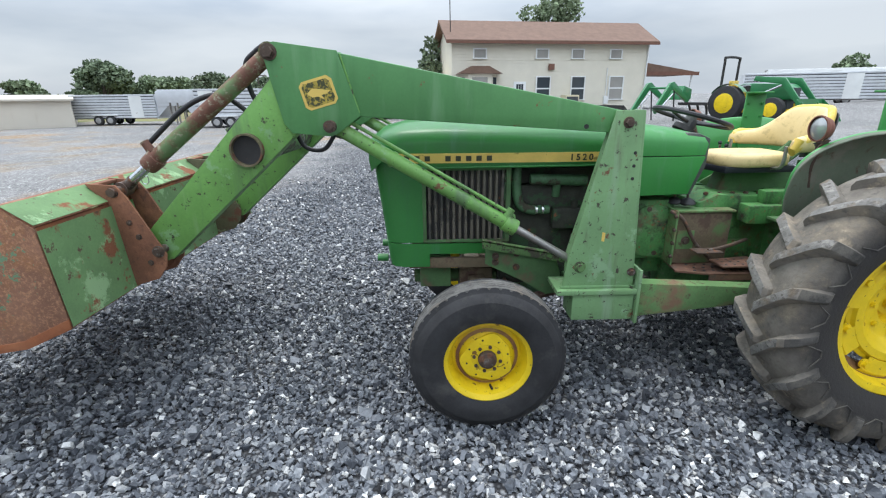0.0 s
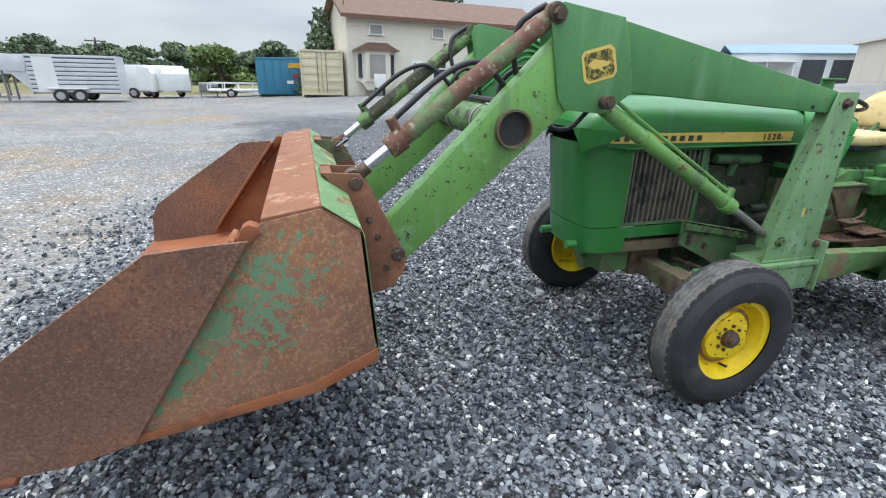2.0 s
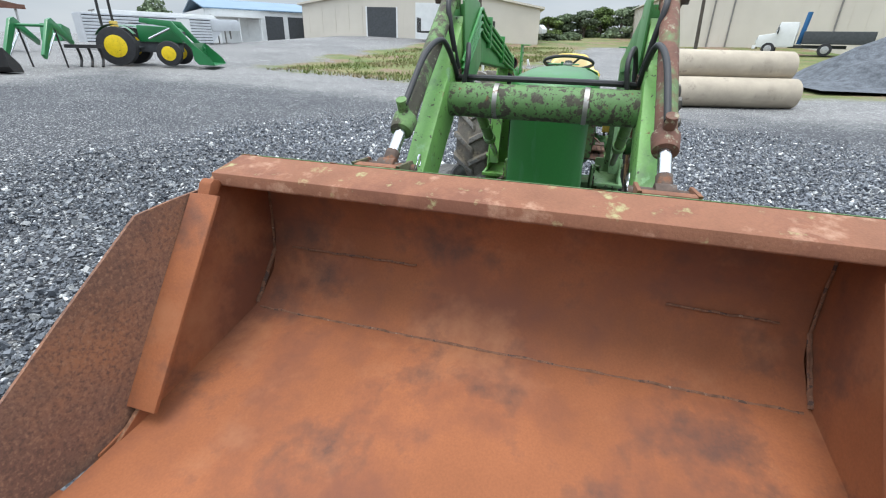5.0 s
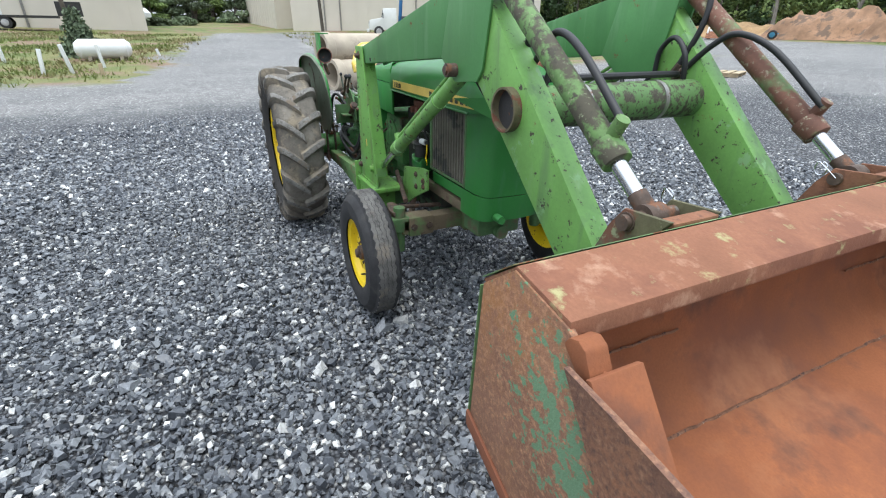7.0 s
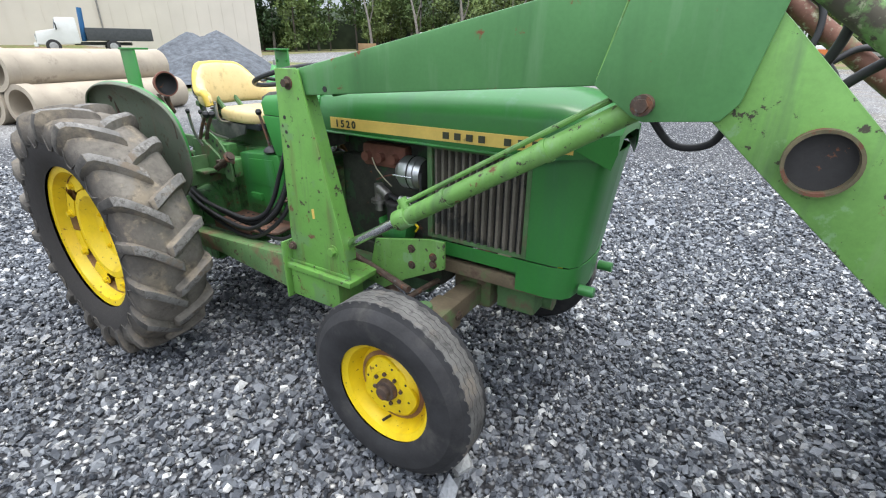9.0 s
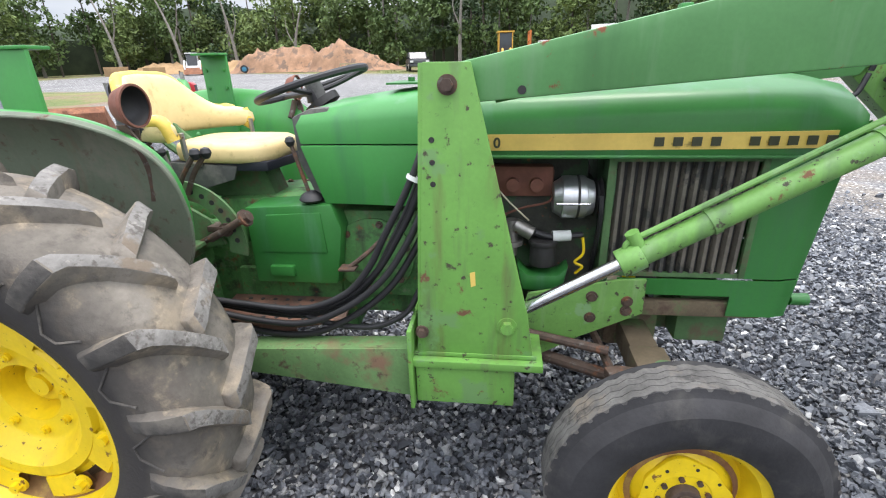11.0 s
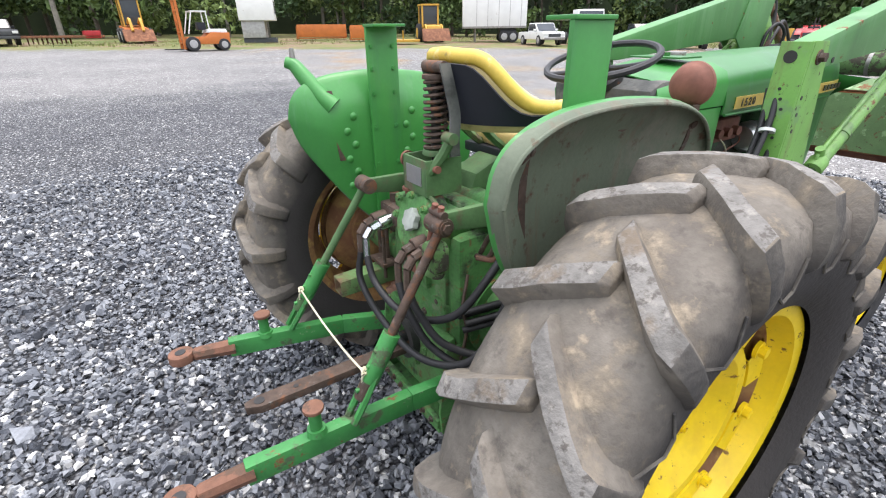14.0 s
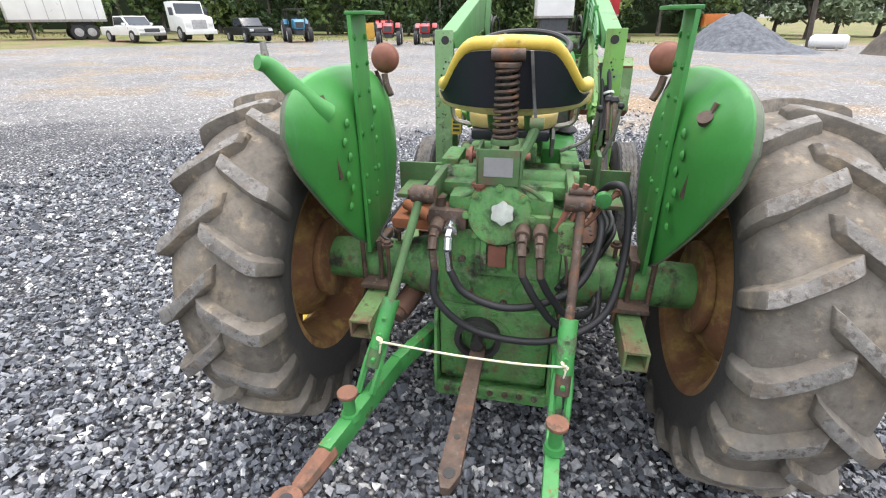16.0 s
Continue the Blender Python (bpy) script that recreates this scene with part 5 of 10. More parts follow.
# ---- fenders, lamps, upright plates ----
def fender(side):
    s = side

    PY = 0.506
    shape = [(0.0, 0.0), (0.30, 0.0), (0.45, 0.02), (0.60, 0.09), (0.72, 0.22), (0.82, 0.42), (0.90, 0.56), (0.96, 0.70), (0.99, 0.80), (1.0, 0.92), (1.0, 1.06)]
    shape = [(q, g, b) for (q, g), b in zip(shape, (0, 0, 0, 0, 0, 0, 0, 0.0, 0.008, 0.032, 0.075))]
    outline = [(-0.428, 1.255, 1.0), (-0.408, 1.325, 1.0), (-0.355, 1.375, 1.0), (-0.25, 1.408, 0.95), (-0.10, 1.420, 0.9), (0.05, 1.414, 0.85), (0.20, 1.392, 0.8), (0.32, 1.345, 0.72), (0.395, 1.280, 0.62), (0.428, 1.20, 0.5), (0.425, 1.08, 0.35), (0.38, 0.95, 0.22), (0.27, 0.84, 0.1), (0.12, 0.765, 0.0), (0.0, 0.745, 0.0), (-0.11, 0.79, 0.1), (-0.22, 0.90, 0.35), (-0.32, 1.03, 0.65), (-0.395, 1.15, 0.9)]
    ring = smooth_line([(x, w, z) for x, z, w in outline + outline[:1]], 4)
    CX, CZ = -0.01, 1.10

    def rim_at(k):
        p = ring[k]
        return p.x - CX, p.z - CZ, 0.004 + 0.105 * max(0.0, p.y) + 0.004 * noise.noise(Vector((p.x * 6.0, s * 3.0, p.z * 6.0)))

    count = len(ring)

    def sheet(off):
        rows = []
        for k in range(count):
            x, z, w = rim_at(k)
            curl = max(0.0, min(1.0, (w - 0.03) / 0.08))
            rows.append([(CX + x * (q - off - curl * b), s * (PY + off + w * g), CZ + z * (q - off - curl * b)) for q, g, b in shape])
        bm = grid(rows)
        bmesh.ops.remove_doubles(bm, verts=bm.verts, dist=0.0008)
        bmesh.ops.recalc_face_normals(bm, faces=bm.faces)
        return bm

    f = part("fender", sheet(0.0), fender_green, tractor, "green shell fender with rivets, dented", 60)
    part("fender_underside", sheet(0.007), fender_grey, f, "grey underside of the fender", 60)
    edge = []
    for k in range(count):
        x, z, w = rim_at(k)
        curl = max(0.0, min(1.0, (w - 0.03) / 0.08))
        edge.append((CX + x * (0.998 - 0.075 * curl), s * (PY + w * 1.06 + 0.002), CZ + z * (0.998 - 0.075 * curl)))
    part("rolled_edge", pipe(edge, 0.005, 8, 1), fender_grey, f)
    def strap(pts, w, name, m):
        """A flat bar laid along points, w wide fore and aft."""
        rows = [[(x - w / 2, y, z), (x + w / 2, y, z)] for x, y, z in smooth_line(pts, 4)]
        return part(name, solid(grid(rows), 0.006), m, f, "rusty flat fender strap")

    strap([(0.300, s * 0.572, 1.365), (0.322, s * 0.560, 1.315), (0.330, s * 0.545, 1.25), (0.318, s * 0.530, 1.19), (0.305, s * 0.524, 1.14)], 0.028, "fender_strap", rusty_steel)
    strap([(-0.262, s * 0.552, 1.345), (-0.262, s * 0.534, 1.28), (-0.255, s * 0.526, 1.17), (-0.245, s * 0.524, 1.08)], 0.022, "fender_strap", rusty_steel)
    part("strap_bolt", bolt((0.318, s * 0.560, 1.315), (-0.3, s, -0.3), 0.009, 0.008), rusty_steel, f)
    part("strap_bolt", bolt((-0.262, s * 0.548, 1.320), (0.3, s, -0.3), 0.009, 0.008), rusty_steel, f)
    if s < 0:
        part("torn_patch", prism([(0.030, 1.335), (0.045, 1.346), (0.060, 1.337), (0.068, 1.342), (0.070, 1.326), (0.052, 1.321), (0.038, 1.325)], -0.536, -0.531, "xz"), rusty_steel, f, "rusted tear in the fender")
    # rows of dimples beside the plate
    for x0 in (-0.19, 0.075):
        for k in range(6):
            z = 1.25 - 0.055 * k
            part("rivet", lathe([(0.0, s * 0.498), (0.010, s * 0.500), (0.016, s * 0.5055)], (x0 - (0.03 if k % 2 else 0), 0, z), 10), fender_green, f)
    yc = s * 0.497
    pl = part("upright_plate", plus(box(-0.118, 0.012, yc - 0.007, yc + 0.007, 0.75, 1.565, 0.002)), fender_green, tractor, "green upright plate bolted to the fender")
    part("plate_cap", plus(box(-0.120, 0.014, *sorted((yc + s * 0.014, yc - s * 0.075)), 1.565, 1.575, 0.003)), fender_green, pl)
    for dx in (-0.10, -0.01):
        for z in (1.50, 1.42, 1.33, 1.20, 1.05, 0.95):
            part("plate_bolt", bolt((dx, yc - s * 0.008, z), (0, -s, 0), 0.006, 0.006), fender_green, pl)
    # work lamp on the fender's front
    lx, ly, lz = 0.305, s * 0.535, 1.412
    lamp = part("work_lamp", lathe([(0.0, -0.034), (0.026, -0.030), (0.044, -0.018), (0.051, -0.002), (0.055, 0.012), (0.058, 0.016), (0.058, 0.026), (0.052, 0.026)], (lx, ly, lz), 28, "x"), lamp_rust, tractor, "round rusty work lamp with chrome lens" if s > 0 else "round rusty work lamp, lens missing")
    if s > 0:
        part("lens", lathe([(0.0, 0.030), (0.03, 0.027), (0.052, 0.018)], (lx, ly, lz), 28, "x"), lamp_glass, lamp, "dusty glass lens")
    else:
        part("reflector", lathe([(0.0, -0.028), (0.024, -0.024), (0.040, -0.013), (0.048, 0.002), (0.053, 0.02)], (lx, ly, lz), 28, "x"), black_iron, lamp, "dark empty lamp bowl")
    part("lamp_stem", pipe([(lx, ly, lz - 0.06), (lx - 0.01, ly - s * 0.01, lz - 0.10), (lx - 0.02, ly - s * 0.03, lz - 0.14)], 0.014, 8), rusty_steel, lamp)
    return f


for s in (1, -1):
    fender(s)
mast = part("marker_mount", plus(pipe([(-0.250, 0.545, 1.285), (-0.285, 0.575, 1.325), (-0.325, 0.625, 1.395), (-0.348, 0.655, 1.436), (-0.375, 0.672, 1.448)], 0.03, 16, 4, radii=(0.040, 0.021))), fender_green, tractor, "green tapered marker lamp mount")
part("mount_stub", cyl((-0.350, 0.660, 1.455), (-0.350, 0.660, 1.497), 0.012, 0.008), steel, mast)
part("fender_plug", cyl((-0.262, -0.533, 1.30), (-0.272, -0.525, 1.312), 0.020, seg=14), rusty_steel, tractor)

# ---- seat ----
def seat_cushion():
    """A rounded pad, a little dished, higher at the back."""
    half = [(0.095, 0.0), (0.10, 0.11), (0.13, 0.147), (0.22, 0.168), (0.37, 0.174), (0.45, 0.16), (0.49, 0.11), (0.50, 0.0)]
    loop = half + [(x, -y) for x, y in reversed(half[1:-1])]
    rows = []
    for k, z in ((0.90, 1.180), (0.985, 1.188), (1.0, 1.205), (1.0, 1.226), (0.975, 1.242), (0.90, 1.252), (0.6, 1.248), (0.25, 1.243), (0.0, 1.242)):
        row = [(0.29 + (x - 0.29) * k, y * k, z + 0.012 * (0.29 - x)) for x, y in loop]
        rows.append(row + [row[0]])
    bm = grid(rows)
    bmesh.ops.remove_doubles(bm, verts=bm.verts, dist=0.0005)
    bmesh.ops.recalc_face_normals(bm, faces=bm.faces)
    return bm


seat = part("seat_cushion", seat_cushion(), seat_yellow, tractor, "yellow vinyl tractor seat", 60)
part("seat_pan", plus(prism([(0.08, -0.14), (0.48, -0.16), (0.51, 0.0), (0.48, 0.16), (0.08, 0.14)], 1.150, 1.186, "xy", 0.008)), seat_black, seat, "black seat pan")


def back_top(a):
    return 1.498 - 0.128 * (0.5 - 0.5 * math.cos(math.pi * min(1, max(0, (a - 0.32) / 0.50)))) - 0.020 * a


def back_line(u):
    """Plan of the backrest: curved round the driver, wings forward."""
    a = abs(u)
    return -0.055 + 0.275 * a**2.2, 0.260 * math.sin(u * 1.25) / math.sin(1.25)


def back_pad():
    """A thick upholstered pad with rounded edges and closed wing ends."""
    rows = []
    for i in range(33):
        u = -1 + i / 16
        a = abs(u)
        end = math.sqrt(max(0.0, 1 - max(0.0, (a - 0.86) / 0.14) ** 2)) if a < 1 else 0.02
        x, y = back_line(u)
        x1, y1 = back_line(min(1, u + 0.02))
        x0, y0 = back_line(max(-1, u - 0.02))
        d = Vector((x1 - x0, y1 - y0, 0)).normalized()
        nrm = Vector((d.y, -d.x, 0))
        if nrm.x < 0:
            nrm = -nrm
        if a > 0.7:
            nrm = nrm if nrm.y * u < 0 else -nrm
        top, bot = back_top(a), 1.258 + 0.012 * a
        mid, half = 0.5 * (top + bot), 0.5 * (top - bot) * (0.35 + 0.65 * end)
        row = []
        for k in range(16):
            t = math.tau * k / 16
            c, sn = math.cos(t), math.sin(t)
            h = math.copysign(abs(sn) ** 0.55, sn)
            w = math.copysign(abs(c) ** 0.7, c)
            puff = 1 + 0.25 * (1 - abs(h))
            lean = -0.045 * (mid + half * h - 1.26) / 0.24
            p = Vector((x + lean + 0.018, y, mid + half * h)) + nrm * (0.027 * w * end * puff)
            row.append(p)
        rows.append(row + [row[0]])
    bm = grid(rows)
    bmesh.ops.remove_doubles(bm, verts=bm.verts, dist=0.0006)
    bmesh.ops.holes_fill(bm, edges=bm.edges, sides=0)
    bmesh.ops.recalc_face_normals(bm, faces=bm.faces)
    return bm


def back_sheet():
    rows = []
    for j in range(6):
        v = j / 5
        row = []
        for i in range(29):
            u = (-1 + i / 14) * 0.94
            x, y = back_line(u)
            z = 1.292 + (back_top(abs(u)) - 0.03 - 1.292) * v
            row.append((x - 0.030 - 0.045 * v, y * 1.02, z))
        rows.append(row)
    return grid(rows)


back = part("backrest", back_pad(), seat_yellow, tractor, "curved yellow vinyl backrest with rounded wings", 70)
part("back_shell", solid(back_sheet(), 0.006), seat_black, back, "black back of the seat", 60)
rim_pts = []
for i in range(25):
    u = -1 + i / 12
    x, y = back_line(u)
    rim_pts.append((x - 0.036, y, back_top(abs(u)) - 0.014))
for sgn, at in ((-1, 0), (1, len(rim_pts))):
    x, y = back_line(sgn)
    rim_pts.insert(at if sgn > 0 else 0, (x - 0.012, y * 0.985, back_top(1) - 0.075))
part("back_rim", pipe(rim_pts, 0.023, 12, 3), seat_trim, back, "rolled yellow rim")
for yv, zv in ((-0.12, 1.41), (0.12, 1.41), (-0.10, 1.33), (0.10, 1.33)):
    part("upholstery_stud", cyl((-0.062 + 0.33 * (abs(yv) / 0.25) ** 2.4, yv, zv), (-0.082 + 0.33 * (abs(yv) / 0.25) ** 2.4, yv, zv), 0.006, seg=8), white_plastic, back)
coil = []
for k in range(11 * 12 + 1):
    a = k / 12 * math.tau
    rc = 0.037 - 0.006 * k / 132
    coil.append((-0.135 + rc * math.cos(a), rc * math.sin(a), 1.208 + 0.212 * k / 132))
part("suspension_spring", pipe(coil, 0.0060, 6, 1), rusty_steel, tractor, "rusty coil spring under the seat")
part("shock_absorber", plus(cyl((-0.135, 0, 1.17), (-0.135, 0, 1.43), 0.016)), black_iron, tractor)
part("spring_cap", plus(cyl((-0.135, 0, 1.418), (-0.135, 0, 1.432), 0.040, seg=24, bev=0.003), cyl((-0.135, -0.050, 1.452), (-0.135, 0.050, 1.452), 0.018, seg=16)), rusty_steel, tractor)
part("spring_cup", cyl((-0.135, 0, 1.192), (-0.135, 0, 1.210), 0.046, 0.042, 24, 0.003), dusty_green, tractor)
strap_rows = [[(x, y - 0.004, z), (x + 0.036, y - 0.004, z)] for x, y, z in smooth_line([(-0.165, -0.068, 1.465), (-0.150, -0.076, 1.39), (-0.140, -0.084, 1.32), (-0.150, -0.094, 1.25), (-0.145, -0.090, 1.20)], 5)]
part("suspension_arm", solid(grid(strap_rows), 0.008), dash_grey, tractor, "bent grey-green suspension arm", 60)
part("suspension_link", plus(pipe([(-0.195, -0.050, 1.150), (-0.165, -0.078, 1.205), (-0.145, -0.100, 1.262)], 0.016, 8, 3), cyl((-0.150, -0.075, 1.258), (-0.150, -0.118, 1.258), 0.018, seg=16)), dusty_green, tractor, "short green link with rusty pin")
part("spring_cradle", plus(box(-0.215, -0.205, -0.060, 0.078, 1.075, 1.190, 0.003), box(-0.215, -0.08, 0.070, 0.080, 1.075, 1.190, 0.003), box(-0.215, -0.08, -0.062, -0.052, 1.075, 1.190, 0.003)), dusty_green, tractor, "grey-green folded steel cradle")
part("cradle_plate", box(-0.2175, -0.2150, -0.035, 0.055, 1.105, 1.165), alu, tractor, "worn silver plate")
part("cradle_pin", plus(cyl((-0.185, -0.085, 1.165), (-0.185, 0.10, 1.165), 0.012, seg=14), bolt((-0.185, 0.10, 1.165), (0, 1, 0), 0.018, 0.014), bolt((-0.200, 0.07, 1.072), (0, 0, -1), 0.016, 0.018)), lamp_rust, tractor, "rusty pivot pin")
part("seat_plate", prism([(0.02, 1.175), (0.10, 1.185), (0.36, 1.170), (0.34, 1.12), (0.18, 1.075), (0.06, 1.10)], -0.16, -0.148, "xz", 0.004), dash_grey, tractor, "dark grey seat mounting plate")
for s in (1, -1):
    part("seat_link", plus(pipe([(-0.10, s * 0.055, 1.46), (-0.04, s * 0.06, 1.32), (0.10, s * 0.065, 1.19), (0.25, s * 0.07, 1.16)], 0.014, 6)), dusty_green, tractor)
    part("arm_stay", pipe([(0.22, s * 0.15, 1.175), (0.225, s * 0.228, 1.20), (0.225, s * 0.236, 1.30)], 0.010, 6), steel, tractor)
part("seat_support", plus(prism([(-0.05, 1.04), (0.45, 1.02), (0.40, 1.17), (0.10, 1.17), (-0.02, 1.12)], -0.06, 0.06, "xz", 0.01)), dusty_green, tractor)

# ---- controls ----
def lever(pts, r, knob, m=rusty_steel, name="lever"):
    lv = part(name, pipe(pts, r, 8), m, tractor, "thin control lever with black knob")
    part("knob", lathe([(0.0, knob), (knob * 0.7, knob * 0.75), (knob, 0.0), (knob * 0.7, -knob * 0.75), (0.006, -knob * 1.1)], pts[-1], 14, "z"), hose_black, lv)
    return lv


lever([(0.665, -0.235, 1.06), (0.642, -0.243, 1.17), (0.620, -0.25, 1.272)], 0.007, 0.017, name="gear_lever")
lever([(0.690, -0.165, 1.06), (0.697, -0.168, 1.14), (0.703, -0.17, 1.232)], 0.007, 0.014, name="gear_lever")
lever([(0.684, 0.20, 1.01), (0.690, 0.20, 1.10), (0.672, 0.20, 1.245)], 0.007, 0.015, name="gear_lever")
lever([(0.743, 0.17, 1.03), (0.748, 0.17, 1.11), (0.735, 0.17, 1.18), (0.701, 0.17, 1.235)], 0.006, 0.013, name="throttle_lever")
for dx, yv in ((0.0, -0.385), (0.024, -0.365)):
    lever([(0.27 + dx, yv, 1.12), (0.31 + dx, yv, 1.19), (0.365 + dx, yv, 1.256)], 0.009, 0.018, name="lift_lever")
for px, py in ((0.665, -0.235), (0.690, -0.165), (0.684, 0.20), (0.743, 0.17)):
    part("lever_boot", lathe([(0.0, 0.024), (0.014, 0.022), (0.036, 0.008), (0.044, -0.006), (0.036, -0.014)], (px, py, 1.078 if py < 0.1 else 1.005), 16, "z"), hose_black, tractor)
quad = part("lift_quadrant", plus(lathe([(0.150, -0.356), (0.212, -0.356), (0.212, -0.346), (0.150, -0.346)], (0.25, 0, 0.95), 24, a0=-14, a1=84, closed=True), prism([(0.10, 1.10), (0.20, 1.10), (0.33, 1.02), (0.37, 0.93), (0.10, 0.90)], -0.335, -0.32, "xz", 0.004)), dusty_green, tractor, "green lift control quadrant")
for k in range(7):
    a = radians(2 + 12 * k)
    part("quadrant_hole", cyl((0.25 + 0.181 * math.cos(a), -0.3545, 0.95 + 0.181 * math.sin(a)), (0.25 + 0.181 * math.cos(a), -0.3575, 0.95 + 0.181 * math.sin(a)), 0.009, seg=10), black_iron, quad)
part("quadrant_stop", plus(cyl((0.345, -0.372, 0.965), (0.485, -0.372, 1.042), 0.013, seg=12), bolt((0.485, -0.372, 1.042), (0.87, 0, 0.48), 0.02, 0.018), bolt((0.40, -0.36, 0.995), (0, -1, 0), 0.016, 0.02)), rusty_steel, tractor, "rusty stop rod across the quadrant")
for pts in (((0.22, -0.19, 1.085), (0.21, -0.285, 1.140), (0.20, -0.315, 1.250)), ((0.21, -0.345, 1.07), (0.20, -0.372, 1.150), (0.20, -0.386, 1.262))):
    lever(pts, 0.008, 0.013, steel, "control_lever")
part("brake_pedal", plus(pipe([(0.20, -0.33, 0.90), (0.30, -0.33, 0.945), (0.38, -0.33, 0.995)], 0.013, 8), box(0.33, 0.42, -0.36, -0.30, 0.985, 1.005, 0.004)), rusty_steel, tractor)
part("clutch_pedal", plus(pipe([(0.90, -0.24, 0.92), (0.84, -0.27, 0.87), (0.79, -0.29, 0.835)], 0.009, 8), prism([(0.76, -0.32), (0.82, -0.32), (0.82, -0.27), (0.76, -0.27)], 0.832, 0.839, "xy", 0.002)), rusty_steel, tractor)
part("pedal", plus(pipe([(0.35, 0.25, 0.80), (0.50, 0.33, 0.79), (0.62, 0.36, 0.775)], 0.010, 8), box(0.56, 0.70, 0.32, 0.40, 0.77, 0.778, 0.002)), rusty_steel, tractor)
for s in (1, -1):
    part("valve_bank", plus(box(0.18, 0.40, *sorted((s * 0.20, s * 0.30)), 0.90, 1.00, 0.012), box(0.10, 0.30, *sorted((s * 0.19, s * 0.26)), 1.0, 1.07, 0.01)), casting_green, tractor)

# ---- engine fittings, both sides ----
alt = part("alternator", plus(cyl((1.52, -0.185, 1.07), (1.60, -0.185, 1.07), 0.072, seg=28, bev=0.008), cyl((1.60, -0.185, 1.07), (1.625, -0.185, 1.07), 0.066, 0.055, 28), cyl((1.495, -0.185, 1.07), (1.52, -0.185, 1.07), 0.05, 0.066, 24)), alu, tractor, "silver alternator")
part("pulley", plus(cyl((1.632, -0.185, 1.07), (1.64, -0.185, 1.07), 0.065, 0.05, 28), cyl((1.64, -0.185, 1.07), (1.65, -0.185, 1.07), 0.05, 0.065, 28)), black_iron, alt)
part("cooling_fins", lathe([(0.0735, 1.568), (0.0745, 1.572), (0.0735, 1.576)], (0, -0.185, 1.07), 28, "x"), black_iron, alt)
part("through_bolt", cyl((1.50, -0.257, 1.065), (1.605, -0.257, 1.065), 0.004), chrome, alt)
part("fan_belt", pipe([(1.642, -0.245, 1.09), (1.645, -0.24, 1.0), (1.65, -0.12, 0.75), (1.65, 0.0, 0.70)], 0.008, 6), hose_black, tractor)
part("fuel_filter", plus(cyl((1.47, -0.20, 0.83), (1.47, -0.20, 0.905), 0.045, seg=24, bev=0.006), cyl((1.47, -0.20, 0.905), (1.47, -0.20, 0.925), 0.052, seg=24, bev=0.006)), black_iron, tractor, "black canister filter")
part("filter_base", prism([(1.38, 0.84), (1.42, 0.80), (1.52, 0.80), (1.56, 0.84), (1.54, 0.74), (1.40, 0.74)], -0.24, -0.15, "xz", 0.02), hood_green, tractor)
part("feed_pump", plus(cyl((1.36, -0.19, 0.86), (1.36, -0.19, 0.99), 0.022), cyl((1.36, -0.19, 0.90), (1.36, -0.19, 0.915), 0.042, seg=20), cyl((1.37, -0.20, 0.975), (1.43, -0.21, 0.945), 0.024, seg=16)), steel, tractor, "small fuel lift pump")
part("dipstick_tube", pipe([(1.44, -0.21, 0.95), (1.50, -0.21, 0.935), (1.60, -0.20, 0.94)], 0.012, 8), hose_black, tractor)
part("coupling_sleeve", cyl((1.50, -0.21, 0.937), (1.56, -0.205, 0.94), 0.019, seg=16), white_plastic, tractor)
part("wire", pipe([(1.60, -0.215, 0.935), (1.605, -0.22, 0.88), (1.58, -0.215, 0.845), (1.605, -0.22, 0.83), (1.585, -0.21, 0.80)], 0.005, 6), yellow, tractor, "loose yellow wire")
part("wire", pipe([(1.33, -0.17, 1.0), (1.40, -0.18, 1.03), (1.48, -0.18, 1.05), (1.50, -0.17, 1.08)], 0.004, 6), lamp_rust, tractor)
part("wire", pipe([(1.30, -0.16, 1.10), (1.34, -0.18, 1.06), (1.38, -0.18, 1.02), (1.42, -0.17, 0.98)], 0.003, 6), rope_mat, tractor)
part("manifold", plus(box(1.24, 1.50, -0.16, -0.10, 1.06, 1.17, 0.02), *[cyl((1.28 + 0.08 * k, -0.14, 1.11), (1.28 + 0.08 * k, -0.19, 1.11), 0.022) for k in range(3)]), lamp_rust, tractor, "rust-brown exhaust manifold")
part("radiator_shroud", plus(box(1.665, 1.70, -0.20, 0.20, 0.70, 1.20, 0.008)), engine_green, tractor)
part("radiator_hose", pipe([(1.625, 0.17, 1.20), (1.622, 0.18, 1.08), (1.60, 0.18, 1.0), (1.54, 0.18, 0.968), (1.44, 0.17, 0.966)], 0.026, 12), engine_green, tractor, "green coolant pipe with bright clips")
for x in (1.47, 1.505):
    part("hose_clip", cyl((x, 0.175, 0.967), (x + 0.012, 0.175, 0.967), 0.030, seg=18), chrome, tractor)
part("intake_pipe", plus(cyl((1.24, 0.17, 1.125), (1.55, 0.17, 1.137), 0.030, seg=20, bev=0.01), cyl((1.40, 0.17, 1.12), (1.40, 0.15, 1.04), 0.022)), engine_green, tractor)
part("injection_pump", plus(box(1.22, 1.42, 0.12, 0.20, 0.86, 0.98, 0.02), cyl((1.30, 0.18, 0.98), (1.30, 0.18, 1.02), 0.02)), engine_dark, tractor)
part("starter", plus(cyl((1.08, 0.17, 0.78), (1.30, 0.17, 0.78), 0.045, seg=22, bev=0.008), cyl((1.12, 0.19, 0.84), (1.24, 0.19, 0.84), 0.024)), engine_dark, tractor)
part("filler_cap", plus(cyl((1.16, 0.02, 1.43), (1.16, 0.02, 1.455), 0.035, seg=20, bev=0.004)), steel, tractor)
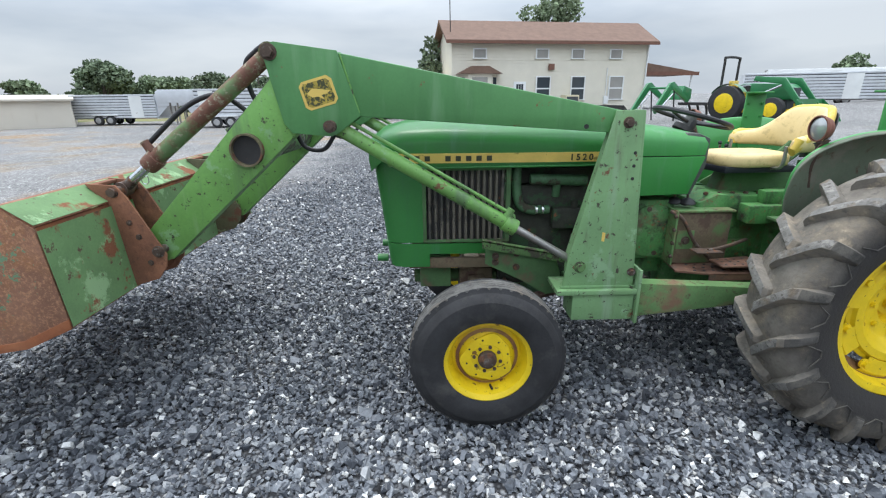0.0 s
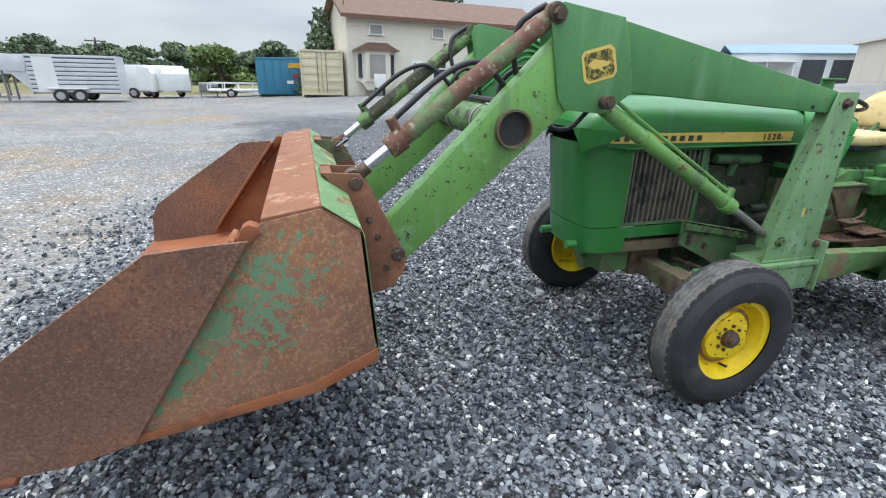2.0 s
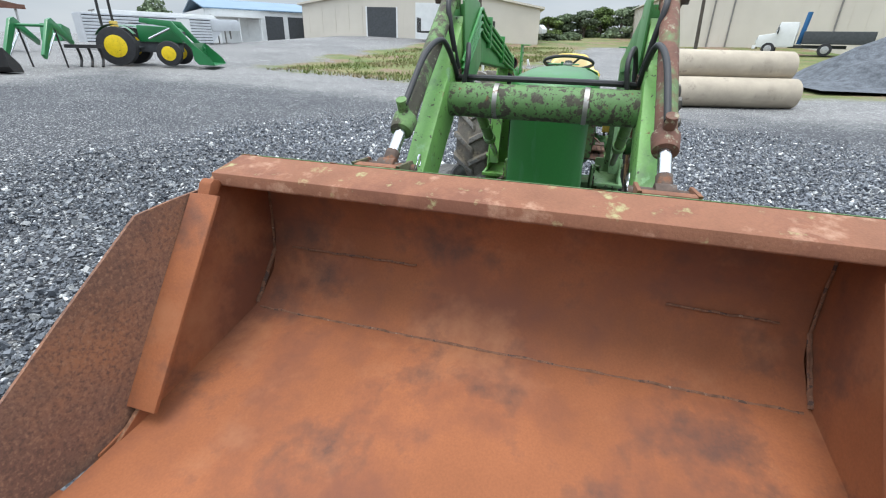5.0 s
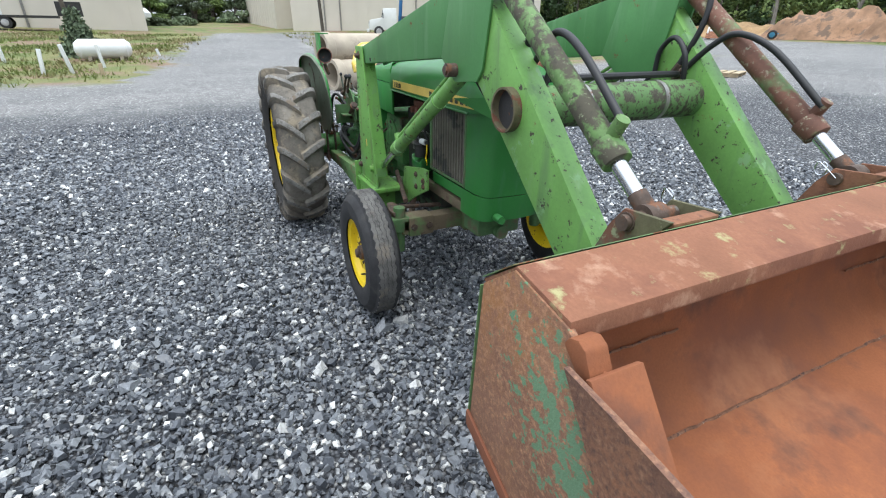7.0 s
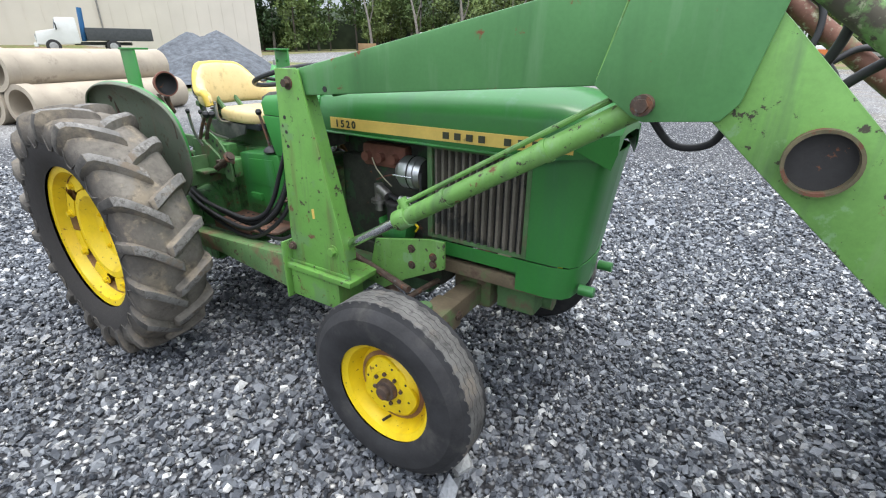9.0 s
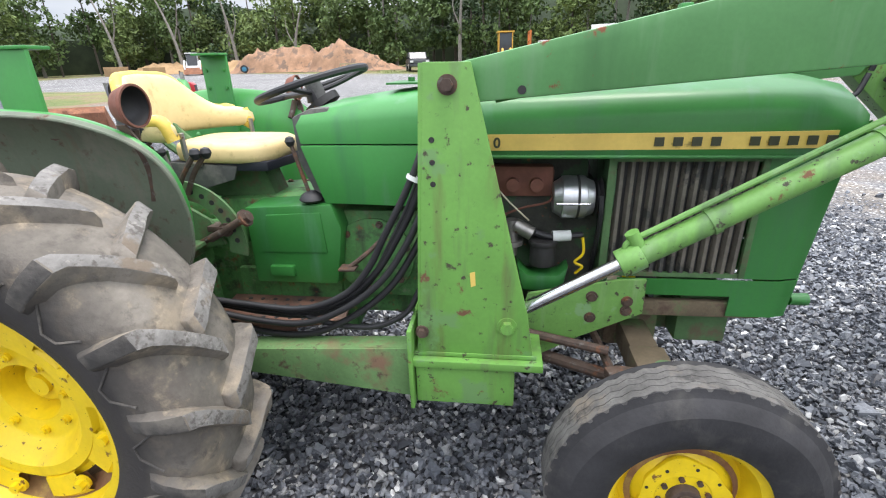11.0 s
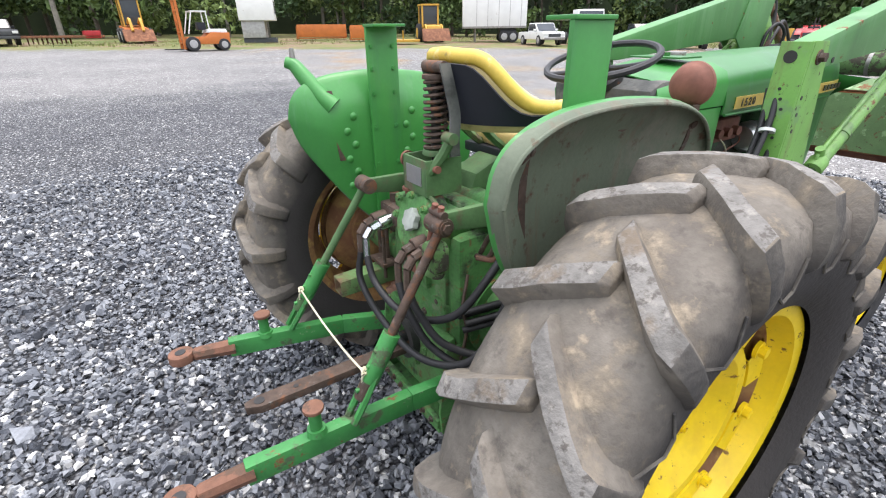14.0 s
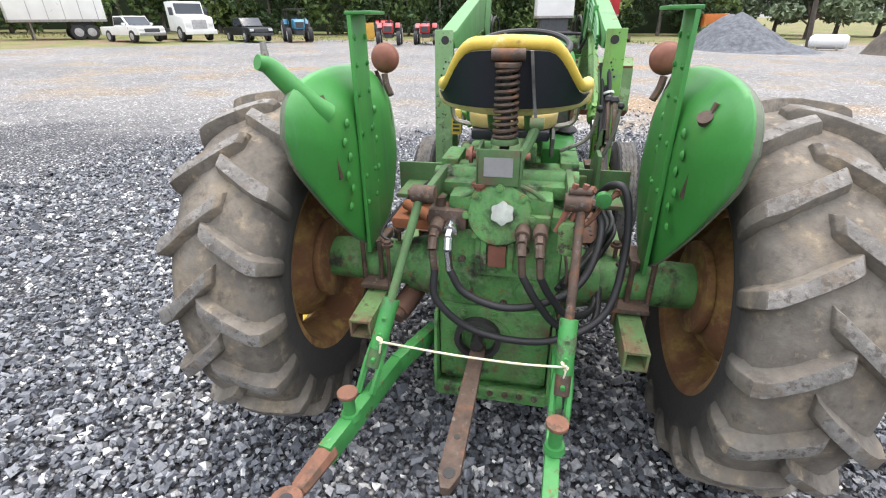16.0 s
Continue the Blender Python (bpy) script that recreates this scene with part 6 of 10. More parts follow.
part("fuel_lid", plus(prism([(0.93, -0.13), (1.07, -0.14), (1.07, 0.10), (0.93, 0.10)], 1.437, 1.444, "xy", 0.002), cyl((1.0, -0.03, 1.444), (1.0, -0.03, 1.458), 0.012)), hood_green, tractor)

# ---- rear: lift cover, rocker arms, links, drawbar, couplers ----
part("lift_cover", plus(box(-0.21, 0.22, -0.17, 0.17, 0.96, 1.035, 0.02), box(-0.12, 0.18, -0.21, 0.21, 1.0, 1.05, 0.015), cyl((-0.17, 0.0, 0.965), (-0.235, 0.0, 0.985), 0.115, 0.10, 32, 0.01), cyl((-0.02, -0.25, 1.03), (-0.02, 0.25, 1.03), 0.045, seg=24)), casting_green, tractor, "green hydraulic lift cover")
cap_pts = [(r * math.cos(k * math.tau / 24), r * math.sin(k * math.tau / 24)) for k, r in ((k, 0.036 + 0.004 * math.cos(k * math.tau / 4)) for k in range(24))]
part("filler_cap", moved(prism(cap_pts, 0.0, 0.022, "xy", 0.003), Matrix.Translation((-0.236, -0.012, 0.992)) @ Euler((0, radians(-70), 0)).to_matrix().to_4x4()), cap_grey, tractor, "pale round filler cap")
for k in range(8):
    a = k * math.tau / 8
    part("cover_bolt", bolt((-0.236, 0.105 * math.cos(a), 0.978 + 0.095 * math.sin(a)), (-1, 0, 0.2), 0.009), casting_green, tractor)
for s in (1, -1):
    yy = lambda a, b: sorted((s * a, s * b))
    arm = part("lift_arm", prism([(0.03, 1.07), (-0.05, 1.08), (-0.29, 1.085), (-0.315, 1.06), (-0.29, 1.035), (-0.06, 1.0), (0.03, 0.99)], *yy(0.205, 0.228), "xz", 0.005), dusty_green, tractor, "rusty green lift arm")
    part("arm_eye", plus(cyl((-0.285, s * 0.195, 1.06), (-0.285, s * 0.27, 1.06), 0.028, seg=20, bev=0.004), bolt((-0.285, s * 0.27, 1.06), (0, s, 0), 0.014)), rusty_steel, arm)
    top = Vector((-0.287, s * 0.245, 1.05))
    low = Vector((-0.60, 0.36, 0.51)) if s > 0 else Vector((-0.60, -0.225, 0.51))
    d = (low - top).normalized()
    rod = part("lift_rod", plus(cyl(top, top + d * 0.36, 0.014, seg=14), cyl(top + d * 0.33, top + d * 0.55, 0.026, 0.024, 18, 0.003)), dusty_green if s > 0 else rusty_steel, tractor, "adjustable lift rod with green clevis")
    mid = top + d * 0.33
    part("rod_sleeve", plus(cyl(mid, mid + d * 0.16, 0.027, seg=18, bev=0.003)), link_green, rod)
    for o in (-0.022, 0.022):
        part("clevis_plate", plus(pipe([mid + d * 0.12 + Vector((0, o * 0.7, 0)), mid + d * 0.20 + Vector((0, o, 0)), low + Vector((0, o, 0.0))], 0.011, 6)), link_green, rod)
    for f in (0.05, 0.10, 0.18):
        part("adjust_pin", plus(cyl(mid + d * f - Vector((0.035, 0, 0)), mid + d * f + Vector((0.03, 0, 0)), 0.007)), link_green, rod)
    if s < 0:
        part("levelling_box", plus(prism([(-0.252, 0.915), (-0.188, 0.915), (-0.183, 0.985), (-0.20, 1.005), (-0.24, 1.005), (-0.257, 0.985)], -0.315, -0.262, "yz", 0.010), cyl((-0.287, -0.218, 0.918), (-0.290, -0.214, 0.895), 0.030, seg=20, bev=0.004)), chipped_green, rod, "grey-green levelling box")
        for v in (0.0, 0.030):
            part("fork_arm", plus(pipe([(-0.290, -0.180 - v, 0.965), (-0.288, -0.205 - v, 1.04), (-0.287, -0.222 - v, 1.118)], 0.0095, 8, 3)), lamp_rust, rod, "orange-rust fork arm")
        part("fork_pin", cyl((-0.287, -0.205, 1.095), (-0.287, -0.268, 1.095), 0.012, seg=14), rusty_steel, rod)
    # lower link
    pts = [(-0.16, s * 0.24, 0.45), (-0.40, 0.32, 0.465), (-0.82, 0.395, 0.485)] if s > 0 else [(-0.16, -0.235, 0.47), (-0.40, -0.225, 0.48), (-0.90, -0.20, 0.47)]
    bars = []
    for a, b in zip(pts, pts[1:]):
        a, b = Vector(a), Vector(b)
        dirv = (b - a).normalized()
        side_v = Vector((-dirv.y, dirv.x, 0)).normalized() * 0.020
        up_v = Vector((0, 0, 0.034))
        bm = bmesh.new()
        v = [bm.verts.new(p + q * side_v + r * up_v) for p in (a, b) for q in (-1, 1) for r in (-1, 1)]
        for f in ((0, 1, 3, 2), (4, 6, 7, 5), (0, 4, 5, 1), (2, 3, 7, 6), (0, 2, 6, 4), (1, 5, 7, 3)):
            bm.faces.new([v[i] for i in f])
        bars.append(finish(bm, 0.005))
    link = part("lower_link", plus(*bars), link_green, tractor, "bright green lower link arm with rusty end")
    e = Vector(pts[-1])
    dirv = (e - Vector(pts[-2])).normalized()
    part("link_end", plus(pipe([e - dirv * 0.02, e + dirv * 0.10, e + dirv * 0.12], 0.022, 8, radii=(0.03, 0.020)), cyl(e + dirv * 0.16 - Vector((0, 0, 0.018)), e + dirv * 0.16 + Vector((0, 0, 0.018)), 0.042, seg=24, bev=0.006)), link_rust, link, "rusty ball end")
    part("ball_hole", cyl(e + dirv * 0.16 - Vector((0, 0, 0.019)), e + dirv * 0.16 + Vector((0, 0, 0.0195)), 0.018, seg=18), black_iron, link)
    pp = Vector((-0.69, 0.372, 0.50)) if s > 0 else Vector((-0.70, -0.213, 0.51))
    pin = part("stub_pin", plus(cyl(pp, pp + Vector((0, 0, 0.085)), 0.018, seg=18), cyl(pp, pp + Vector((0, 0, 0.02)), 0.03, 0.026, 18)), link_green, link)
    part("pin_head", cyl(pp + Vector((0, 0, 0.085)), pp + Vector((0, 0, 0.097)), 0.030, seg=20, bev=0.003), link_rust, pin, "rusty flat pin head")
    # side plate of the drawbar frame
    part("drawbar_plate", prism([(-0.27, 0.24), (-0.10, 0.24), (-0.08, 0.40), (-0.16, 0.60), (-0.25, 0.60), (-0.28, 0.34)], *yy(0.205, 0.217), "xz", 0.003), casting_green, tractor)
part("drawbar_frame", plus(box(-0.28, -0.08, -0.205, 0.205, 0.24, 0.262, 0.004), box(-0.285, -0.262, -0.205, 0.205, 0.262, 0.30, 0.004), box(-0.235, -0.20, -0.20, 0.20, 0.30, 0.62, 0.01)), casting_green, tractor, "green drawbar frame with rows of holes")
for k in range(7):
    part("frame_bolt", bolt((-0.2855, -0.165 + 0.055 * k, 0.282), (-1, 0, 0), 0.008), rusty_steel, tractor)
part("drawbar", plus(prism([(-0.10, 0.025), (-0.10, 0.075), (-0.80, 0.085), (-0.845, 0.07), (-0.845, 0.045), (-0.80, 0.025)], 0.445, 0.475, "xy", 0.004)), rusty_steel, tractor, "flat rusty drawbar with holes")
for x in (-0.80, -0.68):
    part("drawbar_hole", cyl((x, 0.055, 0.444), (x, 0.055, 0.4765), 0.017 if x < -0.7 else 0.009, seg=18), black_iron, tractor)
pto = part("pto_shaft", plus(lathe([(0.085, -0.24), (0.085, -0.27), (0.065, -0.275), (0.062, -0.25)], (0, 0.055, 0.505), 30, "x"), cyl((-0.24, 0.055, 0.505), (-0.30, 0.055, 0.505), 0.022, seg=18)), black_iron, tractor, "dark splined shaft in its guard ring")
for k in range(6):
    a = k * math.tau / 6
    part("guard_bolt", bolt((-0.237, 0.055 + 0.11 * math.cos(a), 0.505 + 0.11 * math.sin(a)), (-1, 0, 0), 0.009), casting_green, pto)
part("top_link_bracket", plus(box(-0.25, -0.20, -0.055, -0.035, 0.79, 0.90, 0.005), box(-0.25, -0.20, 0.035, 0.055, 0.79, 0.90, 0.005), box(-0.235, -0.20, -0.075, 0.075, 0.76, 0.92, 0.006)), casting_green, tractor)
part("bracket_insert", box(-0.245, -0.225, -0.03, 0.03, 0.80, 0.88, 0.004), lamp_rust, tractor)
for y0 in (0.15, 0.20, -0.08, -0.135):
    cp = part("hose_coupler", plus(cyl((-0.22, y0, 0.945), (-0.285, y0, 0.935), 0.024, seg=18, bev=0.003), cyl((-0.285, y0, 0.935), (-0.315, y0, 0.925), 0.016, seg=6), cyl((-0.315, y0, 0.925), (-0.34, y0 - 0.003, 0.895), 0.015, seg=10), cyl((-0.34, y0 - 0.003, 0.895), (-0.345, y0 - 0.01, 0.83), 0.012, seg=6)), rusty_steel if abs(y0 - 0.15) > 0.01 else chrome, tractor, "hydraulic coupler")
part("coupler_block", plus(box(-0.235, -0.15, 0.105, 0.235, 0.92, 0.99, 0.012), cyl((-0.19, 0.13, 0.99), (-0.19, 0.13, 1.02), 0.018), cyl((-0.19, 0.20, 0.99), (-0.19, 0.20, 1.02), 0.018)), rusty_steel, tractor)
part("coupler_block", box(-0.235, -0.17, -0.165, -0.05, 0.92, 0.985, 0.012), casting_green, tractor)
hose("remote_hose", [(-0.345, 0.19, 0.83), (-0.36, 0.18, 0.72), (-0.34, 0.05, 0.60), (-0.32, -0.18, 0.575), (-0.26, -0.36, 0.66), (-0.18, -0.41, 0.85), (-0.14, -0.395, 1.04), (-0.10, -0.35, 1.06), (-0.02, -0.31, 0.98)], 0.0125, label="black hydraulic hose")
hose("remote_hose", [(-0.345, 0.14, 0.83), (-0.345, 0.09, 0.75), (-0.33, -0.03, 0.70), (-0.30, -0.16, 0.71), (-0.25, -0.28, 0.78), (-0.16, -0.33, 0.92), (-0.05, -0.30, 1.0)], 0.0125)
hose("remote_hose", [(-0.345, -0.09, 0.83), (-0.34, -0.14, 0.74), (-0.30, -0.22, 0.63), (-0.20, -0.34, 0.58), (-0.06, -0.36, 0.68), (0.12, -0.34, 0.74)], 0.0125)
hose("remote_hose", [(-0.345, -0.145, 0.83), (-0.33, -0.18, 0.76), (-0.28, -0.25, 0.66), (-0.15, -0.34, 0.62), (0.0, -0.36, 0.70), (0.12, -0.36, 0.74)], 0.0125)
for k in range(2):
    part("steel_line", pipe([(-0.20, 0.145 - 0.035 * k, 1.015), (-0.20, 0.120 - 0.03 * k, 1.030), (-0.20, 0.015 - 0.01 * k, 1.080 - 0.022 * k), (-0.20, -0.068 + 0.012 * k, 1.072 - 0.022 * k), (-0.20, -0.137 + 0.02 * k, 1.030 - 0.02 * k), (-0.195, -0.150 + 0.02 * k, 0.985)], 0.0075, 8, 3), dusty_green, tractor, "bent steel oil line")
for pts in (((-0.14, -0.165, 0.905), (-0.12, -0.205, 0.908), (-0.12, -0.249, 0.976), (-0.11, -0.286, 1.034), (-0.09, -0.295, 1.040)), ((-0.14, -0.20, 0.915), (-0.12, -0.255, 0.918), (-0.12, -0.293, 0.990), (-0.11, -0.326, 1.022), (-0.09, -0.335, 1.025)), ((-0.14, -0.225, 0.912), (-0.12, -0.285, 0.925), (-0.12, -0.328, 0.996), (-0.11, -0.367, 1.034), (-0.09, -0.375, 1.036))):
    part("steel_line", pipe(pts, 0.0085, 8, 4), link_rust if pts[0][1] < -0.21 else rusty_steel, tractor, "bent rusty oil line")
    part("line_nut", cyl(pts[-2], pts[-1], 0.014, seg=6), lamp_rust, tractor)
part("tie_cord", pipe([(-0.545, 0.318, 0.672), (-0.55, 0.10, 0.661), (-0.55, -0.10, 0.658), (-0.545, -0.228, 0.662)], 0.0035, 8), rope_mat, tractor, "pale cord tied between the lift rods")
for p in ((-0.545, 0.318, 0.672), (-0.545, -0.228, 0.662)):
    p = Vector(p)
    part("cord_knot", pipe([p + Vector((0.011 * math.cos(k * 1.9), 0.010 * math.sin(k * 2.3), 0.012 * math.sin(k * 1.3))) for k in range(9)] + [p + Vector((-0.01, 0.0, -0.035))], 0.003, 6, 3), rope_mat, tractor)
for s in (1, -1):
    # clamps that hold the subframe to the axle housing
    part("axle_clamp", box(-0.16, 0.02, *sorted((s * 0.40, s * 0.53)), 0.612, 0.630, 0.003), rusty_steel, tractor, "rusty axle clamp plate")
    for cx in (-0.145, 0.005):
        part("clamp_stud", plus(cyl((cx, s * 0.415, 0.56), (cx, s * 0.415, 0.80), 0.008, seg=8), bolt((cx, s * 0.415, 0.80), (0, 0, 1), 0.014, 0.014)), rusty_steel, tractor)
part("exhaust_stub", plus(cyl((-0.14, 0.405, 0.475), (-0.11, 0.395, 0.487), 0.034, seg=20, bev=0.003), cyl((-0.115, 0.397, 0.485), (0.16, 0.30, 0.590), 0.045, seg=20, bev=0.008), cyl((0.06, 0.335, 0.55), (0.10, 0.32, 0.567), 0.056, seg=20, bev=0.004)), platform_rust, tractor, "dark rusty cylinder under the axle")
part("check_chain", pipe([(-0.17, -0.22, 0.86), (-0.20, -0.235, 0.76), (-0.18, -0.23, 0.66), (-0.20, -0.225, 0.55)], 0.006, 6), rusty_steel, tractor)
for k in range(6):
    a = k * math.tau / 6 + 0.3
    part("cover_stud", bolt((-0.216, 0.14 * math.cos(a) * 0.9, 0.77 + 0.13 * math.sin(a)), (-1, 0, 0), 0.009), rusty_steel, tractor)
part("differential_cover", plus(box(-0.215, -0.19, -0.16, 0.16, 0.62, 0.92, 0.01), cyl((-0.18, -0.12, 0.70), (-0.225, -0.12, 0.70), 0.05), cyl((-0.18, 0.13, 0.70), (-0.225, 0.13, 0.70), 0.04)), casting_green, tractor)
part("side_fitting", plus(cyl((-0.16, 0.24, 0.93), (-0.05, 0.36, 0.93), 0.02), box(-0.12, 0.12, 0.23, 0.40, 0.86, 0.90, 0.006)), rust, tractor)
part("sight_glass", cyl((-0.12, -0.325, 1.02), (-0.15, -0.325, 1.02), 0.026, seg=20, bev=0.003), link_green, tractor)
for s in (1, -1):
    part("platform_bracket", plus(box(0.02, 0.30, *sorted((s * 0.22, s * 0.42)), 0.93, 0.945, 0.003), box(0.20, 0.215, *sorted((s * 0.20, s * 0.46)), 0.86, 1.02, 0.003)), dusty_green, tractor)
part("control_cable", pipe([(0.10, 0.30, 0.98), (0.02, 0.40, 0.90), (-0.10, 0.45, 0.83), (-0.12, 0.40, 0.80)], 0.006, 6), hose_black, tractor)
mb = part("manual_box", box(1.05, 1.09, 0.345, 0.398, 0.95, 1.09, 0.004), seat_trim, tractor, "yellow label box behind the post")
for k in range(4):
    part("label_bar", box(1.047, 1.051, 0.352, 0.391, 0.97 + 0.022 * k, 0.982 + 0.022 * k), decal_dark, mb)


# ---- ground ----
def ground_material():
    m = bpy.data.materials.new("yard_ground")
    m.use_nodes = True
    n, l = m.node_tree.nodes, m.node_tree.links
    bs = n["Principled BSDF"]
    co = n.new("ShaderNodeTexCoord")

    def noise_node(sc, detail=4.0, rgh=0.55):
        t = n.new("ShaderNodeTexNoise")
        t.inputs["Scale"].default_value, t.inputs["Detail"].default_value, t.inputs["Roughness"].default_value = sc, detail, rgh
        l.new(co.outputs["Object"], t.inputs["Vector"])
        return t.outputs["Fac"]

    def rng(src, lo, hi, a=0.0, b=1.0):
        r = n.new("ShaderNodeMapRange")
        for k, v in (("From Min", lo), ("From Max", hi), ("To Min", a), ("To Max", b)):
            r.inputs[k].default_value = v
        l.new(src, r.inputs["Value"])
        return r.outputs["Result"]

    def calc(op, a, b=None):
        x = n.new("ShaderNodeMath")
        x.operation = op
        for i, v in enumerate((a, b)):
            if v is None:
                continue
            if hasattr(v, "is_linked"):
                l.new(v, x.inputs[i])
            else:
                x.inputs[i].default_value = v
        return x.outputs[0]

    def mix(fac, a, b, blend="MIX"):
        x = n.new("ShaderNodeMix")
        x.data_type, x.blend_type = "RGBA", blend
        for key, v in (("Factor", fac), ("A", a), ("B", b)):
            if hasattr(v, "is_linked"):
                l.new(v, x.inputs[key])
            else:
                x.inputs[key].default_value = v
        return x.outputs["Result"]

    sep = n.new("ShaderNodeSeparateXYZ")
    l.new(co.outputs["Object"], sep.inputs[0])
    wob = calc("MULTIPLY", calc("SUBTRACT", noise_node(0.35, 7.0, 0.72), 0.5), 8.0)
    x, y = calc("ADD", sep.outputs["X"], wob), calc("ADD", sep.outputs["Y"], wob)
    # loose stone: from behind the tractor to its front, wide across
    inside = calc("MINIMUM", calc("MINIMUM", rng(x, -9.5, -6.5), rng(x, 5.8, 4.0)), calc("MINIMUM", rng(y, -17.0, -14.0), rng(y, 15.0, 10.5)))
    def stones(scale):
        v = n.new("ShaderNodeTexVoronoi")
        v.inputs["Scale"].default_value = scale
        l.new(co.outputs["Object"], v.inputs["Vector"])
        c = n.new("ShaderNodeSeparateColor")
        l.new(v.outputs["Color"], c.inputs[0])
        return v.outputs["Distance"], c.outputs[0], c.outputs[1]

    dist, tone, fleck = stones(40.0)
    d2, tone2, fleck2 = stones(17.0)
    stone = mix(tone, (0.055, 0.060, 0.070, 1), (0.265, 0.274, 0.290, 1))
    stone = mix(rng(fleck, 0.885, 0.90), stone, (0.60, 0.60, 0.585, 1))
    # shade in the gaps is painted: each stone darkens towards its cell's edge
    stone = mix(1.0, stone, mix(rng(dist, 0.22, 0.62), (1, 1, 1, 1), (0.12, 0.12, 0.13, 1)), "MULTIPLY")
    stone = mix(rng(fleck2, 0.93, 0.94), stone, mix(rng(d2, 0.15, 0.4), (0.50, 0.50, 0.48, 1), stone))
    stone = mix(1.0, stone, mix(rng(noise_node(0.55, 4.0, 0.6), 0.3, 0.7), (0.80, 0.80, 0.82, 1), (1.18, 1.17, 1.14, 1)), "MULTIPLY")
    # packed drive: fine grey stone with a few tan patches
    pack = mix(rng(noise_node(0.22, 4.0), 0.35, 0.65), (0.200, 0.197, 0.194, 1), (0.275, 0.268, 0.259, 1))
    pack = mix(calc("MULTIPLY", rng(noise_node(0.42, 5.0, 0.62), 0.52, 0.64), rng(sep.outputs["X"], 3.0, 7.0)), pack, (0.275, 0.225, 0.165, 1))
    pack = mix(calc("MULTIPLY", rng(noise_node(0.16, 5.0, 0.6), 0.57, 0.66), rng(sep.outputs["X"], 3.0, 7.0)), pack, (0.32, 0.225, 0.135, 1))
    pack = mix(1.0, pack, mix(tone, (0.55, 0.55, 0.56, 1), (1.25, 1.25, 1.25, 1)), "MULTIPLY")
    # the same painted gap shade, weaker, on the packed stone
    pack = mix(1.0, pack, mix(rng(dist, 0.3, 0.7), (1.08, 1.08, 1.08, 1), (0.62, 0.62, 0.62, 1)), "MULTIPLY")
    pack = mix(1.0, pack, mix(rng(noise_node(2.4, 5.0, 0.65), 0.34, 0.66), (0.84, 0.84, 0.85, 1), (1.12, 1.12, 1.11, 1)), "MULTIPLY")
    pack = mix(rng(fleck, 0.94, 0.95), pack, (0.50, 0.50, 0.49, 1))
    # verge: grass and earth behind the yard
    gnoise = noise_node(0.3, 6.0, 0.65)
    grass = mix(rng(gnoise, 0.35, 0.65), (0.12, 0.175, 0.045, 1), (0.27, 0.245, 0.10, 1))
    grass = mix(rng(noise_node(0.4, 5.0, 0.6), 0.50, 0.60), grass, (0.27, 0.185, 0.12, 1))
    grass = mix(1.0, grass, mix(rng(noise_node(14.0, 3.0, 0.7), 0.3, 0.7), (0.5, 0.5, 0.5, 1), (1, 1, 1, 1)), "MULTIPLY")
    far_left = rng(calc("ADD", y, calc("MULTIPLY", x, 0.52)), 34.0, 36.0)
    drive = rng(calc("ABSOLUTE", calc("SUBTRACT", calc("ADD", y, calc("MULTIPLY", x, 0.12)), -1.5)), 4.2, 4.8)
    back_verge = calc("MULTIPLY", calc("MULTIPLY", rng(x, -14.0, -16.0), rng(y, -16.0, -15.0)), calc("MULTIPLY", drive, rng(y, 26, 24)))
    far_back = rng(x, -46.0, -49.0)
    far_front = rng(x, 36.0, 38.0)
    right_far = calc("MULTIPLY", rng(y, -37.0, -39.0), rng(x, 6.0, 9.0))
    verge = calc("MAXIMUM", calc("MAXIMUM", far_left, back_verge), calc("MAXIMUM", calc("MULTIPLY", far_back, rng(y, -8, -7)), calc("MAXIMUM", far_front, right_far)))
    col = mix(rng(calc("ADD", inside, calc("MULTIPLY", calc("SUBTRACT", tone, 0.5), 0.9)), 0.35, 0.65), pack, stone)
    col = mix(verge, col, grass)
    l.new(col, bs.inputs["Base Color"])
    bs.inputs["Roughness"].default_value = 0.85
    bs.inputs["Specular IOR Level"].default_value = 0.35
    bmp = n.new("ShaderNodeBump")
    bmp.inputs["Strength"].default_value, bmp.inputs["Distance"].default_value = 0.7, 0.02
    l.new(dist, bmp.inputs["Height"])
    bmp.invert = True
    l.new(bmp.outputs["Normal"], bs.inputs["Normal"])
    return m


ticks = sorted({round(s * v, 3) for s in (1, -1) for v in [0.25 * i for i in range(0, 48)] + [12 + 1.5 * i for i in range(0, 40)] + [75, 90, 120, 160, 220, 320, 500, 900, 1600]})
ground_me = bpy.data.meshes.new("ground")
nt = len(ticks)
verts = [(x, y, terrain(x, y) - 0.012 + 0.018 * noise.noise(Vector((x * 0.7, y * 0.7, 3.0))) * (1 if abs(x) < 14 and abs(y) < 14 else 0)) for x in ticks for y in ticks]
faces = [(i * nt + j, (i + 1) * nt + j, (i + 1) * nt + j + 1, i * nt + j + 1) for i in range(nt - 1) for j in range(nt - 1)]
ground_me.from_pydata(verts, [], faces)
ground_me.polygons.foreach_set("use_smooth", [True] * len(faces))
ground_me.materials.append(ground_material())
ground = tagged(new("ground", ground_me), "grey crushed stone yard with packed drives and grassy verge", "ground", kind="structure")


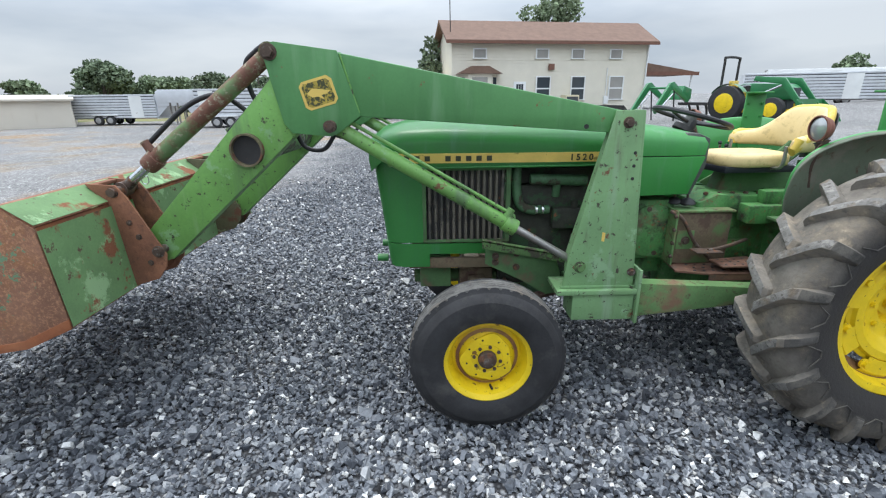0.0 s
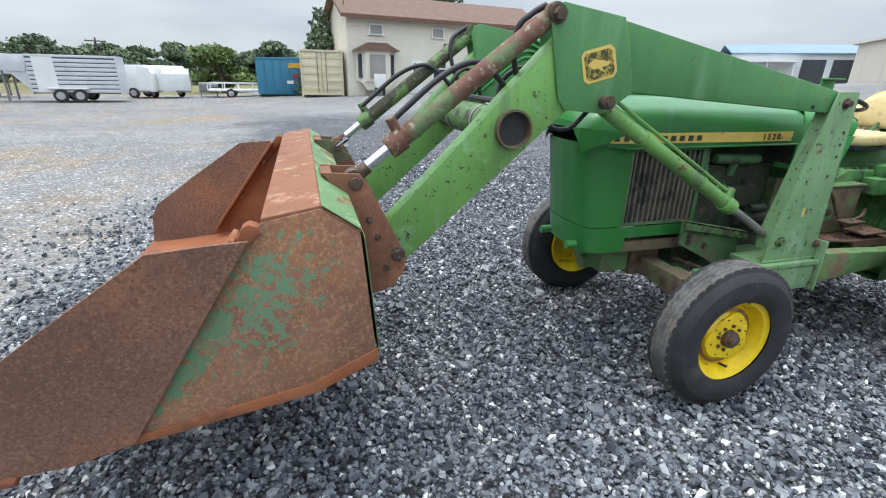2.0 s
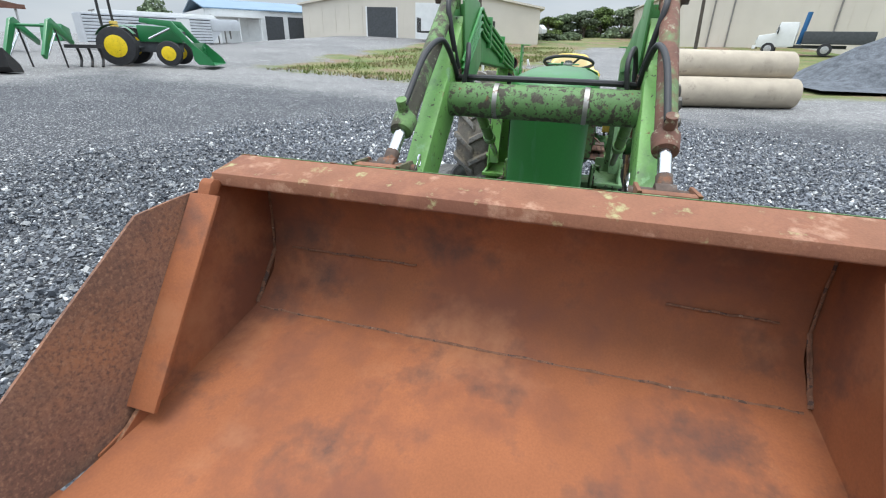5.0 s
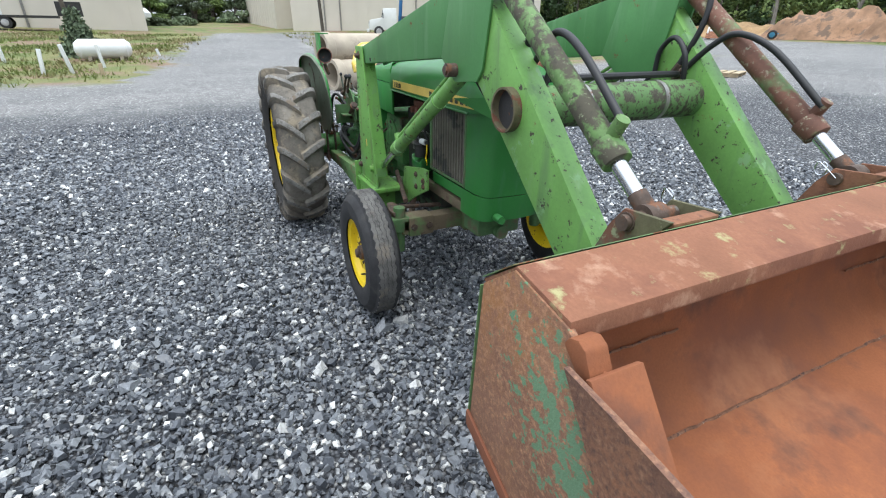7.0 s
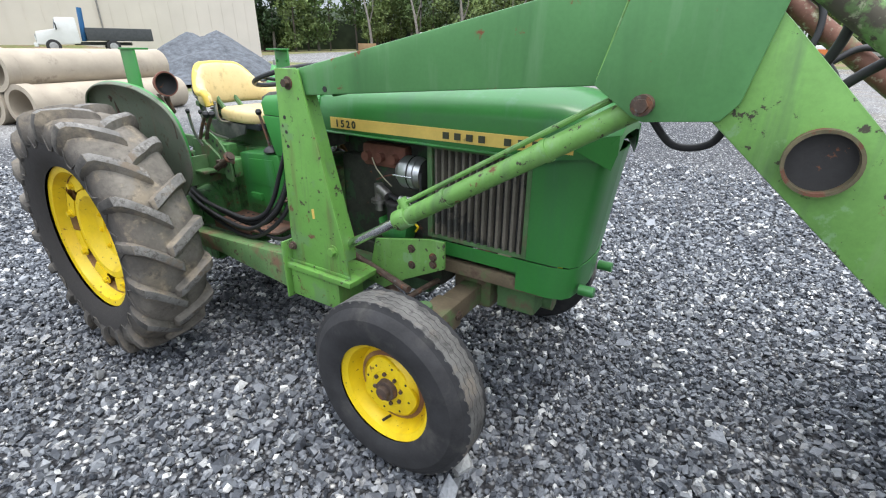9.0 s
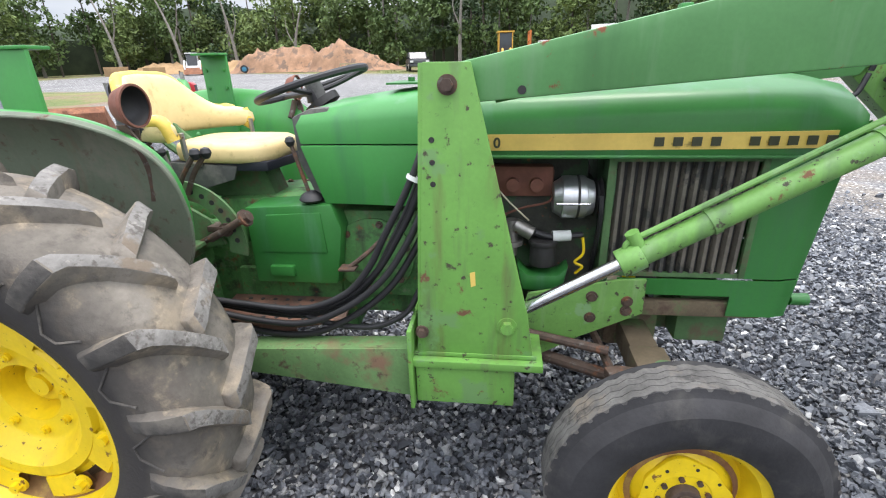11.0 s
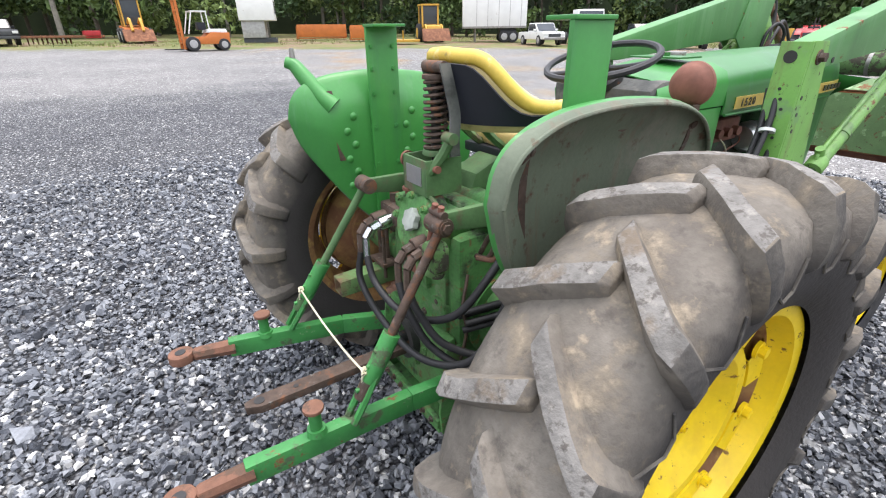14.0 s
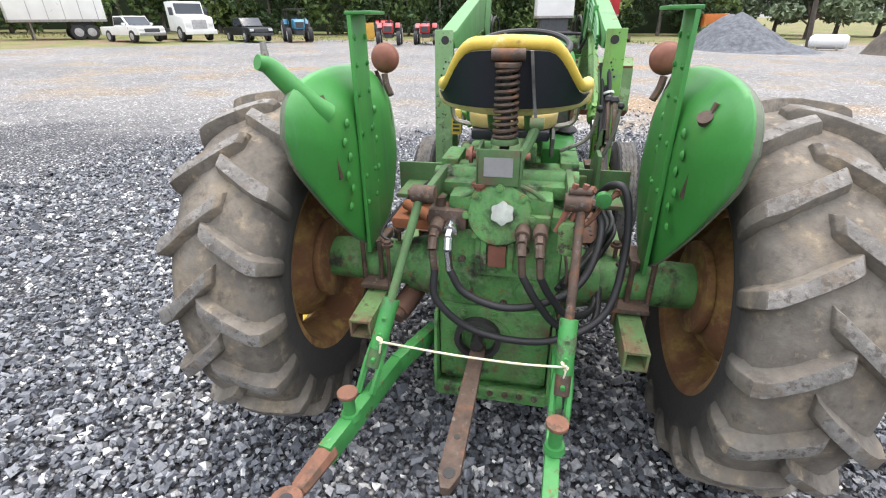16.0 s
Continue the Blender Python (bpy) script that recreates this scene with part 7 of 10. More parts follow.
# ---- background materials ----
siding = mat("cream_siding", (0.66, 0.62, 0.52), 0.6, var=0.05, scale=1.0, bump=0.05, bscale=20)
roof_brown = mat("brown_shingle", (0.165, 0.10, 0.072), 0.85, var=0.15, scale=3, bump=0.3, bscale=12)
trim_brown = mat("brown_trim", (0.16, 0.07, 0.045), 0.6)
glass_dark = mat("window_glass", (0.05, 0.06, 0.07), 0.08, var=0.1, scale=1, bump=0.0)
white_paint = mat("white_paint", (0.72, 0.73, 0.72), 0.4, var=0.06, scale=1.5, bump=0.03, patches=(((0.45, 0.42, 0.38), 0.10, 3, 0.7),))
trailer_alu = mat("trailer_aluminium", (0.60, 0.62, 0.65), 0.42, metal=0.35, var=0.08, scale=2, bump=0.03)
gap_dark = mat("dark_gap", (0.06, 0.065, 0.07), 0.8)
car_black = mat("black_car_paint", (0.012, 0.014, 0.016), 0.45, var=0.1, bump=0.0, spec=0.25)
blue_paint = mat("blue_paint", (0.02, 0.12, 0.28), 0.5, var=0.12, scale=1)
light_blue = mat("light_blue_paint", (0.035, 0.19, 0.31), 0.5, var=0.12, scale=1)
beige_paint = mat("beige_paint", (0.58, 0.52, 0.36), 0.6, var=0.08, scale=1.2, patches=((RUST, 0.08, 4, 0.9),))
orange_paint = mat("orange_paint", (0.52, 0.15, 0.03), 0.55, var=0.15, scale=2, patches=((RUST, 0.18, 4, 0.9),))
machine_yellow = mat("machine_yellow", (0.58, 0.33, 0.05), 0.55, var=0.15, scale=2, patches=((RUST, 0.15, 4, 0.9),))
red_paint = mat("red_paint", (0.40, 0.02, 0.025), 0.4, var=0.15, scale=2)
metal_wall = mat("metal_wall", (0.60, 0.55, 0.47), 0.55, var=0.05, scale=0.4, bump=0.02)
concrete = mat("concrete", (0.42, 0.36, 0.28), 0.8, var=0.15, scale=2, bump=0.2, patches=(((0.28, 0.24, 0.19), 0.25, 1.5, 0.9),))
earth = mat("orange_earth", (0.30, 0.175, 0.105), 0.95, var=0.3, scale=0.8, bump=0.5, bscale=6, patches=(((0.15, 0.10, 0.07), 0.36, 0.9, 0.95),))
dark_stone = mat("crushed_stone", (0.10, 0.11, 0.125), 0.9, var=0.4, scale=4, bump=0.8, bscale=16)
bark = mat("bark", (0.09, 0.075, 0.06), 0.9, var=0.3, scale=4, bump=0.5, bscale=20)
pale_bark = mat("pale_bark", (0.215, 0.20, 0.175), 0.9, var=0.25, scale=3, bump=0.3, bscale=20)
leaf_mats = [mat(n, c, 0.65, var=0.35, scale=0.6, bump=0.0, island=0.55, spec=0.25) for n, c in (("leaves_mid", (0.13, 0.205, 0.068)), ("leaves_dark", (0.053, 0.10, 0.038)), ("leaves_bright", (0.20, 0.28, 0.092)), ("leaves_grey", (0.15, 0.19, 0.115)))]
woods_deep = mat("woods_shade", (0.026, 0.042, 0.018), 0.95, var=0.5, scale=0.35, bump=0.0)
timber = mat("timber", (0.42, 0.33, 0.21), 0.8, var=0.15, scale=2, bump=0.2)
rubber = mat("tyre_rubber", (0.03, 0.03, 0.032), 0.85, var=0.2)
hub_grey = mat("hub_grey", (0.42, 0.42, 0.42), 0.5, metal=0.4)
tractor_green = mat("tractor_green", (0.02, 0.17, 0.055), 0.35, var=0.1, scale=3, coat=0.2)
sky_roof = mat("blue_roof", (0.15, 0.235, 0.32), 0.5, var=0.08, scale=0.5)
sand_pile = mat("tan_earth", (0.33, 0.215, 0.11), 0.95, var=0.25, scale=1.0, bump=0.4, bscale=8)


def placed(name, x, y, heading, label, category, group="", dz=0.0):
    return thing(name, pose(x, y, terrain(x, y) + dz, 0, 0, heading), label, category, group)


def window(parent, u, z, w, h, y, glass=glass_dark, sash=True):
    """A framed window on a wall whose face lies at y; the frame stands proud."""
    wf = part("window", plus(box(u - w / 2 - 0.06, u - w / 2, y, y + 0.06, z - 0.06, z + h + 0.06), box(u + w / 2, u + w / 2 + 0.06, y, y + 0.06, z - 0.06, z + h + 0.06), box(u - w / 2, u + w / 2, y, y + 0.06, z + h, z + h + 0.06), box(u - w / 2 - 0.1, u + w / 2 + 0.1, y, y + 0.10, z - 0.06, z)), white_paint, parent)
    part("pane", box(u - w / 2, u + w / 2, y + 0.004, y + 0.02, z, z + h), glass, wf)
    if sash:
        part("sash", box(u - w / 2, u + w / 2, y + 0.02, y + 0.05, z + h * 0.48, z + h * 0.54), white_paint, wf)
    return wf


# ---- house: local x runs along the front, local y points to the yard ----
hx0, hy0, hx1, hy1 = 0.95, -27.4, -11.9, -29.4
h_len = math.hypot(hx1 - hx0, hy1 - hy0)
h_ang = math.degrees(math.atan2(hy1 - hy0, hx1 - hx0))
house = placed("house", hx0, hy0, h_ang, "two-storey cream house with brown roof and bay window", "house")
EV = 4.35
# facing the yard is local -y here, so the depth runs to +y
H_D = 4.6
part("wall", plus(box(0, h_len, 0.0, H_D, 0.0, EV)), siding, house)
for k in range(26):
    zb = 0.10 + k * 0.162
    part("clapboard", prism([(-0.022, zb), (0.0, zb + 0.155), (0.0, zb)], 0.0, h_len, "yz"), siding, house)
part("roof", prism([(-0.45, EV - 0.05), (H_D / 2, EV + 1.35), (H_D + 0.45, EV - 0.05), (H_D + 0.45, EV + 0.10), (H_D / 2, EV + 1.51), (-0.45, EV + 0.10)], -0.4, h_len + 0.4, "yz"), roof_brown, house)
part("gable", prism([(0.0, EV), (H_D, EV), (H_D / 2, EV + 1.28)], 0.02, h_len - 0.02, "yz"), siding, house)
part("gutter", box(-0.4, h_len + 0.4, -0.52, -0.42, EV - 0.10, EV + 0.03), trim_brown, house)
part("downpipe", plus(cyl((h_len - 0.1, -0.08, 0), (h_len - 0.1, -0.08, EV), 0.05, seg=8)), white_paint, house)


def face_window(u, z, w, h, glass=glass_dark, sash=True):
    wf = part("window", plus(box(u - w / 2 - 0.07, u - w / 2, -0.09, 0.0, z - 0.06, z + h + 0.07), box(u + w / 2, u + w / 2 + 0.07, -0.09, 0.0, z - 0.06, z + h + 0.07), box(u - w / 2, u + w / 2, -0.09, 0.0, z + h, z + h + 0.07), box(u - w / 2 - 0.1, u + w / 2 + 0.1, -0.13, 0.0, z - 0.06, z)), white_paint, house)
    part("pane", box(u - w / 2, u + w / 2, -0.05, -0.02, z, z + h), glass, wf)
    if sash:
        part("sash", box(u - w / 2, u + w / 2, -0.075, -0.05, z + h * 0.47, z + h * 0.53), white_paint, wf)


pale_glass = mat("curtained_glass", (0.30, 0.29, 0.27), 0.25, var=0.1, scale=1, bump=0.0)
for u in (1.75, 5.75, 8.1, 10.7):
    face_window(u, 3.48, 0.72, 0.48, pale_glass, False)
face_window(5.9, 1.0, 0.85, 1.35)
face_window(8.25, 1.0, 0.85, 1.35)
face_window(10.9, 1.0, 0.9, 1.35, pale_glass)
part("vent_box", box(6.2, 6.55, -0.18, 0, 2.78, 3.14, 0.01), trim_brown, house)
bay = part("bay_window", prism([(0.45, 0.0), (0.9, -0.62), (2.35, -0.62), (2.8, 0.0)], 0.85, 2.55, "xy"), siding, house, "cream bay window with brown hipped roof")
part("bay_roof", prism([(0.25, 2.55), (1.1, 2.98), (2.15, 2.98), (3.0, 2.55)], -0.80, 0.02, "xz"), roof_brown, bay)
for u, w in ((0.68, 0.3), (1.62, 0.95), (2.57, 0.3)):
    part("window", box(u - w / 2, u + w / 2, -0.66 if w > 0.5 else -0.40, -0.60 if w > 0.5 else -0.25, 1.05, 2.35), pale_glass if w > 0.5 else glass_dark, bay)
part("bay_base", prism([(0.6, 0.85), (2.65, 0.85), (2.2, 0.35), (1.0, 0.35)], -0.55, 0.0, "xz"), siding, bay)
door = part("door", box(3.95, 4.75, -0.06, 0.0, 0.15, 2.1, 0.01), white_paint, house, "white entrance door with small panes")
part("door_light", box(4.12, 4.58, -0.075, -0.06, 1.15, 1.95), glass_dark, door)
for k in range(1, 3):
    part("glazing_bar", box(4.12 + 0.155 * k - 0.01, 4.12 + 0.155 * k + 0.01, -0.085, -0.075, 1.15, 1.95), white_paint, door)
part("door_step", box(3.6, 5.3, -0.95, 0.0, -0.1, 0.14, 0.01), concrete, house)
part("porch_roof", prism([(h_len, 3.25), (h_len + 4.0, 2.65), (h_len + 4.0, 2.5), (h_len, 2.55)], 0.3, H_D - 0.5, "xz"), roof_brown, house, "brown porch roof")
part("porch_fascia", box(h_len, h_len + 4.05, 0.22, 0.30, 2.45, 2.68), trim_brown, house)
part("porch_post", cyl((h_len + 3.7, 0.5, 0), (h_len + 3.7, 0.5, 2.55), 0.06, seg=10), white_paint, house)
part("meter_pipe", plus(cyl((10.2, -0.06, 0.4), (10.2, -0.06, 2.9), 0.03, seg=8), box(10.1, 10.4, -0.14, 0, 0.7, 1.2)), white_paint, house)
part("antenna", cyl((0.05, 0.6, EV), (0.0, 0.6, EV + 4.6), 0.03, seg=6), black_iron, house)
ac = placed("air_conditioner", -6.6, -28.1, h_ang, "beige air conditioning unit by the house wall", "air conditioner")
part("casing", box(-0.45, 0.45, -0.4, 0.4, 0.0, 0.95, 0.03), beige_paint, ac)
part("grille", box(-0.38, 0.38, -0.415, -0.40, 0.1, 0.85), gap_dark, ac)
sign = placed("notice_box", -0.75, -26.4, h_ang, "white notice box standing before the bay window", "sign")
part("panel", box(-0.3, 0.3, -0.2, 0.2, 0.45, 1.2, 0.02), white_paint, sign)
for u in (-0.24, 0.24):
    part("leg", box(u - 0.04, u + 0.04, -0.15, 0.15, 0, 0.45), black_iron, sign)


def container(x, y, heading, length, m, label, marks=False):
    c = placed("shipping_container", x, y, heading, label, "container")
    part("body", box(-1.22, 1.22, -length, -0.12, 0.16, 2.6, 0.02), m, c)
    for u in (-0.6, 0.6):
        d = part("door", box(u - 0.57, u + 0.57, -0.12, -0.06, 0.24, 2.5, 0.012), m, c)
        for k in range(5):
            part("rib", box(u - 0.5, u + 0.5, -0.06, -0.03, 0.40 + 0.43 * k, 0.62 + 0.43 * k, 0.01), m, d)
        part("lock_bar", cyl((u + (0.35 if u < 0 else -0.35), -0.015, 0.26), (u + (0.35 if u < 0 else -0.35), -0.015, 2.48), 0.022, seg=8), steel, d)
    part("frame", plus(box(-1.22, -1.14, -0.14, 0, 0, 2.6), box(1.14, 1.22, -0.14, 0, 0, 2.6), box(-1.14, 1.14, -0.14, 0, 2.5, 2.6), box(-1.14, 1.14, -0.14, 0, 0.1, 0.24)), m, c)
    return c


container(2.45, -27.75, -4, 6.0, beige_paint, "beige steel shipping container beside the house")
blue = placed("waste_container", 4.75, -31.0, 2, "teal-blue steel container with yellow label bar", "container")
part("body", box(-1.45, 1.6, -3.5, 0, 0.1, 2.2, 0.02), light_blue, blue)
part("lid", prism([(-1.5, 2.2), (1.65, 2.2), (1.65, 2.28), (-1.5, 2.38)], -3.55, 0.04, "xz", 0.01), light_blue, blue)
for k in range(6):
    part("rib", box(-1.40 + 0.5 * k, -1.34 + 0.5 * k, 0.0, 0.05, 0.2, 2.15), light_blue, blue)
part("label_bar", box(-1.3, -0.35, 0.05, 0.056, 1.70, 2.0), machine_yellow, blue)
part("label_mark", box(-0.95, -0.6, 0.05, 0.056, 1.15, 1.35), red_paint, blue)
part("label_mark", box(-0.6, -0.2, 0.05, 0.056, 0.75, 0.95), white_paint, blue)
part("runner", box(-1.4, 1.5, -3.4, -0.1, 0.0, 0.1), black_iron, blue)


def simple_wheel(parent, x, y, r, w, hub=hub_grey, axis=(0, 1, 0)):
    a = Vector(axis)
    c = Vector((x, y, r))
    wh = part("wheel", plus(cyl(c - a * w / 2, c + a * w / 2, r, seg=24, bev=min(0.04, r * 0.12))), rubber, parent)
    part("rim", cyl(c - a * (w / 2 + 0.012), c + a * (w / 2 + 0.012), r * 0.58, seg=20, bev=0.008), hub, wh)
    return wh


def stock_trailer(x, y, heading, label, length=7.0, gooseneck=True, h=1.95):
    """Slatted aluminium livestock trailer; local x is its length."""
    t = placed("livestock_trailer", x, y, heading, label, "trailer", "trailers in the yard")
    part("body", box(0, length, -1.0, 1.0, 0.45, h, 0.02), gap_dark, t)
    for s in (1, -1):
        for k in range(8):
            z = 0.50 + k * (h - 0.62) / 8
            part("slat", box(-0.02, length + 0.02, *sorted((s * 1.0, s * 1.03)), z, z + (h - 0.62) / 8 * 0.78, 0.008), trailer_alu, t)
    part("roof", box(-0.03, length + 0.03, -1.04, 1.04, h - 0.10, h + 0.02, 0.02), trailer_alu, t)
    for s in (1, -1):
        part("side_post", box(length * 0.7, length * 0.7 + 0.9, *sorted((s * 1.03, s * 1.045)), 0.5, h - 0.1), white_paint, t)
    part("end_panel", box(-0.035, 0.0, -1.0, 1.0, 0.42, h), trailer_alu, t)
    part("end_panel", box(length, length + 0.03, -1.0, 1.0, 0.42, h), trailer_alu, t)
    part("fender", plus(*[box(1.4, 3.2, *sorted((s * 1.0, s * 1.22)), 0.68, 0.73, 0.01) for s in (1, -1)]), white_paint, t)
    for s in (1, -1):
        for wx in (1.85, 2.7):
            simple_wheel(t, wx, s * 1.1, 0.34, 0.2)
    if gooseneck:
        part("gooseneck", prism([(length, h), (length + 2.1, h), (length + 2.3, h - 0.15), (length + 2.3, h - 0.75), (length + 0.1, h - 0.85)], -0.95, 0.95, "xz", 0.02), trailer_alu, t, "overhanging trailer nose")
        part("coupler", cyl((length + 1.9, 0, 0.8), (length + 1.9, 0, h - 0.7), 0.06), steel, t)
        for s in (1, -1):
            part("landing_leg", cyl((length + 1.2, s * 0.6, 0.05), (length + 1.2, s * 0.6, h - 0.8), 0.05), steel, t)
        part("front_ramp", prism([(length, 0.5), (length, h - 0.8), (length + 0.9, h - 0.75)], -0.9, 0.9, "xz"), trailer_alu, t)
    else:
        part("tongue", box(length, length + 1.3, -0.06, 0.06, 0.45, 0.55), steel, t)
    return t


def cargo_trailer(x, y, heading, label, length=4.6, h=2.0, w=1.0):
    t = placed("cargo_trailer", x, y, heading, label, "trailer", "trailers in the yard")
    part("body", prism([(0, 0.4), (0, h), (length - 0.2, h), (length + 0.25, h - 0.5), (length + 0.25, 0.4)], -w, w, "xz", 0.03), white_paint, t)
    for s in (1, -1):
        part("side_door", box(length * 0.62, length * 0.62 + 0.75, *sorted((s * w, s * (w + 0.015))), 0.5, h - 0.15), white_paint, t)
        part("belt_trim", box(0, length, *sorted((s * w, s * (w + 0.02))), 0.38, 0.46), steel, t)
        simple_wheel(t, length * 0.40, s * (w - 0.02), 0.32, 0.18)
    part("rear_seam", plus(box(-0.015, 0, -0.02, 0.02, 0.42, h - 0.05), box(-0.02, 0, -w, w, h - 0.08, h)), steel, t)
    part("tongue", box(length + 0.2, length + 1.4, -0.06, 0.06, 0.38, 0.48), steel, t)
    return t


stock_trailer(28.2, -33.6, 180, "silver slatted livestock trailer parked across the yard", 6.0, True, 2.1)
stock_trailer(13.4, -29.6, 6, "silver slatted gooseneck livestock trailer parked in the yard", 3.9, True, 2.35)
cargo_trailer(14.5, -34.2, 172, "white enclosed cargo trailer", 1.7, 2.0)
cargo_trailer(12.7, -34.8, 140, "small white enclosed cargo trailer beside another", 1.2, 2.0)
stock_trailer(-19.9, -31.8, 155, "long silver gooseneck livestock trailer by the building", 8.0, True, 2.15)
cargo_trailer(-24.0, -35.5, 150, "white enclosed cargo trailer beside others", 6.0, 2.6, 1.2)
cargo_trailer(-28.5, -37.0, 150, "large white enclosed cargo trailer", 6.5, 2.7, 1.2)
utv = placed("utility_trailer", 9.6, -33.2, 184, "low white flat utility trailer", "trailer", "trailers in the yard")
part("deck", plus(box(0, 3.6, -0.9, 0.9, 0.45, 0.55), *[box(0.9 * k, 0.9 * k + 0.05, s * 0.9 - 0.02, s * 0.9 + 0.02, 0.55, 0.95) for k in range(5) for s in (1, -1)], box(0, 3.6, -0.92, -0.88, 0.9, 0.97), box(0, 3.6, 0.88, 0.92, 0.9, 0.97)), white_paint, utv)
for s in (1, -1):
    simple_wheel(utv, 1.4, s * 0.95, 0.3, 0.16)
tank2 = placed("salt_spreader", 9.9, -35.0, 100, "grey box spreader standing on the lot", "spreader")
part("hopper", prism([(-0.8, 0.9), (0.8, 0.9), (0.45, 0.3), (-0.45, 0.3)], -0.6, 0.6, "xz", 0.01), hub_grey, tank2)
part("legs", plus(*[box(a - 0.04, a + 0.04, b - 0.04, b + 0.04, 0, 0.4) for a in (-0.4, 0.4) for b in (-0.5, 0.5)]), steel, tank2)


# ---- compact green tractor with roll bar and its attachments ----
def small_tractor(x, y, heading, label, m, hub, rops=True, bucket_on=True, scale=1.0, name="compact_tractor"):
    t = placed(name, x, y, heading, label, "tractor")
    t.scale = (scale,) * 3
    part("hood", prism([(0.55, 0.75), (0.55, 1.28), (1.75, 1.22), (1.9, 1.1), (1.92, 0.72)], -0.30, 0.30, "xz", 0.05), m, t)
    part("grille", box(1.905, 1.925, -0.22, 0.22, 0.78, 1.1), gap_dark, t)
    part("body", plus(box(-0.35, 1.8, -0.22, 0.22, 0.42, 0.78, 0.03)), gap_dark, t)
    part("platform", box(-0.1, 0.65, -0.55, 0.55, 0.55, 0.60, 0.01), gap_dark, t)
    part("seat", plus(box(-0.22, 0.18, -0.24, 0.24, 0.90, 1.0, 0.03), box(-0.28, -0.18, -0.24, 0.24, 0.98, 1.38, 0.03)), seat_trim if rops else seat_black, t)
    part("steering_wheel", lathe([(0.17, 0.0), (0.185, 0.012), (0.17, 0.024)], (0.42, 0, 1.32), 20, "z", closed=True), hose_black, t)
    for s in (1, -1):
        part("fender", lathe([(0.66, s * 0.42), (0.68, s * 0.46), (0.68, s * 0.72)], (0, 0, 0.60), 14, a0=35, a1=150), m, t)
        w = simple_wheel(t, 0.0, s * 0.66, 0.60, 0.34, hub)
        simple_wheel(t, 1.55, s * 0.62, 0.40, 0.24, hub)
    if rops:
        part("roll_bar", pipe([(-0.42, -0.45, 0.7), (-0.42, -0.45, 2.0), (-0.42, -0.40, 2.18), (-0.42, 0.40, 2.18), (-0.42, 0.45, 2.0), (-0.42, 0.45, 0.7)], 0.045, 8, 3), black_iron, t)
    else:
        part("exhaust", cyl((1.3, 0.1, 1.25), (1.3, 0.1, 1.75), 0.03), black_iron, t)
    if bucket_on:
        for s in (1, -1):
            part("loader_arm", prism([(0.75, 1.35), (0.80, 1.50), (1.75, 1.42), (2.45, 0.55), (2.35, 0.45), (1.65, 1.22)], *sorted((s * 0.48, s * 0.56)), "xz", 0.015), m, t)
            part("loader_cylinder", cyl((0.95, s * 0.52, 0.85), (1.8, s * 0.52, 1.25), 0.035), chrome, t)
        part("bucket", solid(grid([[(2.35, y, 0.75), (2.38, y, 0.2), (2.5, y, 0.08), (3.0, y, 0.05)] for y in (-0.85, 0.85)]), 0.02), m, t)
        for s in (1, -1):
            part("bucket_side", prism([(2.35, 0.75), (2.38, 0.2), (2.5, 0.08), (3.0, 0.05), (2.9, 0.25)], *sorted((s * 0.85, s * 0.86)), "xz"), m, t)
    return t


small_tractor(-11.4, -18.6, 118, "newer green compact tractor with roll bar and loader", tractor_green, yellow, scale=1.2)
small_tractor(-11.15, 14.35, 20, "small red tractor parked on the gravel edge", red_paint, hub_grey, rops=False, bucket_on=False, scale=0.75, name="garden_tractor")
small_tractor(31.45, 10.5, 195, "red row-crop tractor parked on the verge", red_paint, hub_grey, rops=False, bucket_on=False, scale=1.05, name="farm_tractor")
small_tractor(33.9, 8.5, 190, "red farm tractor with white hubs on the verge", red_paint, hub_grey, rops=False, bucket_on=False, scale=1.05, name="farm_tractor")
small_tractor(45.5, 15.5, 200, "faded red tractor among trees", red_paint, hub_grey, rops=False, bucket_on=False, scale=1.1, name="farm_tractor")
bt = small_tractor(32.1, 17.7, 215, "blue tractor with canopy parked on the verge", light_blue, hub_grey, rops=False, bucket_on=False, scale=1.15, name="farm_tractor")
part("canopy", plus(box(-0.5, 0.7, -0.6, 0.6, 1.75, 1.82, 0.02), *[cyl((a, b, 0.9), (a, b, 1.76), 0.025, seg=6) for a in (-0.4, 0.6) for b in (-0.5, 0.5)]), black_iron, bt)

frame1 = placed("pallet_fork_frame", -2.34, -16.66, -35, "black pallet fork frame standing on the asphalt", "loader attachment")
part("frame", plus(box(-0.75, 0.75, -0.03, 0.03, 0.0, 0.08), box(-0.75, 0.75, -0.03, 0.03, 0.55, 0.63), box(-0.75, -0.67, -0.03, 0.03, 0.08, 0.55), box(0.67, 0.75, -0.03, 0.03, 0.08, 0.55), box(-0.05, 0.05, -0.03, 0.03, 0.08, 0.55)), black_iron, frame1)
ld = placed("front_loader", -6.9, -17.95, -150, "detached green front loader resting on stands", "loader attachment")
for s in (1, -1):
    part("arm", prism([(0.0, 0.5), (0.15, 0.35), (1.1, 1.35), (2.3, 0.75), (2.4, 0.9), (1.15, 1.65), (0.9, 1.6)], *sorted((s * 0.5, s * 0.6)), "xz", 0.015), tractor_green, ld)
    part("stand", cyl((1.5, s * 0.55, 0.02), (1.25, s * 0.55, 1.4), 0.03), black_iron, ld)
    part("cylinder", cyl((0.3, s * 0.55, 0.45), (1.2, s * 0.55, 1.15), 0.035), chrome, ld)
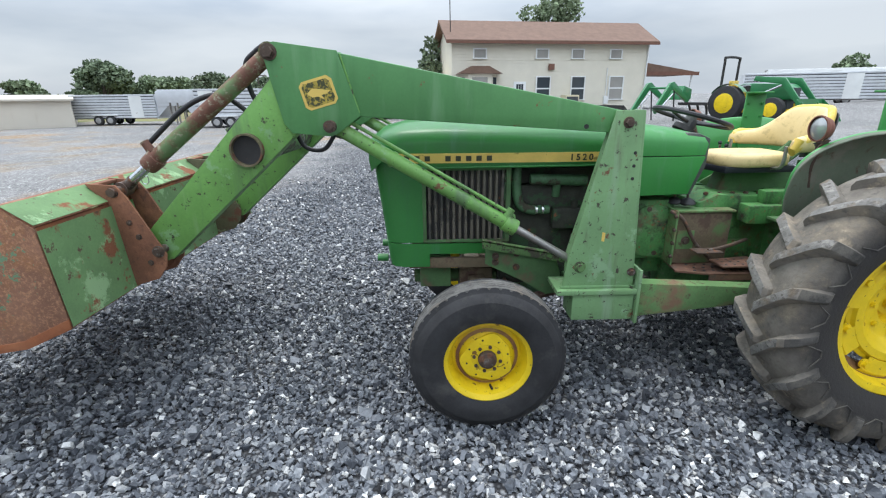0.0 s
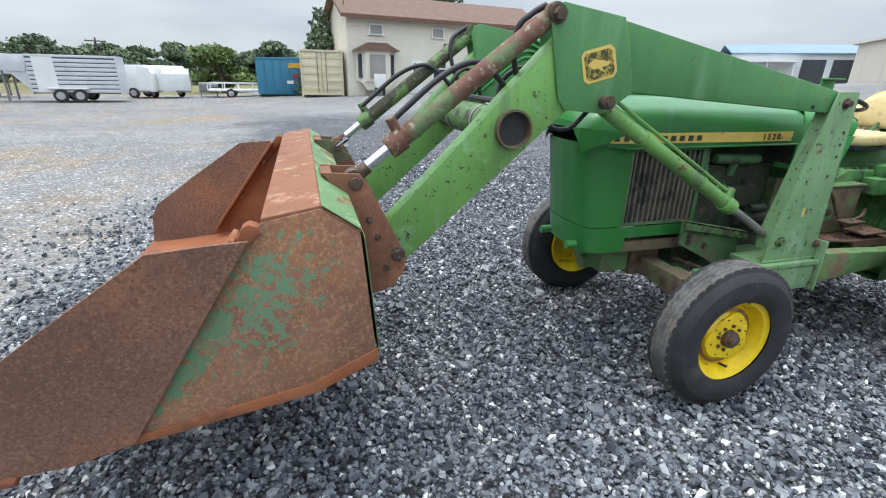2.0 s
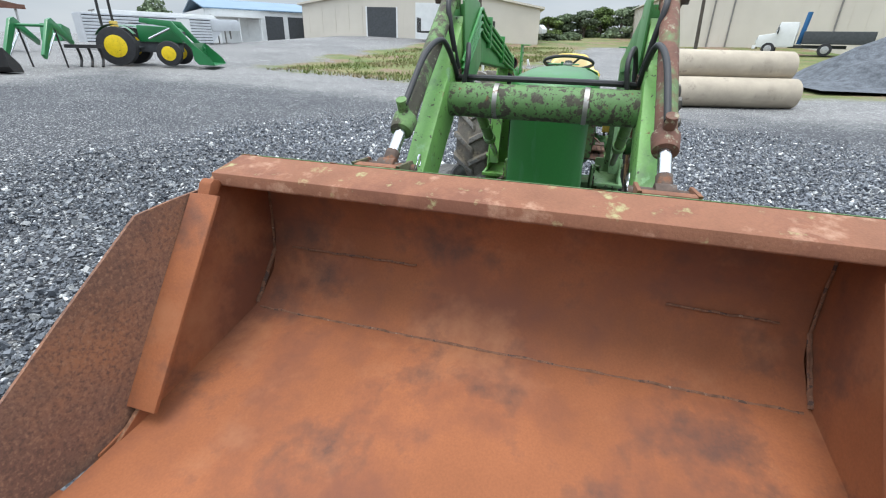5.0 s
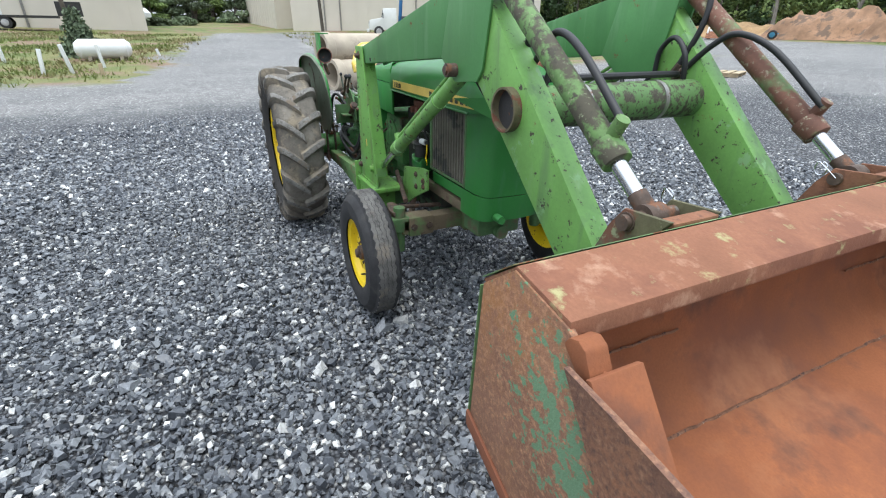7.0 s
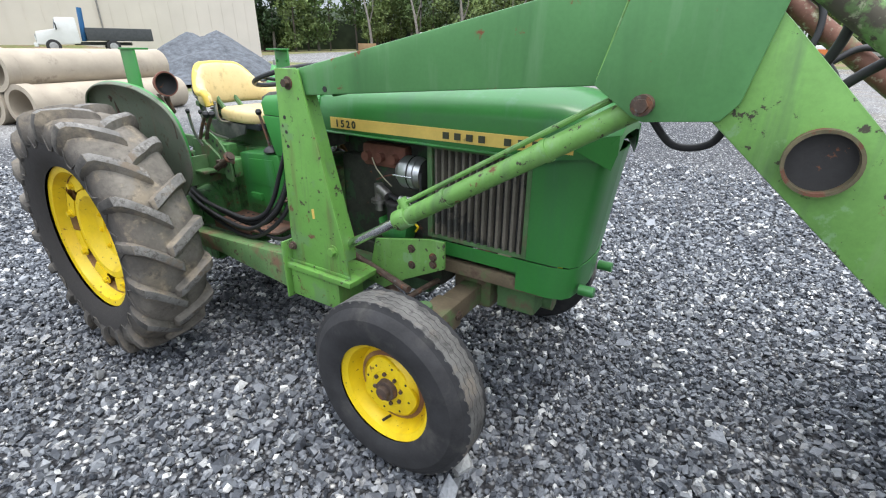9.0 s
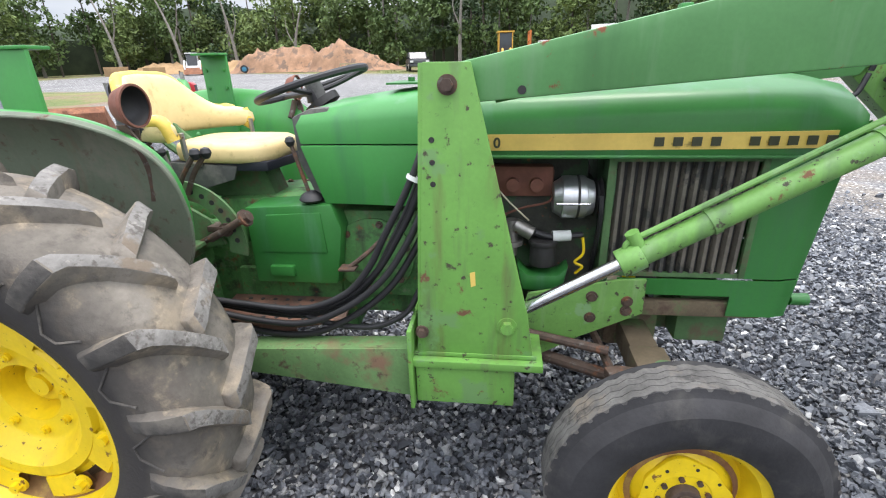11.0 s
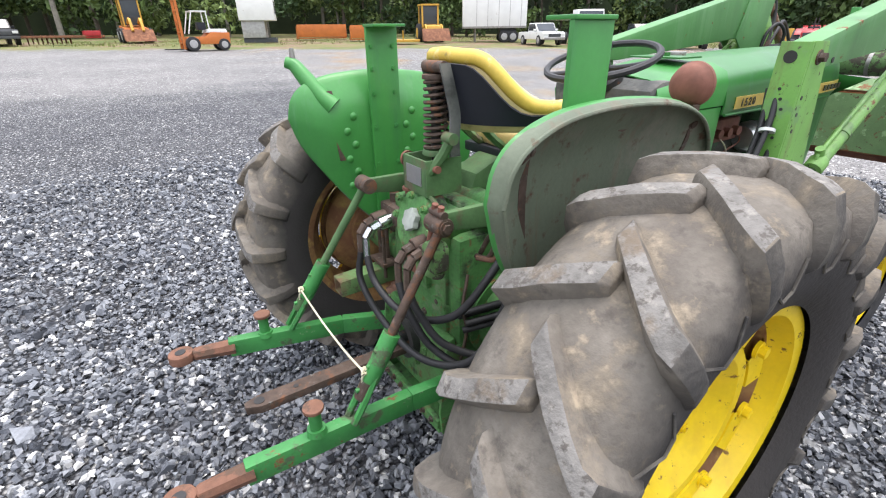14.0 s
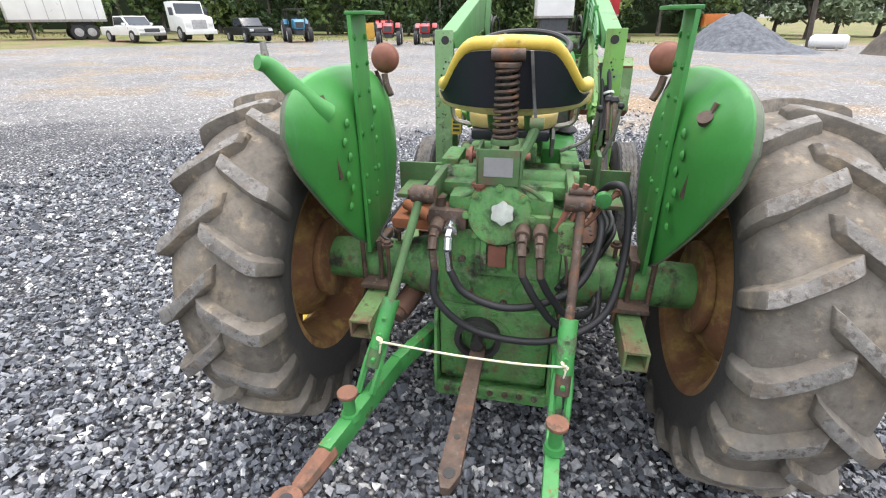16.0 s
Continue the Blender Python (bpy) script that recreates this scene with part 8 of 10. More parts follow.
part("cross_bar", cyl((1.1, -0.55, 1.4), (1.1, 0.55, 1.4), 0.05), tractor_green, ld)
part("hood_panel", prism([(2.1, 0.9), (2.3, 1.5), (2.9, 1.35), (2.9, 0.9)], -0.35, 0.35, "xz", 0.04), tractor_green, ld)
bu = placed("loader_bucket", -5.32, -17.68, -150, "black steel loader bucket lying on the asphalt", "loader attachment")
part("shell", solid(grid([[(0.0, y, 0.75), (0.05, y, 0.2), (0.2, y, 0.05), (0.75, y, 0.0)] for y in (-0.8, 0.8)]), 0.02), black_iron, bu)
for s in (1, -1):
    part("side", prism([(0.0, 0.75), (0.05, 0.2), (0.2, 0.05), (0.75, 0.0), (0.65, 0.25)], *sorted((s * 0.8, s * 0.815)), "xz"), black_iron, bu)
fk = placed("plough", -9.1, -18.0, -140, "black tined implement on the asphalt", "farm implement")
for k in range(3):
    part("tine", pipe([(0.0, 0.35 * k - 0.35, 0.75), (0.5, 0.35 * k - 0.35, 0.7), (0.75, 0.35 * k - 0.35, 0.3), (0.45, 0.35 * k - 0.35, 0.02)], 0.05, 8), black_iron, fk)
part("bar", box(-0.05, 0.05, -0.6, 0.6, 0.68, 0.80), black_iron, fk)


# ---- large buildings ----
def hall(name, corner, end, depth, h, label, m=metal_wall, roof_m=metal_wall, ridge=1.6, dz=0.0):
    """A steel hall; local x runs along the wall that faces the yard, local y into the building."""
    yard = (-corner[0] * -(end[1] - corner[1]) + -corner[1] * (end[0] - corner[0]))
    if yard > 0:  # local y must run away from the yard
        corner, end = end, corner
    a = math.degrees(math.atan2(end[1] - corner[1], end[0] - corner[0]))
    ln = math.hypot(end[0] - corner[0], end[1] - corner[1])
    b = placed(name, corner[0], corner[1], a, label, "building", dz=dz)
    sgn = 1
    part("wall", box(0, ln, 0.0, depth, -1.0, h), m, b)
    for k in range(int(ln / 1.2)):
        part("wall_rib", box(0.6 + 1.2 * k, 0.66 + 1.2 * k, -0.03, 0.0, -0.5, h - 0.05), m, b)
    part("roof", prism([(-0.3, h), (depth / 2, h + ridge), (depth + 0.3, h), (depth + 0.3, h + 0.12), (depth / 2, h + ridge + 0.12), (-0.3, h + 0.12)], -0.2, ln + 0.2, "yz"), roof_m, b)
    return b, ln


def hall_gable(name, corner, end, depth, h, label, ridge, roof_m=metal_wall, dz=0.0):
    """The same with its gable end to the yard."""
    yard = (-corner[0] * -(end[1] - corner[1]) + -corner[1] * (end[0] - corner[0]))
    if yard > 0:  # local y must run away from the yard
        corner, end = end, corner
    a = math.degrees(math.atan2(end[1] - corner[1], end[0] - corner[0]))
    ln = math.hypot(end[0] - corner[0], end[1] - corner[1])
    b = placed(name, corner[0], corner[1], a, label, "building", dz=dz)
    part("wall", prism([(0, -1.0), (ln, -1.0), (ln, h), (ln / 2, h + ridge), (0, h)], 0.0, depth, "xz"), metal_wall, b)
    part("roof", prism([(-0.4, h - 0.05), (ln / 2, h + ridge + 0.03), (ln + 0.4, h - 0.05), (ln + 0.4, h + 0.15), (ln / 2, h + ridge + 0.2), (-0.4, h + 0.15)], -0.3, depth, "xz"), roof_m, b)
    for k in range(int(ln / 1.5)):
        part("wall_rib", box(0.7 + 1.5 * k, 0.76 + 1.5 * k, -0.03, 0.0, -0.5, h - 0.05), metal_wall, b)
    return b, ln


shop, sl = hall_gable("workshop", (-49.5, -5.6), (-45.0, -31.0), 30, 3.7, "beige steel workshop with an open dark doorway", 2.2)
# the wall is solid: a dark panel stands in for the shaded opening
part("open_door", box(sl - 18.5, sl - 15.3, -0.06, 0.0, -0.4, 3.6), gap_dark, shop, "dark panel standing in for the shaded open doorway")
rd = part("roller_door", box(sl - 13.2, sl - 9.8, -0.06, 0.0, -0.4, 4.1), white_paint, shop, "white roller door")
for k in range(10):
    part("door_rib", box(sl - 13.2, sl - 9.8, -0.07, -0.06, -0.3 + 0.43 * k, -0.27 + 0.43 * k), white_paint, rd)
part("downpipe", cyl((sl - 8.4, -0.08, -0.5), (sl - 8.4, -0.08, 3.9), 0.09, seg=8), steel, shop)
for u in (sl - 18.65, sl - 15.3):
    part("door_post", box(u, u + 0.15, -0.08, 0, -0.4, 3.65), white_paint, shop)

shed2, s2 = hall("storage_hall", (-43.5, 33.5), (-50.5, 7.5), 16, 7.5, "long beige steel storage hall behind the yard", ridge=2.0)
for u in (s2 - 22.0, s2 - 23.6, s2 - 14.0):
    part("downpipe", cyl((u, -0.08, -0.5), (u, -0.08, 7.4), 0.07, seg=8), steel, shed2)
shed3, s3 = hall("low_shed", (-55.0, 6.5), (-72.0, 5.0), 12, 3.6, "low beige steel shed beyond the hall", ridge=1.2)
dealer, dl = hall("dealer_building", (-40.1, -39.7), (-52.0, -30.0), 14, 3.7, "low building with blue metal roof and open bays", white_paint, sky_roof, 1.2)
# bays are dark panels too, their inner shade put into the colour
for u in (6.2, 8.75, 11.8):
    part("open_bay", box(u, u + 2.0, -0.05, 0.0, -0.3, 3.2), gap_dark, dealer)
part("awning", box(0.2, 5.6, -2.2, 0.0, 2.9, 3.05), white_paint, dealer)
for k in range(3):
    part("awning_post", cyl((0.6 + 2.3 * k, -2.0, -0.3), (0.6 + 2.3 * k, -2.0, 2.9), 0.07, seg=8), white_paint, dealer)
fence_wall, fl = hall("barn", (27.0, -31.0), (36.0, -24.6), 10, 1.75, "low beige barn wall at the edge of the lot", ridge=0.3)
flat = placed("flatbed_trailer", -44.0, -17.0, 98, "dark flatbed trailer with ramps before the workshop", "trailer")
part("deck", plus(box(0, 6.0, -1.1, 1.1, 0.75, 0.9), box(6.0, 7.6, -0.6, 0.6, 0.9, 1.9)), black_iron, flat)
for k in range(2):
    part("ramp", plus(*[box(-0.1, 0.0, -0.9 + 1.0 * k, -0.3 + 1.0 * k, 0.9 + 0.25 * i, 0.96 + 0.25 * i) for i in range(5)], box(-0.1, 0, -0.95 + 1.0 * k, -0.9 + 1.0 * k, 0.8, 2.1), box(-0.1, 0, -0.3 + 1.0 * k, -0.25 + 1.0 * k, 0.8, 2.1)), black_iron, flat)
for s in (1, -1):
    for wx in (1.8, 2.8):
        simple_wheel(flat, wx, s * 0.95, 0.4, 0.25)

# ---- concrete pipes ----
pd = Vector((-0.28, 0.96, 0)).normalized()
for i, (px, py, pz) in enumerate(((-10.4, 1.95, 0.42), (-11.25, 1.65, 0.42), (-10.85, 1.80, 1.14), (-11.65, 0.9, 0.42))):
    if i == 3:
        continue
    p = thing("concrete_pipe", pose(px, py, pz - 0.42, 0, 0, math.degrees(math.atan2(pd.y, pd.x)) - 90), "large buff concrete drain pipe in a stack", "pipe", "stacked pipes")
    part("barrel", lathe([(0.42, 0.0), (0.42, 4.2), (0.34, 4.2), (0.34, 0.0)], (0, 0, 0.42), 32, closed=True), concrete, p)
    part("collar", lathe([(0.45, 0.0), (0.45, 0.25), (0.42, 0.28), (0.42, 0.0)], (0, 0, 0.42), 32, closed=True), concrete, p)


def heap(name, x, y, rx, ry, h, m, label, seed, peaks=3, rough=0.12):
    random.seed(seed)
    t = placed(name, x, y, 0, label, "pile")
    tops = [(random.uniform(-0.5, 0.5) * rx, random.uniform(-0.4, 0.4) * ry, random.uniform(0.6, 1.0) * h) for _ in range(peaks)]
    rows = []
    for i in range(33):
        row = []
        for j in range(25):
            a, b = (-1 + i / 16) * rx, (-1 + j / 12) * ry
            e = max(0.0, 1 - (a / rx) ** 2 - (b / ry) ** 2)
            z = max(hh * max(0.0, 1 - math.hypot((a - tx) / rx, (b - ty) / ry) * 1.25) for tx, ty, hh in tops)
            z = z * min(1, e * 3) + 0.25 * h * e**0.7
            z += (rough * h * noise.noise(Vector((a * 0.8 + seed, b * 0.8, 1.0))) + rough * noise.noise(Vector((a * 2.1, b * 2.1, seed))) * (2.0 if rough > 0.15 else 0.4)) * min(1, e * 3)
            row.append((a, b, z - 0.08))
        rows.append(row)
    part("mound", grid(rows), m, t, "", 80)
    return t


heap("stone_pile", -20.5, 12.5, 4.2, 4.0, 2.2, dark_stone, "heap of dark crushed stone", 3, 4)
heap("stone_pile", 29.0, -10.9, 4.2, 3.2, 1.7, dark_stone, "low heap of blue-grey crushed stone", 5, 2)
heap("earth_pile", -15.2, 51.7, 6.0, 3.5, 2.8, earth, "heap of orange earth with boards", 7, 5, 0.22)
heap("earth_pile", -23.6, 53.3, 7.0, 3.5, 2.5, earth, "broad lumpy heap of orange-brown earth", 12, 7, 0.24)
heap("earth_pile", -33.0, 56.0, 6.0, 3.0, 1.5, sand_pile, "low heap of tan earth", 13, 4, 0.22)
heap("earth_pile", -42.0, 57.0, 6.0, 3.0, 1.2, sand_pile, "long bank of tan earth", 17, 4, 0.22)
heap("hay_pile", 26.0, -16.6, 1.8, 1.6, 1.5, bark, "weathered brown stack under a cover", 19, 1)


# ---- vehicles on the verge ----
def pickup(x, y, heading, m, label, scale=1.0, suv=False, name="pickup_truck"):
    t = placed(name, x, y, heading, label, "car")
    t.scale = (scale,) * 3
    part("body", prism([(-2.5, 0.45), (-2.5, 0.98), (-0.6, 1.0), (2.2, 0.98), (2.45, 0.85), (2.5, 0.45)], -0.9, 0.9, "xz", 0.05), m, t)
    cab = [(-0.75, 0.98), (-0.6, 1.62), (0.55, 1.62), (1.15, 1.0)] if not suv else [(-2.45, 0.98), (-2.25, 1.6), (0.45, 1.62), (1.2, 1.0)]
    part("cab", prism(cab, -0.80, 0.80, "xz", 0.05), m, t)
    part("windscreen", prism([(0.62, 1.56), (1.13, 1.05), (1.15, 1.07), (0.65, 1.58)], -0.72, 0.72, "xz"), glass_dark, t)
    for s in (1, -1):
        part("side_window", prism([(-0.62, 1.08), (-0.52, 1.55), (0.5, 1.55), (0.95, 1.08)], *sorted((s * 0.80, s * 0.81)), "xz"), glass_dark, t)
        part("headlight", box(2.44, 2.49, *sorted((s * 0.55, s * 0.85)), 0.72, 0.88, 0.01), white_plastic, t)
        part("mirror", box(0.75, 0.9, *sorted((s * 0.82, s * 1.02)), 1.05, 1.2, 0.02), m, t)
        for wx in (-1.5, 1.55):
            simple_wheel(t, wx, s * 0.82, 0.38, 0.24)
    part("grille", box(2.47, 2.51, -0.5, 0.5, 0.62, 0.86, 0.01), gap_dark, t)
    part("bumper", box(2.45, 2.58, -0.85, 0.85, 0.40, 0.58, 0.02), gap_dark if m is not white_paint else steel, t)
    return t


def lorry(x, y, heading, m, label, scale=1.0):
    t = placed("lorry", x, y, heading, label, "truck")
    t.scale = (scale,) * 3
    part("cab", prism([(-0.4, 0.7), (-0.4, 2.6), (0.9, 2.6), (1.1, 1.75), (2.3, 1.55), (2.4, 0.6)], -1.05, 1.05, "xz", 0.06), m, t)
    part("windscreen", prism([(0.93, 2.45), (1.08, 1.8), (1.12, 1.8), (0.97, 2.47)], -0.95, 0.95, "xz"), glass_dark, t)
    part("grille", box(2.38, 2.43, -0.5, 0.5, 0.8, 1.4, 0.01), hub_grey, t)
    part("bumper", box(2.35, 2.6, -1.1, 1.1, 0.45, 0.75, 0.03), m, t)
    for s in (1, -1):
        part("headlight", box(2.38, 2.44, *sorted((s * 0.65, s * 0.95)), 0.95, 1.2, 0.01), white_plastic, t)
        part("mirror", box(0.9, 1.0, *sorted((s * 1.1, s * 1.35)), 1.7, 2.2, 0.02), gap_dark, t)
        simple_wheel(t, 1.4, s * 0.95, 0.5, 0.28)
        simple_wheel(t, -2.6, s * 0.95, 0.5, 0.45)
    part("chassis", box(-4.0, 0.0, -0.5, 0.5, 0.6, 0.85), gap_dark, t)
    return t


pickup(26.3, 26.0, 250, white_paint, "white pickup truck parked at the woods' edge", 0.92)
pickup(30.6, 20.6, 235, car_black, "dark pickup truck parked at the woods' edge", 0.92)
lorry(29.3, 24.4, 240, white_paint, "white lorry cab facing the yard", 0.92)
pickup(-6.7, 44.0, 285, car_black, "black estate car parked by the earth piles", 1.0, True, "estate_car")
skid = placed("skid_steer", -33.2, 50.0, 300, "white skid steer loader with dark cab by the woods", "loader")
part("body", prism([(-1.2, 0.35), (-1.25, 1.25), (-0.6, 1.45), (0.6, 0.95), (1.0, 0.9), (1.05, 0.35)], -0.7, 0.7, "xz", 0.04), white_paint, skid)
part("cab", prism([(-0.75, 1.3), (-0.7, 2.2), (0.45, 2.2), (0.75, 0.95)], -0.5, 0.5, "xz", 0.03), gap_dark, skid)
part("cab_roof", box(-0.8, 0.55, -0.6, 0.6, 2.2, 2.28, 0.02), white_paint, skid)
for v in (1, -1):
    part("arm", pipe([(-1.2, v * 0.78, 1.35), (0.2, v * 0.78, 1.45), (1.35, v * 0.78, 0.95), (1.5, v * 0.78, 0.35)], 0.08, 8, 3), white_paint, skid)
    part("cab_post", box(-0.8, -0.7, *sorted((v * 0.5, v * 0.6)), 1.3, 2.2), white_paint, skid)
    for wx in (-0.65, 0.6):
        simple_wheel(skid, wx, v * 0.8, 0.4, 0.28)
part("bucket", prism([(1.35, 0.75), (1.4, 0.12), (2.05, 0.06)], -0.9, 0.9, "xz", 0.02), rust_dark, skid)
for bx, by, bz, ba in ((-44.5, 52.0, 1.05, 24), (-40.2, 52.8, 0.85, 10)):
    bd = placed("board_stack", bx, by, ba, "upright stack of orange-brown boards", "boards")
    for k in range(4):
        part("board", box(-1.3 + 0.03 * k, 1.3 - 0.05 * k, 0.07 * k, 0.07 * k + 0.05, 0.0, bz - 0.06 * k, 0.005), sand_pile, bd)
dump = lorry(-38.1, 14.0, 250, white_paint, "white cab dump truck beside the hall", 0.85)
part("dump_bed", plus(box(-5.6, -0.9, -1.1, 1.1, 0.95, 1.9, 0.03)), gap_dark, dump, "dark tipping bed")
part("crane_post", cyl((-0.7, 0.0, 0.9), (-0.9, 0.0, 3.4), 0.18), blue_paint, dump)


def semi(x, y, heading, m, label, length=9.0, h=2.9, low=1.0):
    t = placed("box_trailer", x, y, heading, label, "trailer")
    part("box", box(0, length, -1.2, 1.2, low, low + h, 0.03), m, t)
    part("bottom_rail", box(-0.02, length + 0.02, -1.22, 1.22, low - 0.06, low + 0.08), steel, t)
    for k in range(int(length / 0.9)):
        for v in (-1.215, 1.2):
            part("side_seam", box(0.45 + 0.9 * k, 0.49 + 0.9 * k, v, v + 0.015, low + 0.08, low + h - 0.05), hub_grey, t)
    part("door_panel", box(length * 0.55, length * 0.9, -1.225, -1.2, low + 0.12, low + 1.0), white_plastic, t)
    part("rear_seam", box(-0.02, 0.0, -0.02, 0.02, low, low + h), hub_grey, t)
    part("undergear", box(length * (0.15 if low < 1.5 else 0.03), length * (0.4 if low < 1.5 else 0.97), -0.9, 0.9, 0.45 if low < 1.5 else 0.75, low - 0.06), gap_dark, t)
    for s in (1, -1):
        for wx in (0.2, 0.34) if low < 1.5 else (0.08, 0.30, 0.52, 0.74, 0.93):
            simple_wheel(t, length * wx, s * 1.0, 0.45, 0.3)
        part("landing_leg", cyl((length * 0.8, s * 0.8, 0.0), (length * 0.8, s * 0.8, low), 0.06, seg=8), steel, t)
    return t


semi(28.9, 30.6, 145, white_paint, "white box trailer before the woods", 5.2, 2.6, 1.15)
semi(37.2, -0.1, 185, white_paint, "white box trailer at the end of the yard", 3.6, 2.6, 1.7)
rs = semi(43.1, -4.2, 175, red_paint, "red tipping trailer at the end of the yard", 5.4, 1.7, 1.75)
part("stake_rail", plus(*[box(0.3 + 0.55 * k, 0.38 + 0.55 * k, -1.24, -1.2, 1.80, 3.40) for k in range(9)]), red_paint, rs)
gb = placed("dumpster", 52.0, -15.5, 170, "orange and green skip on the far lot", "skip")
part("body", box(-2.0, 2.0, -1.0, 1.0, 0.2, 2.0, 0.05), orange_paint, gb)
part("lower", box(-2.3, 2.3, -1.1, 1.1, 0.0, 0.9, 0.05), dusty_green, gb)

fl = placed("forklift", 4.1, 31.2, 185, "orange and white yard forklift with a tall mast", "forklift")
part("chassis", prism([(-1.3, 0.35), (-1.35, 0.95), (-0.3, 1.0), (0.0, 0.75), (1.0, 0.75), (1.05, 0.35)], -0.6, 0.6, "xz", 0.05), orange_paint, fl)
part("cover", prism([(-1.25, 0.95), (-1.2, 1.15), (-0.2, 1.15), (-0.1, 0.95)], -0.58, 0.58, "xz", 0.04), white_paint, fl)
part("cage", plus(*[cyl((a, b, 0.9), (a2, b, 2.05), 0.035, seg=8) for a, a2 in ((-0.3, -0.25), (0.85, 0.5)) for b in (-0.5, 0.5)], box(-0.3, 0.55, -0.55, 0.55, 2.03, 2.09)), white_paint, fl)
part("seat", box(-0.2, 0.25, -0.25, 0.25, 1.1, 1.5, 0.04), seat_black, fl)
part("mast", plus(box(1.12, 1.24, -0.45, -0.33, 0.1, 2.7), box(1.12, 1.24, 0.33, 0.45, 0.1, 2.7), *[box(1.13, 1.22, -0.33, 0.33, 0.4 + 0.55 * k, 0.48 + 0.55 * k) for k in range(5)]), orange_paint, fl)
part("forks", plus(box(1.24, 2.1, -0.4, -0.28, 0.08, 0.13), box(1.24, 2.1, 0.28, 0.40, 0.08, 0.13)), black_iron, fl)
for s in (1, -1):
    simple_wheel(fl, 0.75, s * 0.6, 0.38, 0.28)
    simple_wheel(fl, -0.95, s * 0.55, 0.32, 0.24)

th = placed("telehandler", 1.4, 44.5, 275, "yellow and orange yard loader with glass cab", "loader")
part("body", prism([(-1.2, 0.5), (-1.2, 1.2), (1.4, 1.0), (1.6, 0.5)], -0.8, 0.8, "xz", 0.06), orange_paint, th)
part("cab", plus(box(-0.5, 0.6, -0.6, 0.6, 1.2, 3.0, 0.05)), glass_dark, th)
part("cab_frame", plus(*[box(a - 0.05, a + 0.05, b - 0.05, b + 0.05, 1.1, 3.05) for a in (-0.5, 0.6) for b in (-0.6, 0.6)], box(-0.7, 0.8, -0.75, 0.75, 3.0, 3.12)), machine_yellow, th)
part("arm", plus(pipe([(0.5, 0.35, 1.3), (1.5, 0.35, 1.6), (2.0, 0.35, 0.8)], 0.10, 8), pipe([(0.5, -0.35, 1.3), (1.5, -0.35, 1.6), (2.0, -0.35, 0.8)], 0.10, 8)), machine_yellow, th)
part("bucket", prism([(1.8, 0.9), (1.85, 0.2), (2.5, 0.1)], -1.0, 1.0, "xz", 0.02), rust_dark, th)
for s in (1, -1):
    simple_wheel(th, 0.9, s * 0.85, 0.5, 0.35)
    simple_wheel(th, -0.8, s * 0.85, 0.5, 0.35)

lo2 = placed("wheel_loader", 22.0, 34.6, 250, "yellow backhoe loader with rusty front bucket", "loader")
part("body", prism([(-1.2, 0.6), (-1.2, 1.2), (0.4, 1.3), (1.8, 1.2), (1.9, 0.6)], -0.55, 0.55, "xz", 0.05), machine_yellow, lo2)
part("cab", plus(box(-1.0, 0.3, -0.65, 0.65, 1.2, 2.7, 0.05)), glass_dark, lo2)
part("cab_frame", plus(*[box(a - 0.06, a + 0.06, b - 0.06, b + 0.06, 1.1, 2.75) for a in (-1.0, 0.3) for b in (-0.65, 0.65)], box(-1.15, 0.45, -0.75, 0.75, 2.7, 2.82)), machine_yellow, lo2)
part("boom", pipe([(-1.2, 0, 1.0), (-1.7, 0, 2.6), (-2.2, 0, 1.4)], 0.13, 8), machine_yellow, lo2)
part("bucket", prism([(2.2, 1.0), (2.25, 0.2), (2.9, 0.1)], -1.1, 1.1, "xz", 0.02), rust_dark, lo2)
for s in (1, -1):
    part("loader_arm", pipe([(0.8, s * 0.6, 1.2), (1.6, s * 0.65, 1.2), (2.25, s * 0.65, 0.4)], 0.08, 8), machine_yellow, lo2)
    simple_wheel(lo2, -0.6, s * 0.75, 0.7, 0.4, machine_yellow)
    simple_wheel(lo2, 1.4, s * 0.7, 0.45, 0.3, machine_yellow)


def header(x, y, heading, label, m, length=4.0):
    t = placed("harvester_header", x, y, heading, label, "farm implement")
    part("back", box(-length / 2, length / 2, 0.4, 0.5, 0.25, 1.25, 0.02), m, t)
    for s in (1, -1):
        part("end_plate", prism([(-0.9, 0.1), (0.5, 0.2), (0.5, 1.25), (-0.4, 1.1)], s * length / 2 - 0.03, s * length / 2 + 0.03, "yz", 0.01), m, t)
    for a in range(6):
        an = a * math.tau / 6
        part("reel_bat", box(-length / 2 + 0.05, length / 2 - 0.05, -0.3 + 0.4 * math.cos(an) - 0.03, -0.3 + 0.4 * math.cos(an) + 0.03, 0.75 + 0.4 * math.sin(an) - 0.05, 0.75 + 0.4 * math.sin(an) + 0.05), timber, t)
    part("floor", box(-length / 2, length / 2, -0.8, 0.4, 0.12, 0.2), m, t)
    return t


header(15.6, 42.5, 168, "orange-red harvester reel head lying on the verge", orange_paint, 4.2)
header(18.2, 37.9, 160, "orange harvester head lying on the verge", orange_paint, 3.4)
mw = placed("mower_deck", 18.2, 32.4, 150, "flat yellow mower deck on the verge", "farm implement")
part("deck", prism([(-1.3, -0.8), (1.3, -0.8), (1.5, 0.2), (0.6, 0.9), (-0.8, 0.9)], 0.15, 0.32, "xy", 0.03), machine_yellow, mw)
part("hitch", pipe([(0, 0.8, 0.3), (0, 1.4, 0.9), (0, 0.5, 0.35)], 0.05, 6), machine_yellow, mw)
header(36.4, 14.2, 215, "orange implement among the parked tractors", machine_yellow, 2.6)
